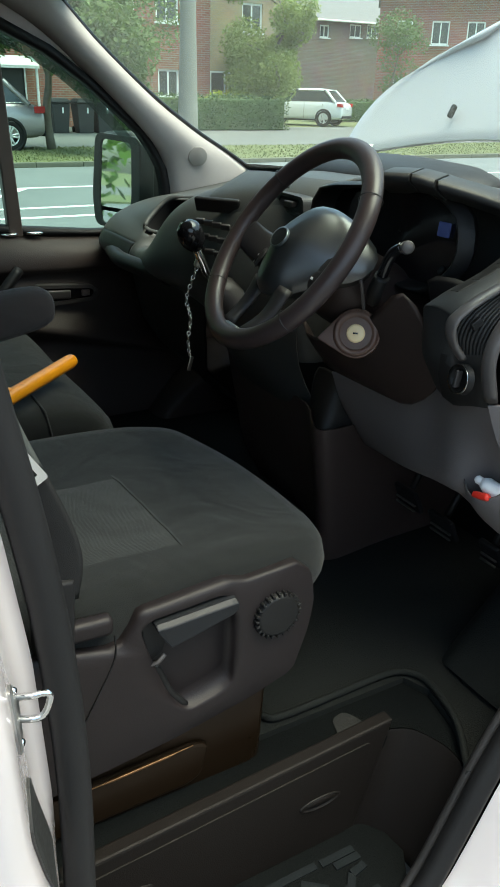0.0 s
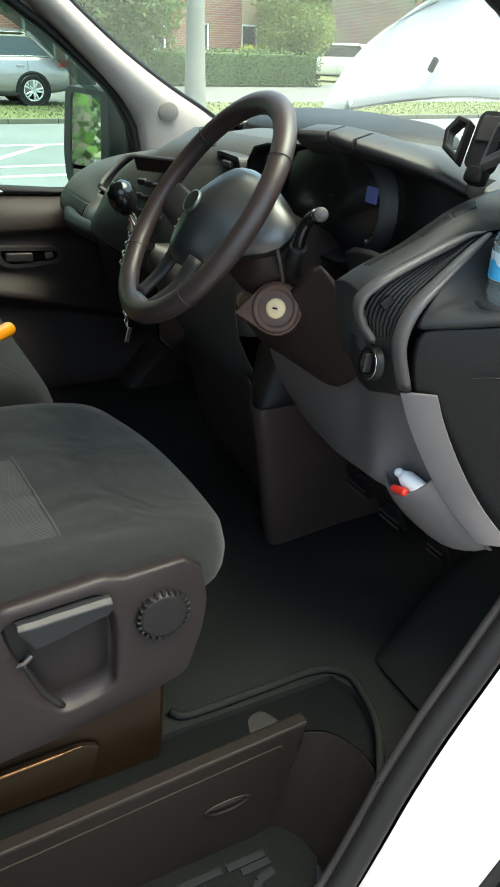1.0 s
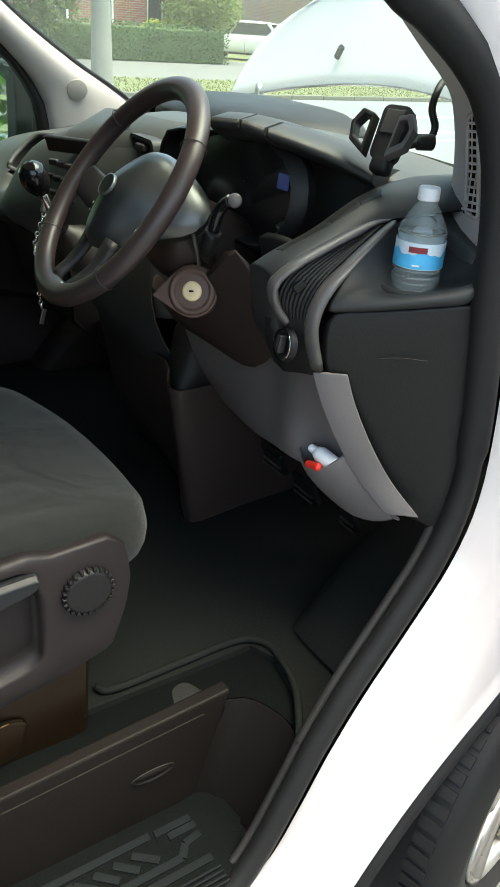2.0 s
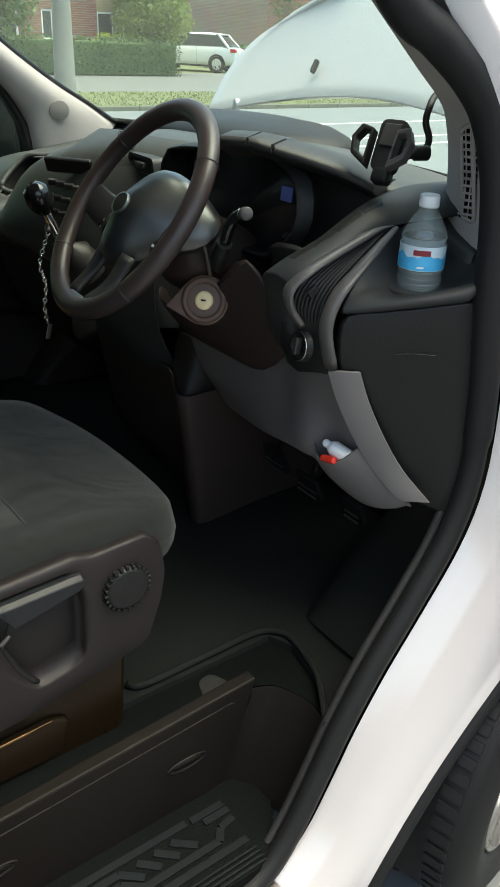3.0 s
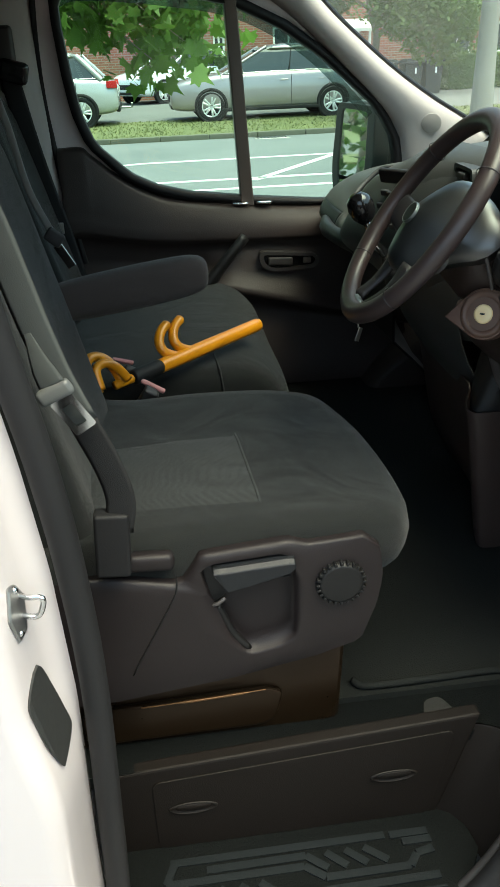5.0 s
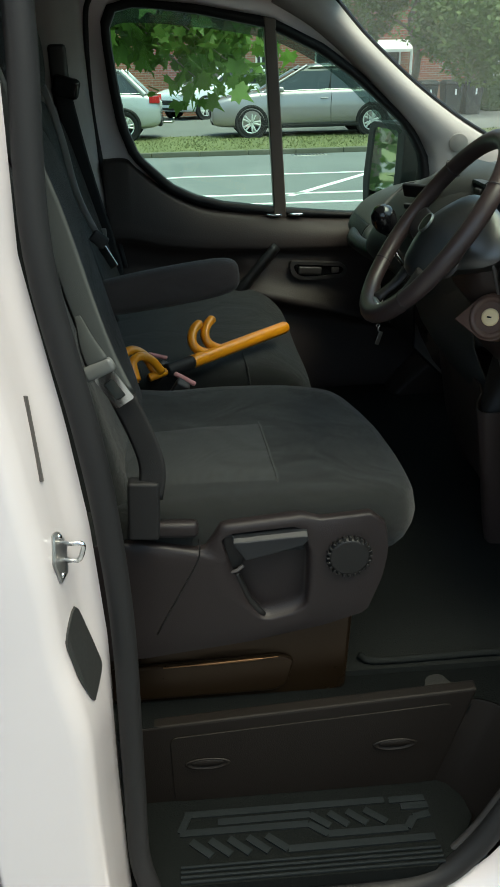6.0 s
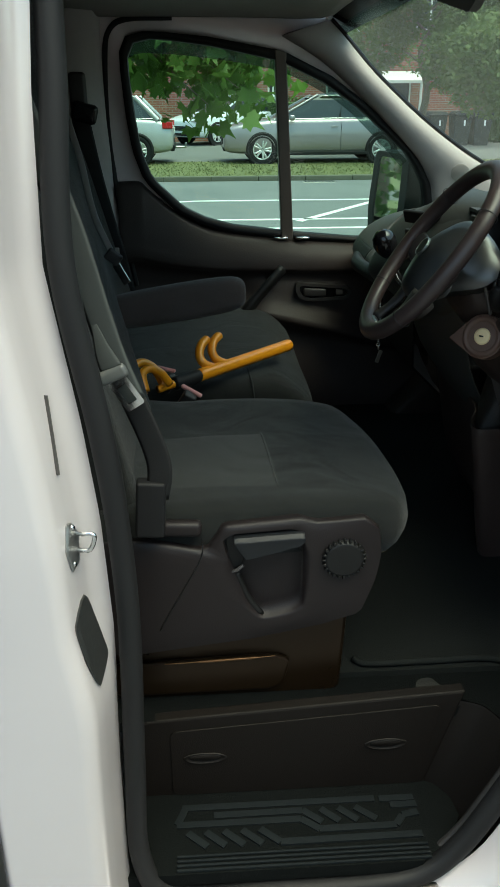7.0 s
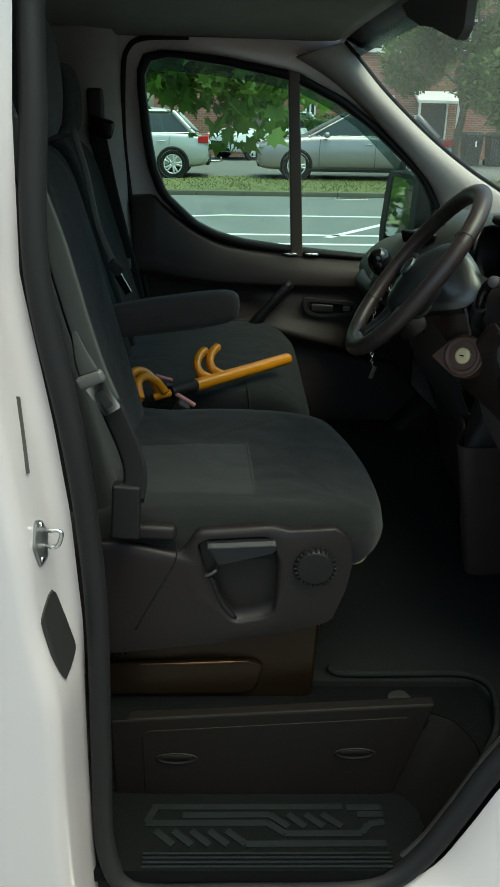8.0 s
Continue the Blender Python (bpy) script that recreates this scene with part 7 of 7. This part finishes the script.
for k in range(2600):
    q, rr = rm.uniform(0, 6.28), 2.5 * math.sqrt(rm.random())
    spots.append(Vector((-3.9 + rr * math.cos(q), 4.6 + rr * math.sin(q), rm.uniform(1.0 + 0.35 * rm.random(), 5.5))))
for k in range(2400):
    q, rr = rm.uniform(0, 6.28), math.sqrt(rm.random())
    spots.append(Vector((-2.2 + 2.6 * rr * math.cos(q), 4.9 + 1.9 * rr * math.sin(q), rm.uniform(3.2, 6.2))))
part("branch", join(*twigs), M_BARK, maple)
leaves("crown", spots, MAPLE, 0.115, M_LEAF, maple, 12, droop=0.9, label="broad lobed green leaves")

tree("roadside_tree", (-7.6, 5.9, 0), 6.0, 2.6, 0.9, 77, "leafy tree standing behind the van beside the road", trunk=0.16, per=260, leaf=0.17, mat=M_HEDGE)
tree("roadside_tree", (-10.5, 8.6, 0), 6.5, 2.8, 1.2, 78, "leafy tree standing behind the van beside the road", trunk=0.16, per=200, leaf=0.19, mat=M_HEDGE)
tree("street_tree", (4.8, 17.5, 0.06), 5.2, 2.3, 1.15, 21, "young street tree with a thin trunk on the verge", trunk=0.085, per=3600, leaf=0.12)
tree("garden_tree", (16.0, 26.4, 0.05), 5.8, 2.1, 1.3, 33, "loose green garden tree behind the hedge", per=2600, leaf=0.115, trunk=0.09, mat=M_BRIGHT)
tree("garden_tree", (8.3, 24.3, 0.05), 6.6, 2.6, 2.2, 37, "leafy tree before the brick house", per=700, leaf=0.12, trunk=0.12)
tree("garden_tree", (22.5, 27.5, 0.05), 4.4, 1.5, 1.3, 41, "small garden tree by the drive", per=700, leaf=0.11, trunk=0.07)


def hedge(base, lx, ly, lz, seed, label):
    t = thing("hedge", base, label, "hedge")
    x, y, z = base
    part("core", box((x, y, z + lz * 0.47), (lx * 0.97, ly * 0.82, lz * 0.92), bev=0.06), M_HEDGE, t)
    r = random.Random(seed)
    sp = []
    for k in range(int(900 * lx * lz / 2)):
        f = r.random()
        if f < 0.62:
            sp.append(Vector((x + r.uniform(-0.5, 0.5) * lx, y - ly * 0.5 + r.uniform(-0.05, 0.08), z + r.uniform(0.02, 1.0) * lz)))
        elif f < 0.88:
            sp.append(Vector((x + r.uniform(-0.5, 0.5) * lx, y + r.uniform(-0.5, 0.5) * ly, z + lz + r.uniform(-0.05, 0.05))))
        else:
            sp.append(Vector((x + r.choice((-0.5, 0.5)) * lx + r.uniform(-0.06, 0.06), y + r.uniform(-0.5, 0.5) * ly, z + r.uniform(0.0, 1.0) * lz)))
    leaves("foliage", sp, DIAMOND, 0.085, M_HEDGE, t, seed + 1)
    return t


hedge((12.5, 25.6, 0.05), 6.6, 1.2, 1.12, 51, "clipped green hedge before the brick house")
# added clump of yellow leaves: stands in for the hedge's sunlit top
lit_top = thing("lit_hedge_top", (14.6, 26.5, 0.05), "yellow leaves added as the sunlit top of the clipped hedge", "shrub")
part("stem", tube([(14.6, 26.5, 0.05), (14.6, 26.5, 0.9)], 0.05, 6), M_BARK, lit_top)
leaves("foliage", blob_spots([((13.6 + 0.55 * k, 26.5, 0.98 + 0.05 * (k % 2)), 0.42) for k in range(5)], 1500, 63), DIAMOND, 0.09, M_LIT_HEDGE, lit_top, 64)
hedge((2.2, 26.6, 0.05), 3.2, 0.9, 1.35, 57, "clipped hedge beside a brick wall")
hedge((27.0, 34.5, 0.0), 8.0, 1.0, 1.0, 59, "low hedge along the drive")

# ---------------------------------------------------------------- houses
def brick_material(name, a, b, mortar):
    mt = bpy.data.materials.new(name)
    mt.use_nodes = True
    nt = mt.node_tree
    p = nt.nodes["Principled BSDF"]
    tc = nt.nodes.new("ShaderNodeTexCoord")
    mp = nt.nodes.new("ShaderNodeMapping")
    mp.inputs["Rotation"].default_value = (radians(90), 0, 0)
    br = nt.nodes.new("ShaderNodeTexBrick")
    br.inputs["Color1"].default_value, br.inputs["Color2"].default_value, br.inputs["Mortar"].default_value = (*a, 1), (*b, 1), (*mortar, 1)
    br.inputs["Scale"].default_value, br.inputs["Brick Width"].default_value, br.inputs["Row Height"].default_value, br.inputs["Mortar Size"].default_value = 1.0, 0.225, 0.075, 0.010
    no = nt.nodes.new("ShaderNodeTexNoise")
    no.inputs["Scale"].default_value, no.inputs["Detail"].default_value = 0.8, 6
    mx = nt.nodes.new("ShaderNodeMix")
    mx.data_type, mx.blend_type = "RGBA", "MULTIPLY"
    mx.inputs[0].default_value = 0.5
    bp = nt.nodes.new("ShaderNodeBump")
    bp.inputs["Strength"].default_value, bp.inputs["Distance"].default_value = 0.4, 0.006
    nt.links.new(tc.outputs["Object"], mp.inputs["Vector"])
    nt.links.new(mp.outputs["Vector"], br.inputs["Vector"])
    nt.links.new(tc.outputs["Object"], no.inputs["Vector"])
    nt.links.new(br.outputs["Color"], mx.inputs[6])
    nt.links.new(no.outputs["Color"], mx.inputs[7])
    nt.links.new(mx.outputs[2], p.inputs["Base Color"])
    nt.links.new(br.outputs["Fac"], bp.inputs["Height"])
    nt.links.new(bp.outputs["Normal"], p.inputs["Normal"])
    p.inputs["Roughness"].default_value = 0.9
    return mt


M_BRICK = brick_material("red_brick", (0.40, 0.155, 0.105), (0.33, 0.12, 0.085), (0.36, 0.30, 0.26))
M_BUFF = brick_material("buff_brick", (0.56, 0.44, 0.26), (0.50, 0.38, 0.22), (0.46, 0.40, 0.30))
M_BROWN = brick_material("brown_brick", (0.25, 0.17, 0.15), (0.21, 0.14, 0.13), (0.27, 0.24, 0.22))
M_SLATE = material("roof_tiles", (0.16, 0.15, 0.155), rough=0.85, var=0.3, scale=3, grain=8, bump=0.4)
M_UPVC = material("white_window_frame", (0.78, 0.78, 0.76), rough=0.45, var=0.05, bump=0.0)
M_PANE = material("dark_window_pane", (0.05, 0.06, 0.065), rough=0.08, var=0.4, scale=1.0, bump=0.0, rvar=0.03, spec=0.8)
M_DOOR = material("dark_door_paint", (0.05, 0.055, 0.06), rough=0.4, bump=0.0)


def facade(x0, x1, z0, z1, y, holes, thick=0.22):
    xs = sorted({x0, x1, *(h[0] for h in holes), *(h[1] for h in holes)})
    zs = sorted({z0, z1, *(h[2] for h in holes), *(h[3] for h in holes)})
    bms = []
    for a, b in zip(xs, xs[1:]):
        for c, e in zip(zs, zs[1:]):
            mx, mz = (a + b) / 2, (c + e) / 2
            if not any(h[0] < mx < h[1] and h[2] < mz < h[3] for h in holes):
                bms.append(box(((a + b) / 2, y + thick / 2, (c + e) / 2), (b - a, thick, e - c), bev=0))
    bm = join(*bms)
    bmesh.ops.remove_doubles(bm, verts=bm.verts, dist=1e-4)
    return bm


def house(base, x0, x1, y, h, holes, mat, label, depth=7.0, roof=2.6, doors=()):
    t = thing("house", base, label, "house")
    part("front_wall", facade(x0, x1, 0, h, y, list(holes) + list(doors)), mat, t, smooth=False)
    part("side_wall", box((x0 + 0.11, y + depth / 2 + 0.11, h / 2), (0.22, depth - 0.23, h), bev=0), mat, t, smooth=False)
    part("side_wall", box((x1 - 0.11, y + depth / 2 + 0.11, h / 2), (0.22, depth - 0.23, h), bev=0), mat, t, smooth=False)
    part("back_wall", box(((x0 + x1) / 2, y + depth + 0.11, h / 2), (x1 - x0, 0.22, h), bev=0), mat, t, smooth=False)
    part("roof", loft([[Vector((x, y - 0.35, h - 0.05)), Vector((x, y + depth / 2, h + roof)), Vector((x, y + depth + 0.4, h - 0.05)), Vector((x, y + depth + 0.4, h - 0.17)), Vector((x, y + depth / 2, h + roof - 0.14)), Vector((x, y - 0.35, h - 0.17))] for x in (x0 - 0.2, x1 + 0.2)]), M_SLATE, t, smooth=False)
    part("gutter", tube([(x0 - 0.2, y - 0.38, h - 0.10), (x1 + 0.2, y - 0.38, h - 0.10)], 0.06, 8), M_UPVC, t, "white gutter")
    for a, b, c, e in holes:
        w = part("window", frame_prism([(a, c), (b, c), (b, e), (a, e)], [(a + 0.07, c + 0.07), (b - 0.07, c + 0.07), (b - 0.07, e - 0.07), (a + 0.07, e - 0.07)], "y", y + 0.05, y + 0.13), M_UPVC, t, "white framed window", smooth=False)
        part("pane", box(((a + b) / 2, y + 0.10, (c + e) / 2), (b - a - 0.10, 0.015, e - c - 0.10), bev=0), M_PANE, w, smooth=False)
        part("mullion", box(((a + b) / 2, y + 0.085, (c + e) / 2), (0.06, 0.05, e - c - 0.13), bev=0), M_UPVC, w, smooth=False)
        part("sill", box(((a + b) / 2, y - 0.03, c - 0.035), (b - a + 0.12, 0.16, 0.06), bev=0), M_UPVC, w, smooth=False)
    for a, b, c, e in doors:
        dr = part("door", box(((a + b) / 2, y + 0.10, (c + e) / 2), (b - a, 0.05, e - c), bev=0), M_DOOR, t, "dark front door", smooth=False)
        part("door_frame", frame_prism([(a - 0.06, c), (b + 0.06, c), (b + 0.06, e + 0.06), (a - 0.06, e + 0.06)], [(a, c + 0.001), (b, c + 0.001), (b, e), (a, e)], "y", y - 0.004, y + 0.08), M_UPVC, dr, smooth=False)
    return t


# unseen wall, added to cut off low sky and bounce warm light
structure("bounce_wall", box((-2, -7.6, 1.05), (44, 0.3, 2.2), bev=0), M_BRICK, "plain red brick wall added out of view to shape the light", "wall", smooth=False)
house((5.5, 28.2, 0), -3.2, 14.2, 28.2, 5.6, [(10.2, 11.2, 1.05, 2.0), (12.05, 12.9, 1.05, 2.0), (10.2, 11.2, 3.55, 4.6), (12.0, 12.9, 3.55, 4.6), (4.15, 5.25, 1.1, 2.1), (4.15, 5.25, 3.5, 4.5), (2.1, 2.5, 1.25, 1.9), (0.2, 1.2, 3.5, 4.5), (7.2, 8.2, 3.5, 4.5)], M_BRICK, "red brick house with white windows", doors=[(6.2, 7.1, 0.05, 2.1)])
house((16.0, 28.5, 0), 14.26, 17.6, 28.5, 5.4, [(15.1, 15.75, 1.2, 2.0), (15.7, 16.6, 3.4, 4.4)], M_BUFF, "buff brick house end with a dark door", doors=[(14.4, 14.95, 0.05, 1.95)])
house((33.0, 45.0, 0), 26.0, 39.0, 45.0, 5.5, [(30.3, 31.0, 4.45, 5.15), (32.6, 33.5, 4.55, 5.3), (33.95, 34.8, 4.6, 5.35)], M_BROWN, "brown brick house far behind the drive", depth=9)
big = house((28.0, 36.0, 0), 28.0, 40.0, 36.0, 6.2, [(28.95, 29.75, 3.75, 4.85), (30.75, 31.65, 3.75, 4.85), (32.55, 33.45, 3.75, 4.85), (28.95, 29.75, 1.2, 2.15), (30.75, 31.65, 1.2, 2.15)], M_BRICK, "large red brick house with white windows")
big.rotation_euler = (0, 0, radians(-38))
porch = thing("porch", (6.6, 27.6, 0), "white pitched door canopy on a brick house", "porch")
part("canopy", loft([[Vector((x, 27.3, 1.95)), Vector((x, 28.15, 2.25)), Vector((x, 28.15, 2.15)), Vector((x, 27.3, 1.86))] for x in (5.9, 7.4)]), M_UPVC, porch, smooth=False)
for x in (5.98, 7.32):
    part("post", box((x, 27.4, 0.96), (0.08, 0.08, 1.82), bev=0.01), M_UPVC, porch)

# lamp post close to the van
post = thing("lamp_post", (1.77, 3.7, 0), "grey concrete lamp post beside the road", "lamp post")
part("column", tube([(1.77, 3.7, 0.0), (1.77, 3.7, 0.9), (1.77, 3.7, 1.25), (1.775, 3.7, 1.8), (1.78, 3.7, 5.5)], [0.085, 0.08, 0.066, 0.052, 0.042], 16), M_KERB, post)
part("lantern_arm", tube([(1.78, 3.7, 5.45), (1.78, 4.0, 5.7), (1.78, 4.7, 5.8)], 0.03, 8), M_STEEL, post)
part("lantern", box((1.78, 4.85, 5.79), (0.14, 0.45, 0.09), bev=0.03), M_FRAME, post)

# wheeled bins by the hedge
M_BIN = material("bin_plastic", (0.028, 0.030, 0.032), rough=0.55, grain=200, bump=0.2)
for k, x in enumerate((6.95, 7.72, 8.35)):
    b = thing("wheeled_bin", (x, 24.0, 0.055), "dark plastic wheeled bin standing on the tarmac", "bin", "bins")
    part("tub", loft([[Vector((x + sx * w, 24.0 + sy * dpt, z)) for sx, sy in ((-1, -1), (1, -1), (1, 1), (-1, 1))] for z, w, dpt in ((0.055, 0.22, 0.26), (0.9, 0.28, 0.33))]), M_BIN, b, smooth=False, bevel=0.02)
    part("lid", loft([[Vector((x + sx * w, 23.98 + sy * dpt, z)) for sx, sy in ((-1, -1), (1, -1), (1, 1), (-1, 1))] for z, w, dpt in ((0.905, 0.30, 0.37), (0.95, 0.30, 0.37), (1.03, 0.22, 0.27))]), M_BIN, b, smooth=False, bevel=0.02)
    for s in (-1, 1):
        part("wheel", lathe([(0.0, -0.02), (0.09, -0.02), (0.09, 0.02), (0.0, 0.02)], 18, Matrix.Translation((x + s * 0.24, 24.28, 0.145)) @ Matrix.Rotation(radians(90), 4, "Y")), M_RUBBER, b)
    part("plain_mark", box((x + 0.05, 23.685 - 0.012, 0.70), (0.05, 0.006, 0.16), bev=0), M_CAP, b, "white plain mark")

# ---------------------------------------------------------------- parked cars
M_SILVER = material("silver_paint", (0.335, 0.302, 0.320), rough=0.28, metal=0.5, var=0.04, bump=0.0, coat=0.8, rvar=0.01)
M_PALE = material("pale_silver_paint", (0.45, 0.46, 0.47), rough=0.25, metal=0.3, var=0.04, bump=0.0, coat=0.8, rvar=0.01)
M_CARWHITE = material("car_white_paint", (0.70, 0.73, 0.77), rough=0.22, var=0.03, bump=0.0, coat=0.6)
M_CARGLASS = material("car_glass", (0.045, 0.054, 0.058), rough=0.08, var=0.3, scale=1.0, bump=0.0, rvar=0.02, spec=0.6)
M_CARRIM = material("car_alloy", (0.62, 0.62, 0.63), rough=0.35, metal=0.35, var=0.06, bump=0.0)
M_LAMP = material("headlamp", (0.55, 0.56, 0.57), rough=0.08, metal=0.5, var=0.2, scale=12, bump=0.0)
M_TAIL = material("tail_lamp", (0.45, 0.02, 0.02), rough=0.12, var=0.2, scale=12, bump=0.0)


def car(name, m, paint, label, length=4.55, estate=True, tow=False):
    """A parked car along x with its nose at 0, wheels on z = 0, then set by the pose m."""
    t = thing(name, (0, 0, 0), label, "car")
    k = length / 4.55
    hw = 0.90
    body = []
    for x, zb, zt, w in ((-0.04, 0.34, 0.66, 0.68), (0.0, 0.26, 0.76, 0.78), (0.18, 0.21, 0.83, 0.86), (0.6, 0.20, 0.91, 0.90), (1.05, 0.20, 0.965, 0.90), (1.35, 0.20, 0.99, 0.90), (2.3, 0.20, 1.00, 0.90), (3.4, 0.20, 1.02, 0.90), (3.95, 0.22, 1.01, 0.88), (4.28, 0.25, 0.95, 0.85), (4.42, 0.30, 0.88, 0.81), (4.45, 0.38, 0.70, 0.77)):
        zm = zb + (zt - zb) * 0.5
        body.append([Vector((x * k, s * w * f, z)) for s, f, z in ((-1, 0.90, zb), (-1, 0.985, zb + 0.06), (-1, 1.0, zm), (-1, 0.985, zm + 0.14), (-1, 0.93, zt - 0.02), (-1, 0.86, zt), (1, 0.86, zt), (1, 0.93, zt - 0.02), (1, 0.985, zm + 0.14), (1, 1.0, zm), (1, 0.985, zb + 0.06), (1, 0.90, zb))])
    part("body", loft(body), paint, t, sub=1)
    end = 4.0 if estate else 3.9
    green = [[Vector((x * k, s * w, z)) for x, s in ((a, -1), (a + (b - a) * 0.3, -1.02), (a + (b - a) * 0.7, -1.02), (b, -1), (b, 1), (a + (b - a) * 0.7, 1.02), (a + (b - a) * 0.3, 1.02), (a, 1))] for z, a, b, w in ((0.94, 1.12, end + 0.16, 0.80), (1.13, 1.50, end - 0.04, 0.755), (1.35, 1.92, end - 0.28, 0.685), (1.46, 2.18, end - 0.46, 0.635))]
    part("glasshouse", loft(green), M_CARGLASS, t, "dark car windows", smooth=False, bevel=0.02)
    roof = [[Vector((x * k, sy * w, z)) for x, sy in ((a, -0.90), (a + 0.25, -1.0), (b - 0.25, -1.0), (b, -0.92), (b + 0.03, 0.0), (b, 0.92), (b - 0.25, 1.0), (a + 0.25, 1.0), (a, 0.90), (a - 0.04, 0.0))] for z, a, b, w in ((1.395, 1.98, end - 0.30, 0.690), (1.455, 2.14, end - 0.42, 0.660), (1.495, 2.36, end - 0.62, 0.58), (1.515, 2.60, end - 0.90, 0.44))]
    part("roof", loft(roof), paint, t)
    for s in (-1, 1):
        for pa, pb, r in (((1.16, 0.80, 0.95), (2.14, 0.645, 1.46), 0.032), ((2.62, 0.805, 0.95), (2.70, 0.640, 1.46), 0.028), ((end + 0.10, 0.79, 0.95), (end - 0.40, 0.655, 1.43), 0.065)):
            part("pillar", tube([(pa[0] * k, s * pa[1], pa[2]), (pb[0] * k, s * pb[1], pb[2])], r, 6), paint if r > 0.03 else M_RUBBER, t)
        part("window_trim", tube(smooth_line([(1.12 * k, s * 0.812, 0.955), (2.4 * k, s * 0.83, 0.972), (end * k, s * 0.81, 0.985)], 4), 0.010, 6), M_CHROME, t)
        part("headlamp", loft([[Vector((x * k, s * y, z)) for y, z in ((0.50, 0.66), (0.80, 0.70), (0.80, 0.76), (0.52, 0.72))] for x in (-0.01, 0.26)]), M_LAMP, t, smooth=False, bevel=0.01)
        part("tail_lamp", loft([[Vector((x * k, s * y, z)) for y, z in ((0.60, 0.76), (0.86, 0.78), (0.86, 0.92), (0.62, 0.90))] for x in (4.20, 4.435)]), M_TAIL, t, "red tail lamp", smooth=False, bevel=0.01)
        part("door_mirror", box((1.52 * k, s * 0.98, 0.99), (0.13, 0.16, 0.12), bev=0.04), paint, t)
        part("sill", box((2.2 * k, s * 0.885, 0.235), (2.2 * k, 0.05, 0.07), bev=0.015), M_RUBBER, t)
        for x in (2.72, 3.58):
            hd = part("door_handle", box((x * k - 0.22, s * 0.903, 0.80), (0.17, 0.025, 0.028), bev=0.01), paint, t)
        for x in (1.38, 2.66, 3.52):
            part("door_gap", tube([(x * k, s * 0.898, 0.30), (x * k - 0.01, s * 0.905, 0.60), (x * k + 0.01, s * 0.872, 0.90)], 0.005, 5), M_RUBBER, t)
        for x in (0.86, 3.60):
            part("arch", lathe([(0.30, -0.045), (0.372, -0.045), (0.372, 0.015), (0.30, 0.015), (0.30, -0.045)], 32, Matrix.Translation((x * k, s * 0.885, 0.325)) @ Matrix.Rotation(radians(90), 4, "X")), M_RUBBER, t)
            road_wheel_simple(t, (x * k, s * 0.80, 0.315), s)
    part("grille", box((-0.025, 0, 0.50), (0.05, 1.05, 0.14), bev=0.02), M_RUBBER, t)
    part("front_skirt", box((0.02, 0, 0.33), (0.10, 1.35, 0.10), bev=0.03), M_RUBBER, t)
    part("rear_skirt", box((4.41 * k, 0, 0.36), (0.10, 1.45, 0.14), bev=0.03), M_RUBBER, t)
    part("number_plate", box((4.455 * k, 0, 0.72), (0.012, 0.52, 0.11), bev=0), M_LINE, t, "plain number plate")
    if tow:
        part("tow_bar", tube(smooth_line([(4.30, 0.0, 0.34), (4.54, 0.0, 0.34), (4.58, 0, 0.38), (4.58, 0, 0.44)], 4), 0.024, 8), M_STEEL, t, "tow ball")
    t.matrix_world = m
    return t


def road_wheel_simple(parent, c, side, r=0.315, w=0.20):
    m = Matrix.Translation(c) @ Euler((radians(-90 * side), 0, 0)).to_matrix().to_4x4()
    prof = [(r * 0.66, -w * 0.4), (r * 0.90, -w * 0.5), (r, -w * 0.36), (r, w * 0.36), (r * 0.90, w * 0.5), (r * 0.66, w * 0.42), (r * 0.62, w * 0.2), (r * 0.62, -w * 0.3), (r * 0.66, -w * 0.4)]
    wh = part("wheel", lathe(prof, 32, m), M_RUBBER, parent, "alloy wheel with black tyre")
    part("rim", lathe([(r * 0.60, w * 0.36), (r * 0.68, w * 0.42), (r * 0.68, w * 0.46), (r * 0.60, w * 0.42), (r * 0.60, w * 0.36)], 32, m), M_CARRIM, wh)
    part("hub", lathe([(0.0, w * 0.40), (r * 0.18, w * 0.38), (r * 0.2, w * 0.2)], 20, m), M_CARRIM, wh)
    part("backing", lathe([(0.0, w * 0.05), (r * 0.62, w * 0.05)], 24, m), M_RUBBER, wh)
    for k in range(10):
        q = 2 * math.pi * (k // 2) / 5 + (0.2 if k % 2 else -0.2)
        part("spoke", tube([m @ Vector((r * 0.12 * math.cos(q), r * 0.12 * math.sin(q), w * 0.36)), m @ Vector((r * 0.64 * math.cos(q), r * 0.64 * math.sin(q), w * 0.40))], [r * 0.085, r * 0.07], 6), M_CARRIM, wh)
    return wh


PLACE_CARS = [
    ("silver_estate_car", pose(0.22, 18.15, 0.055), M_SILVER, "silver estate car parked beyond the verge", 4.55, True, False),
    ("pale_hatchback_car", pose(-5.25, 18.2, 0.055), M_PALE, "pale silver car with a tow ball parked beyond the verge", 4.42, True, True),
    ("white_car", pose(-0.9, 25.2, 0.055, 0, 0, 35), M_CARWHITE, "white car parked near the houses", 4.2, False, False),
    ("white_estate_car", pose(18.95, 32.8, 0.0, 0, 0, -52), M_CARWHITE, "white estate car parked on the drive", 4.4, True, False),
]
for nm, m, paint, lab, ln, est, tow in PLACE_CARS:
    car(nm, m, paint, lab, ln, est, tow)
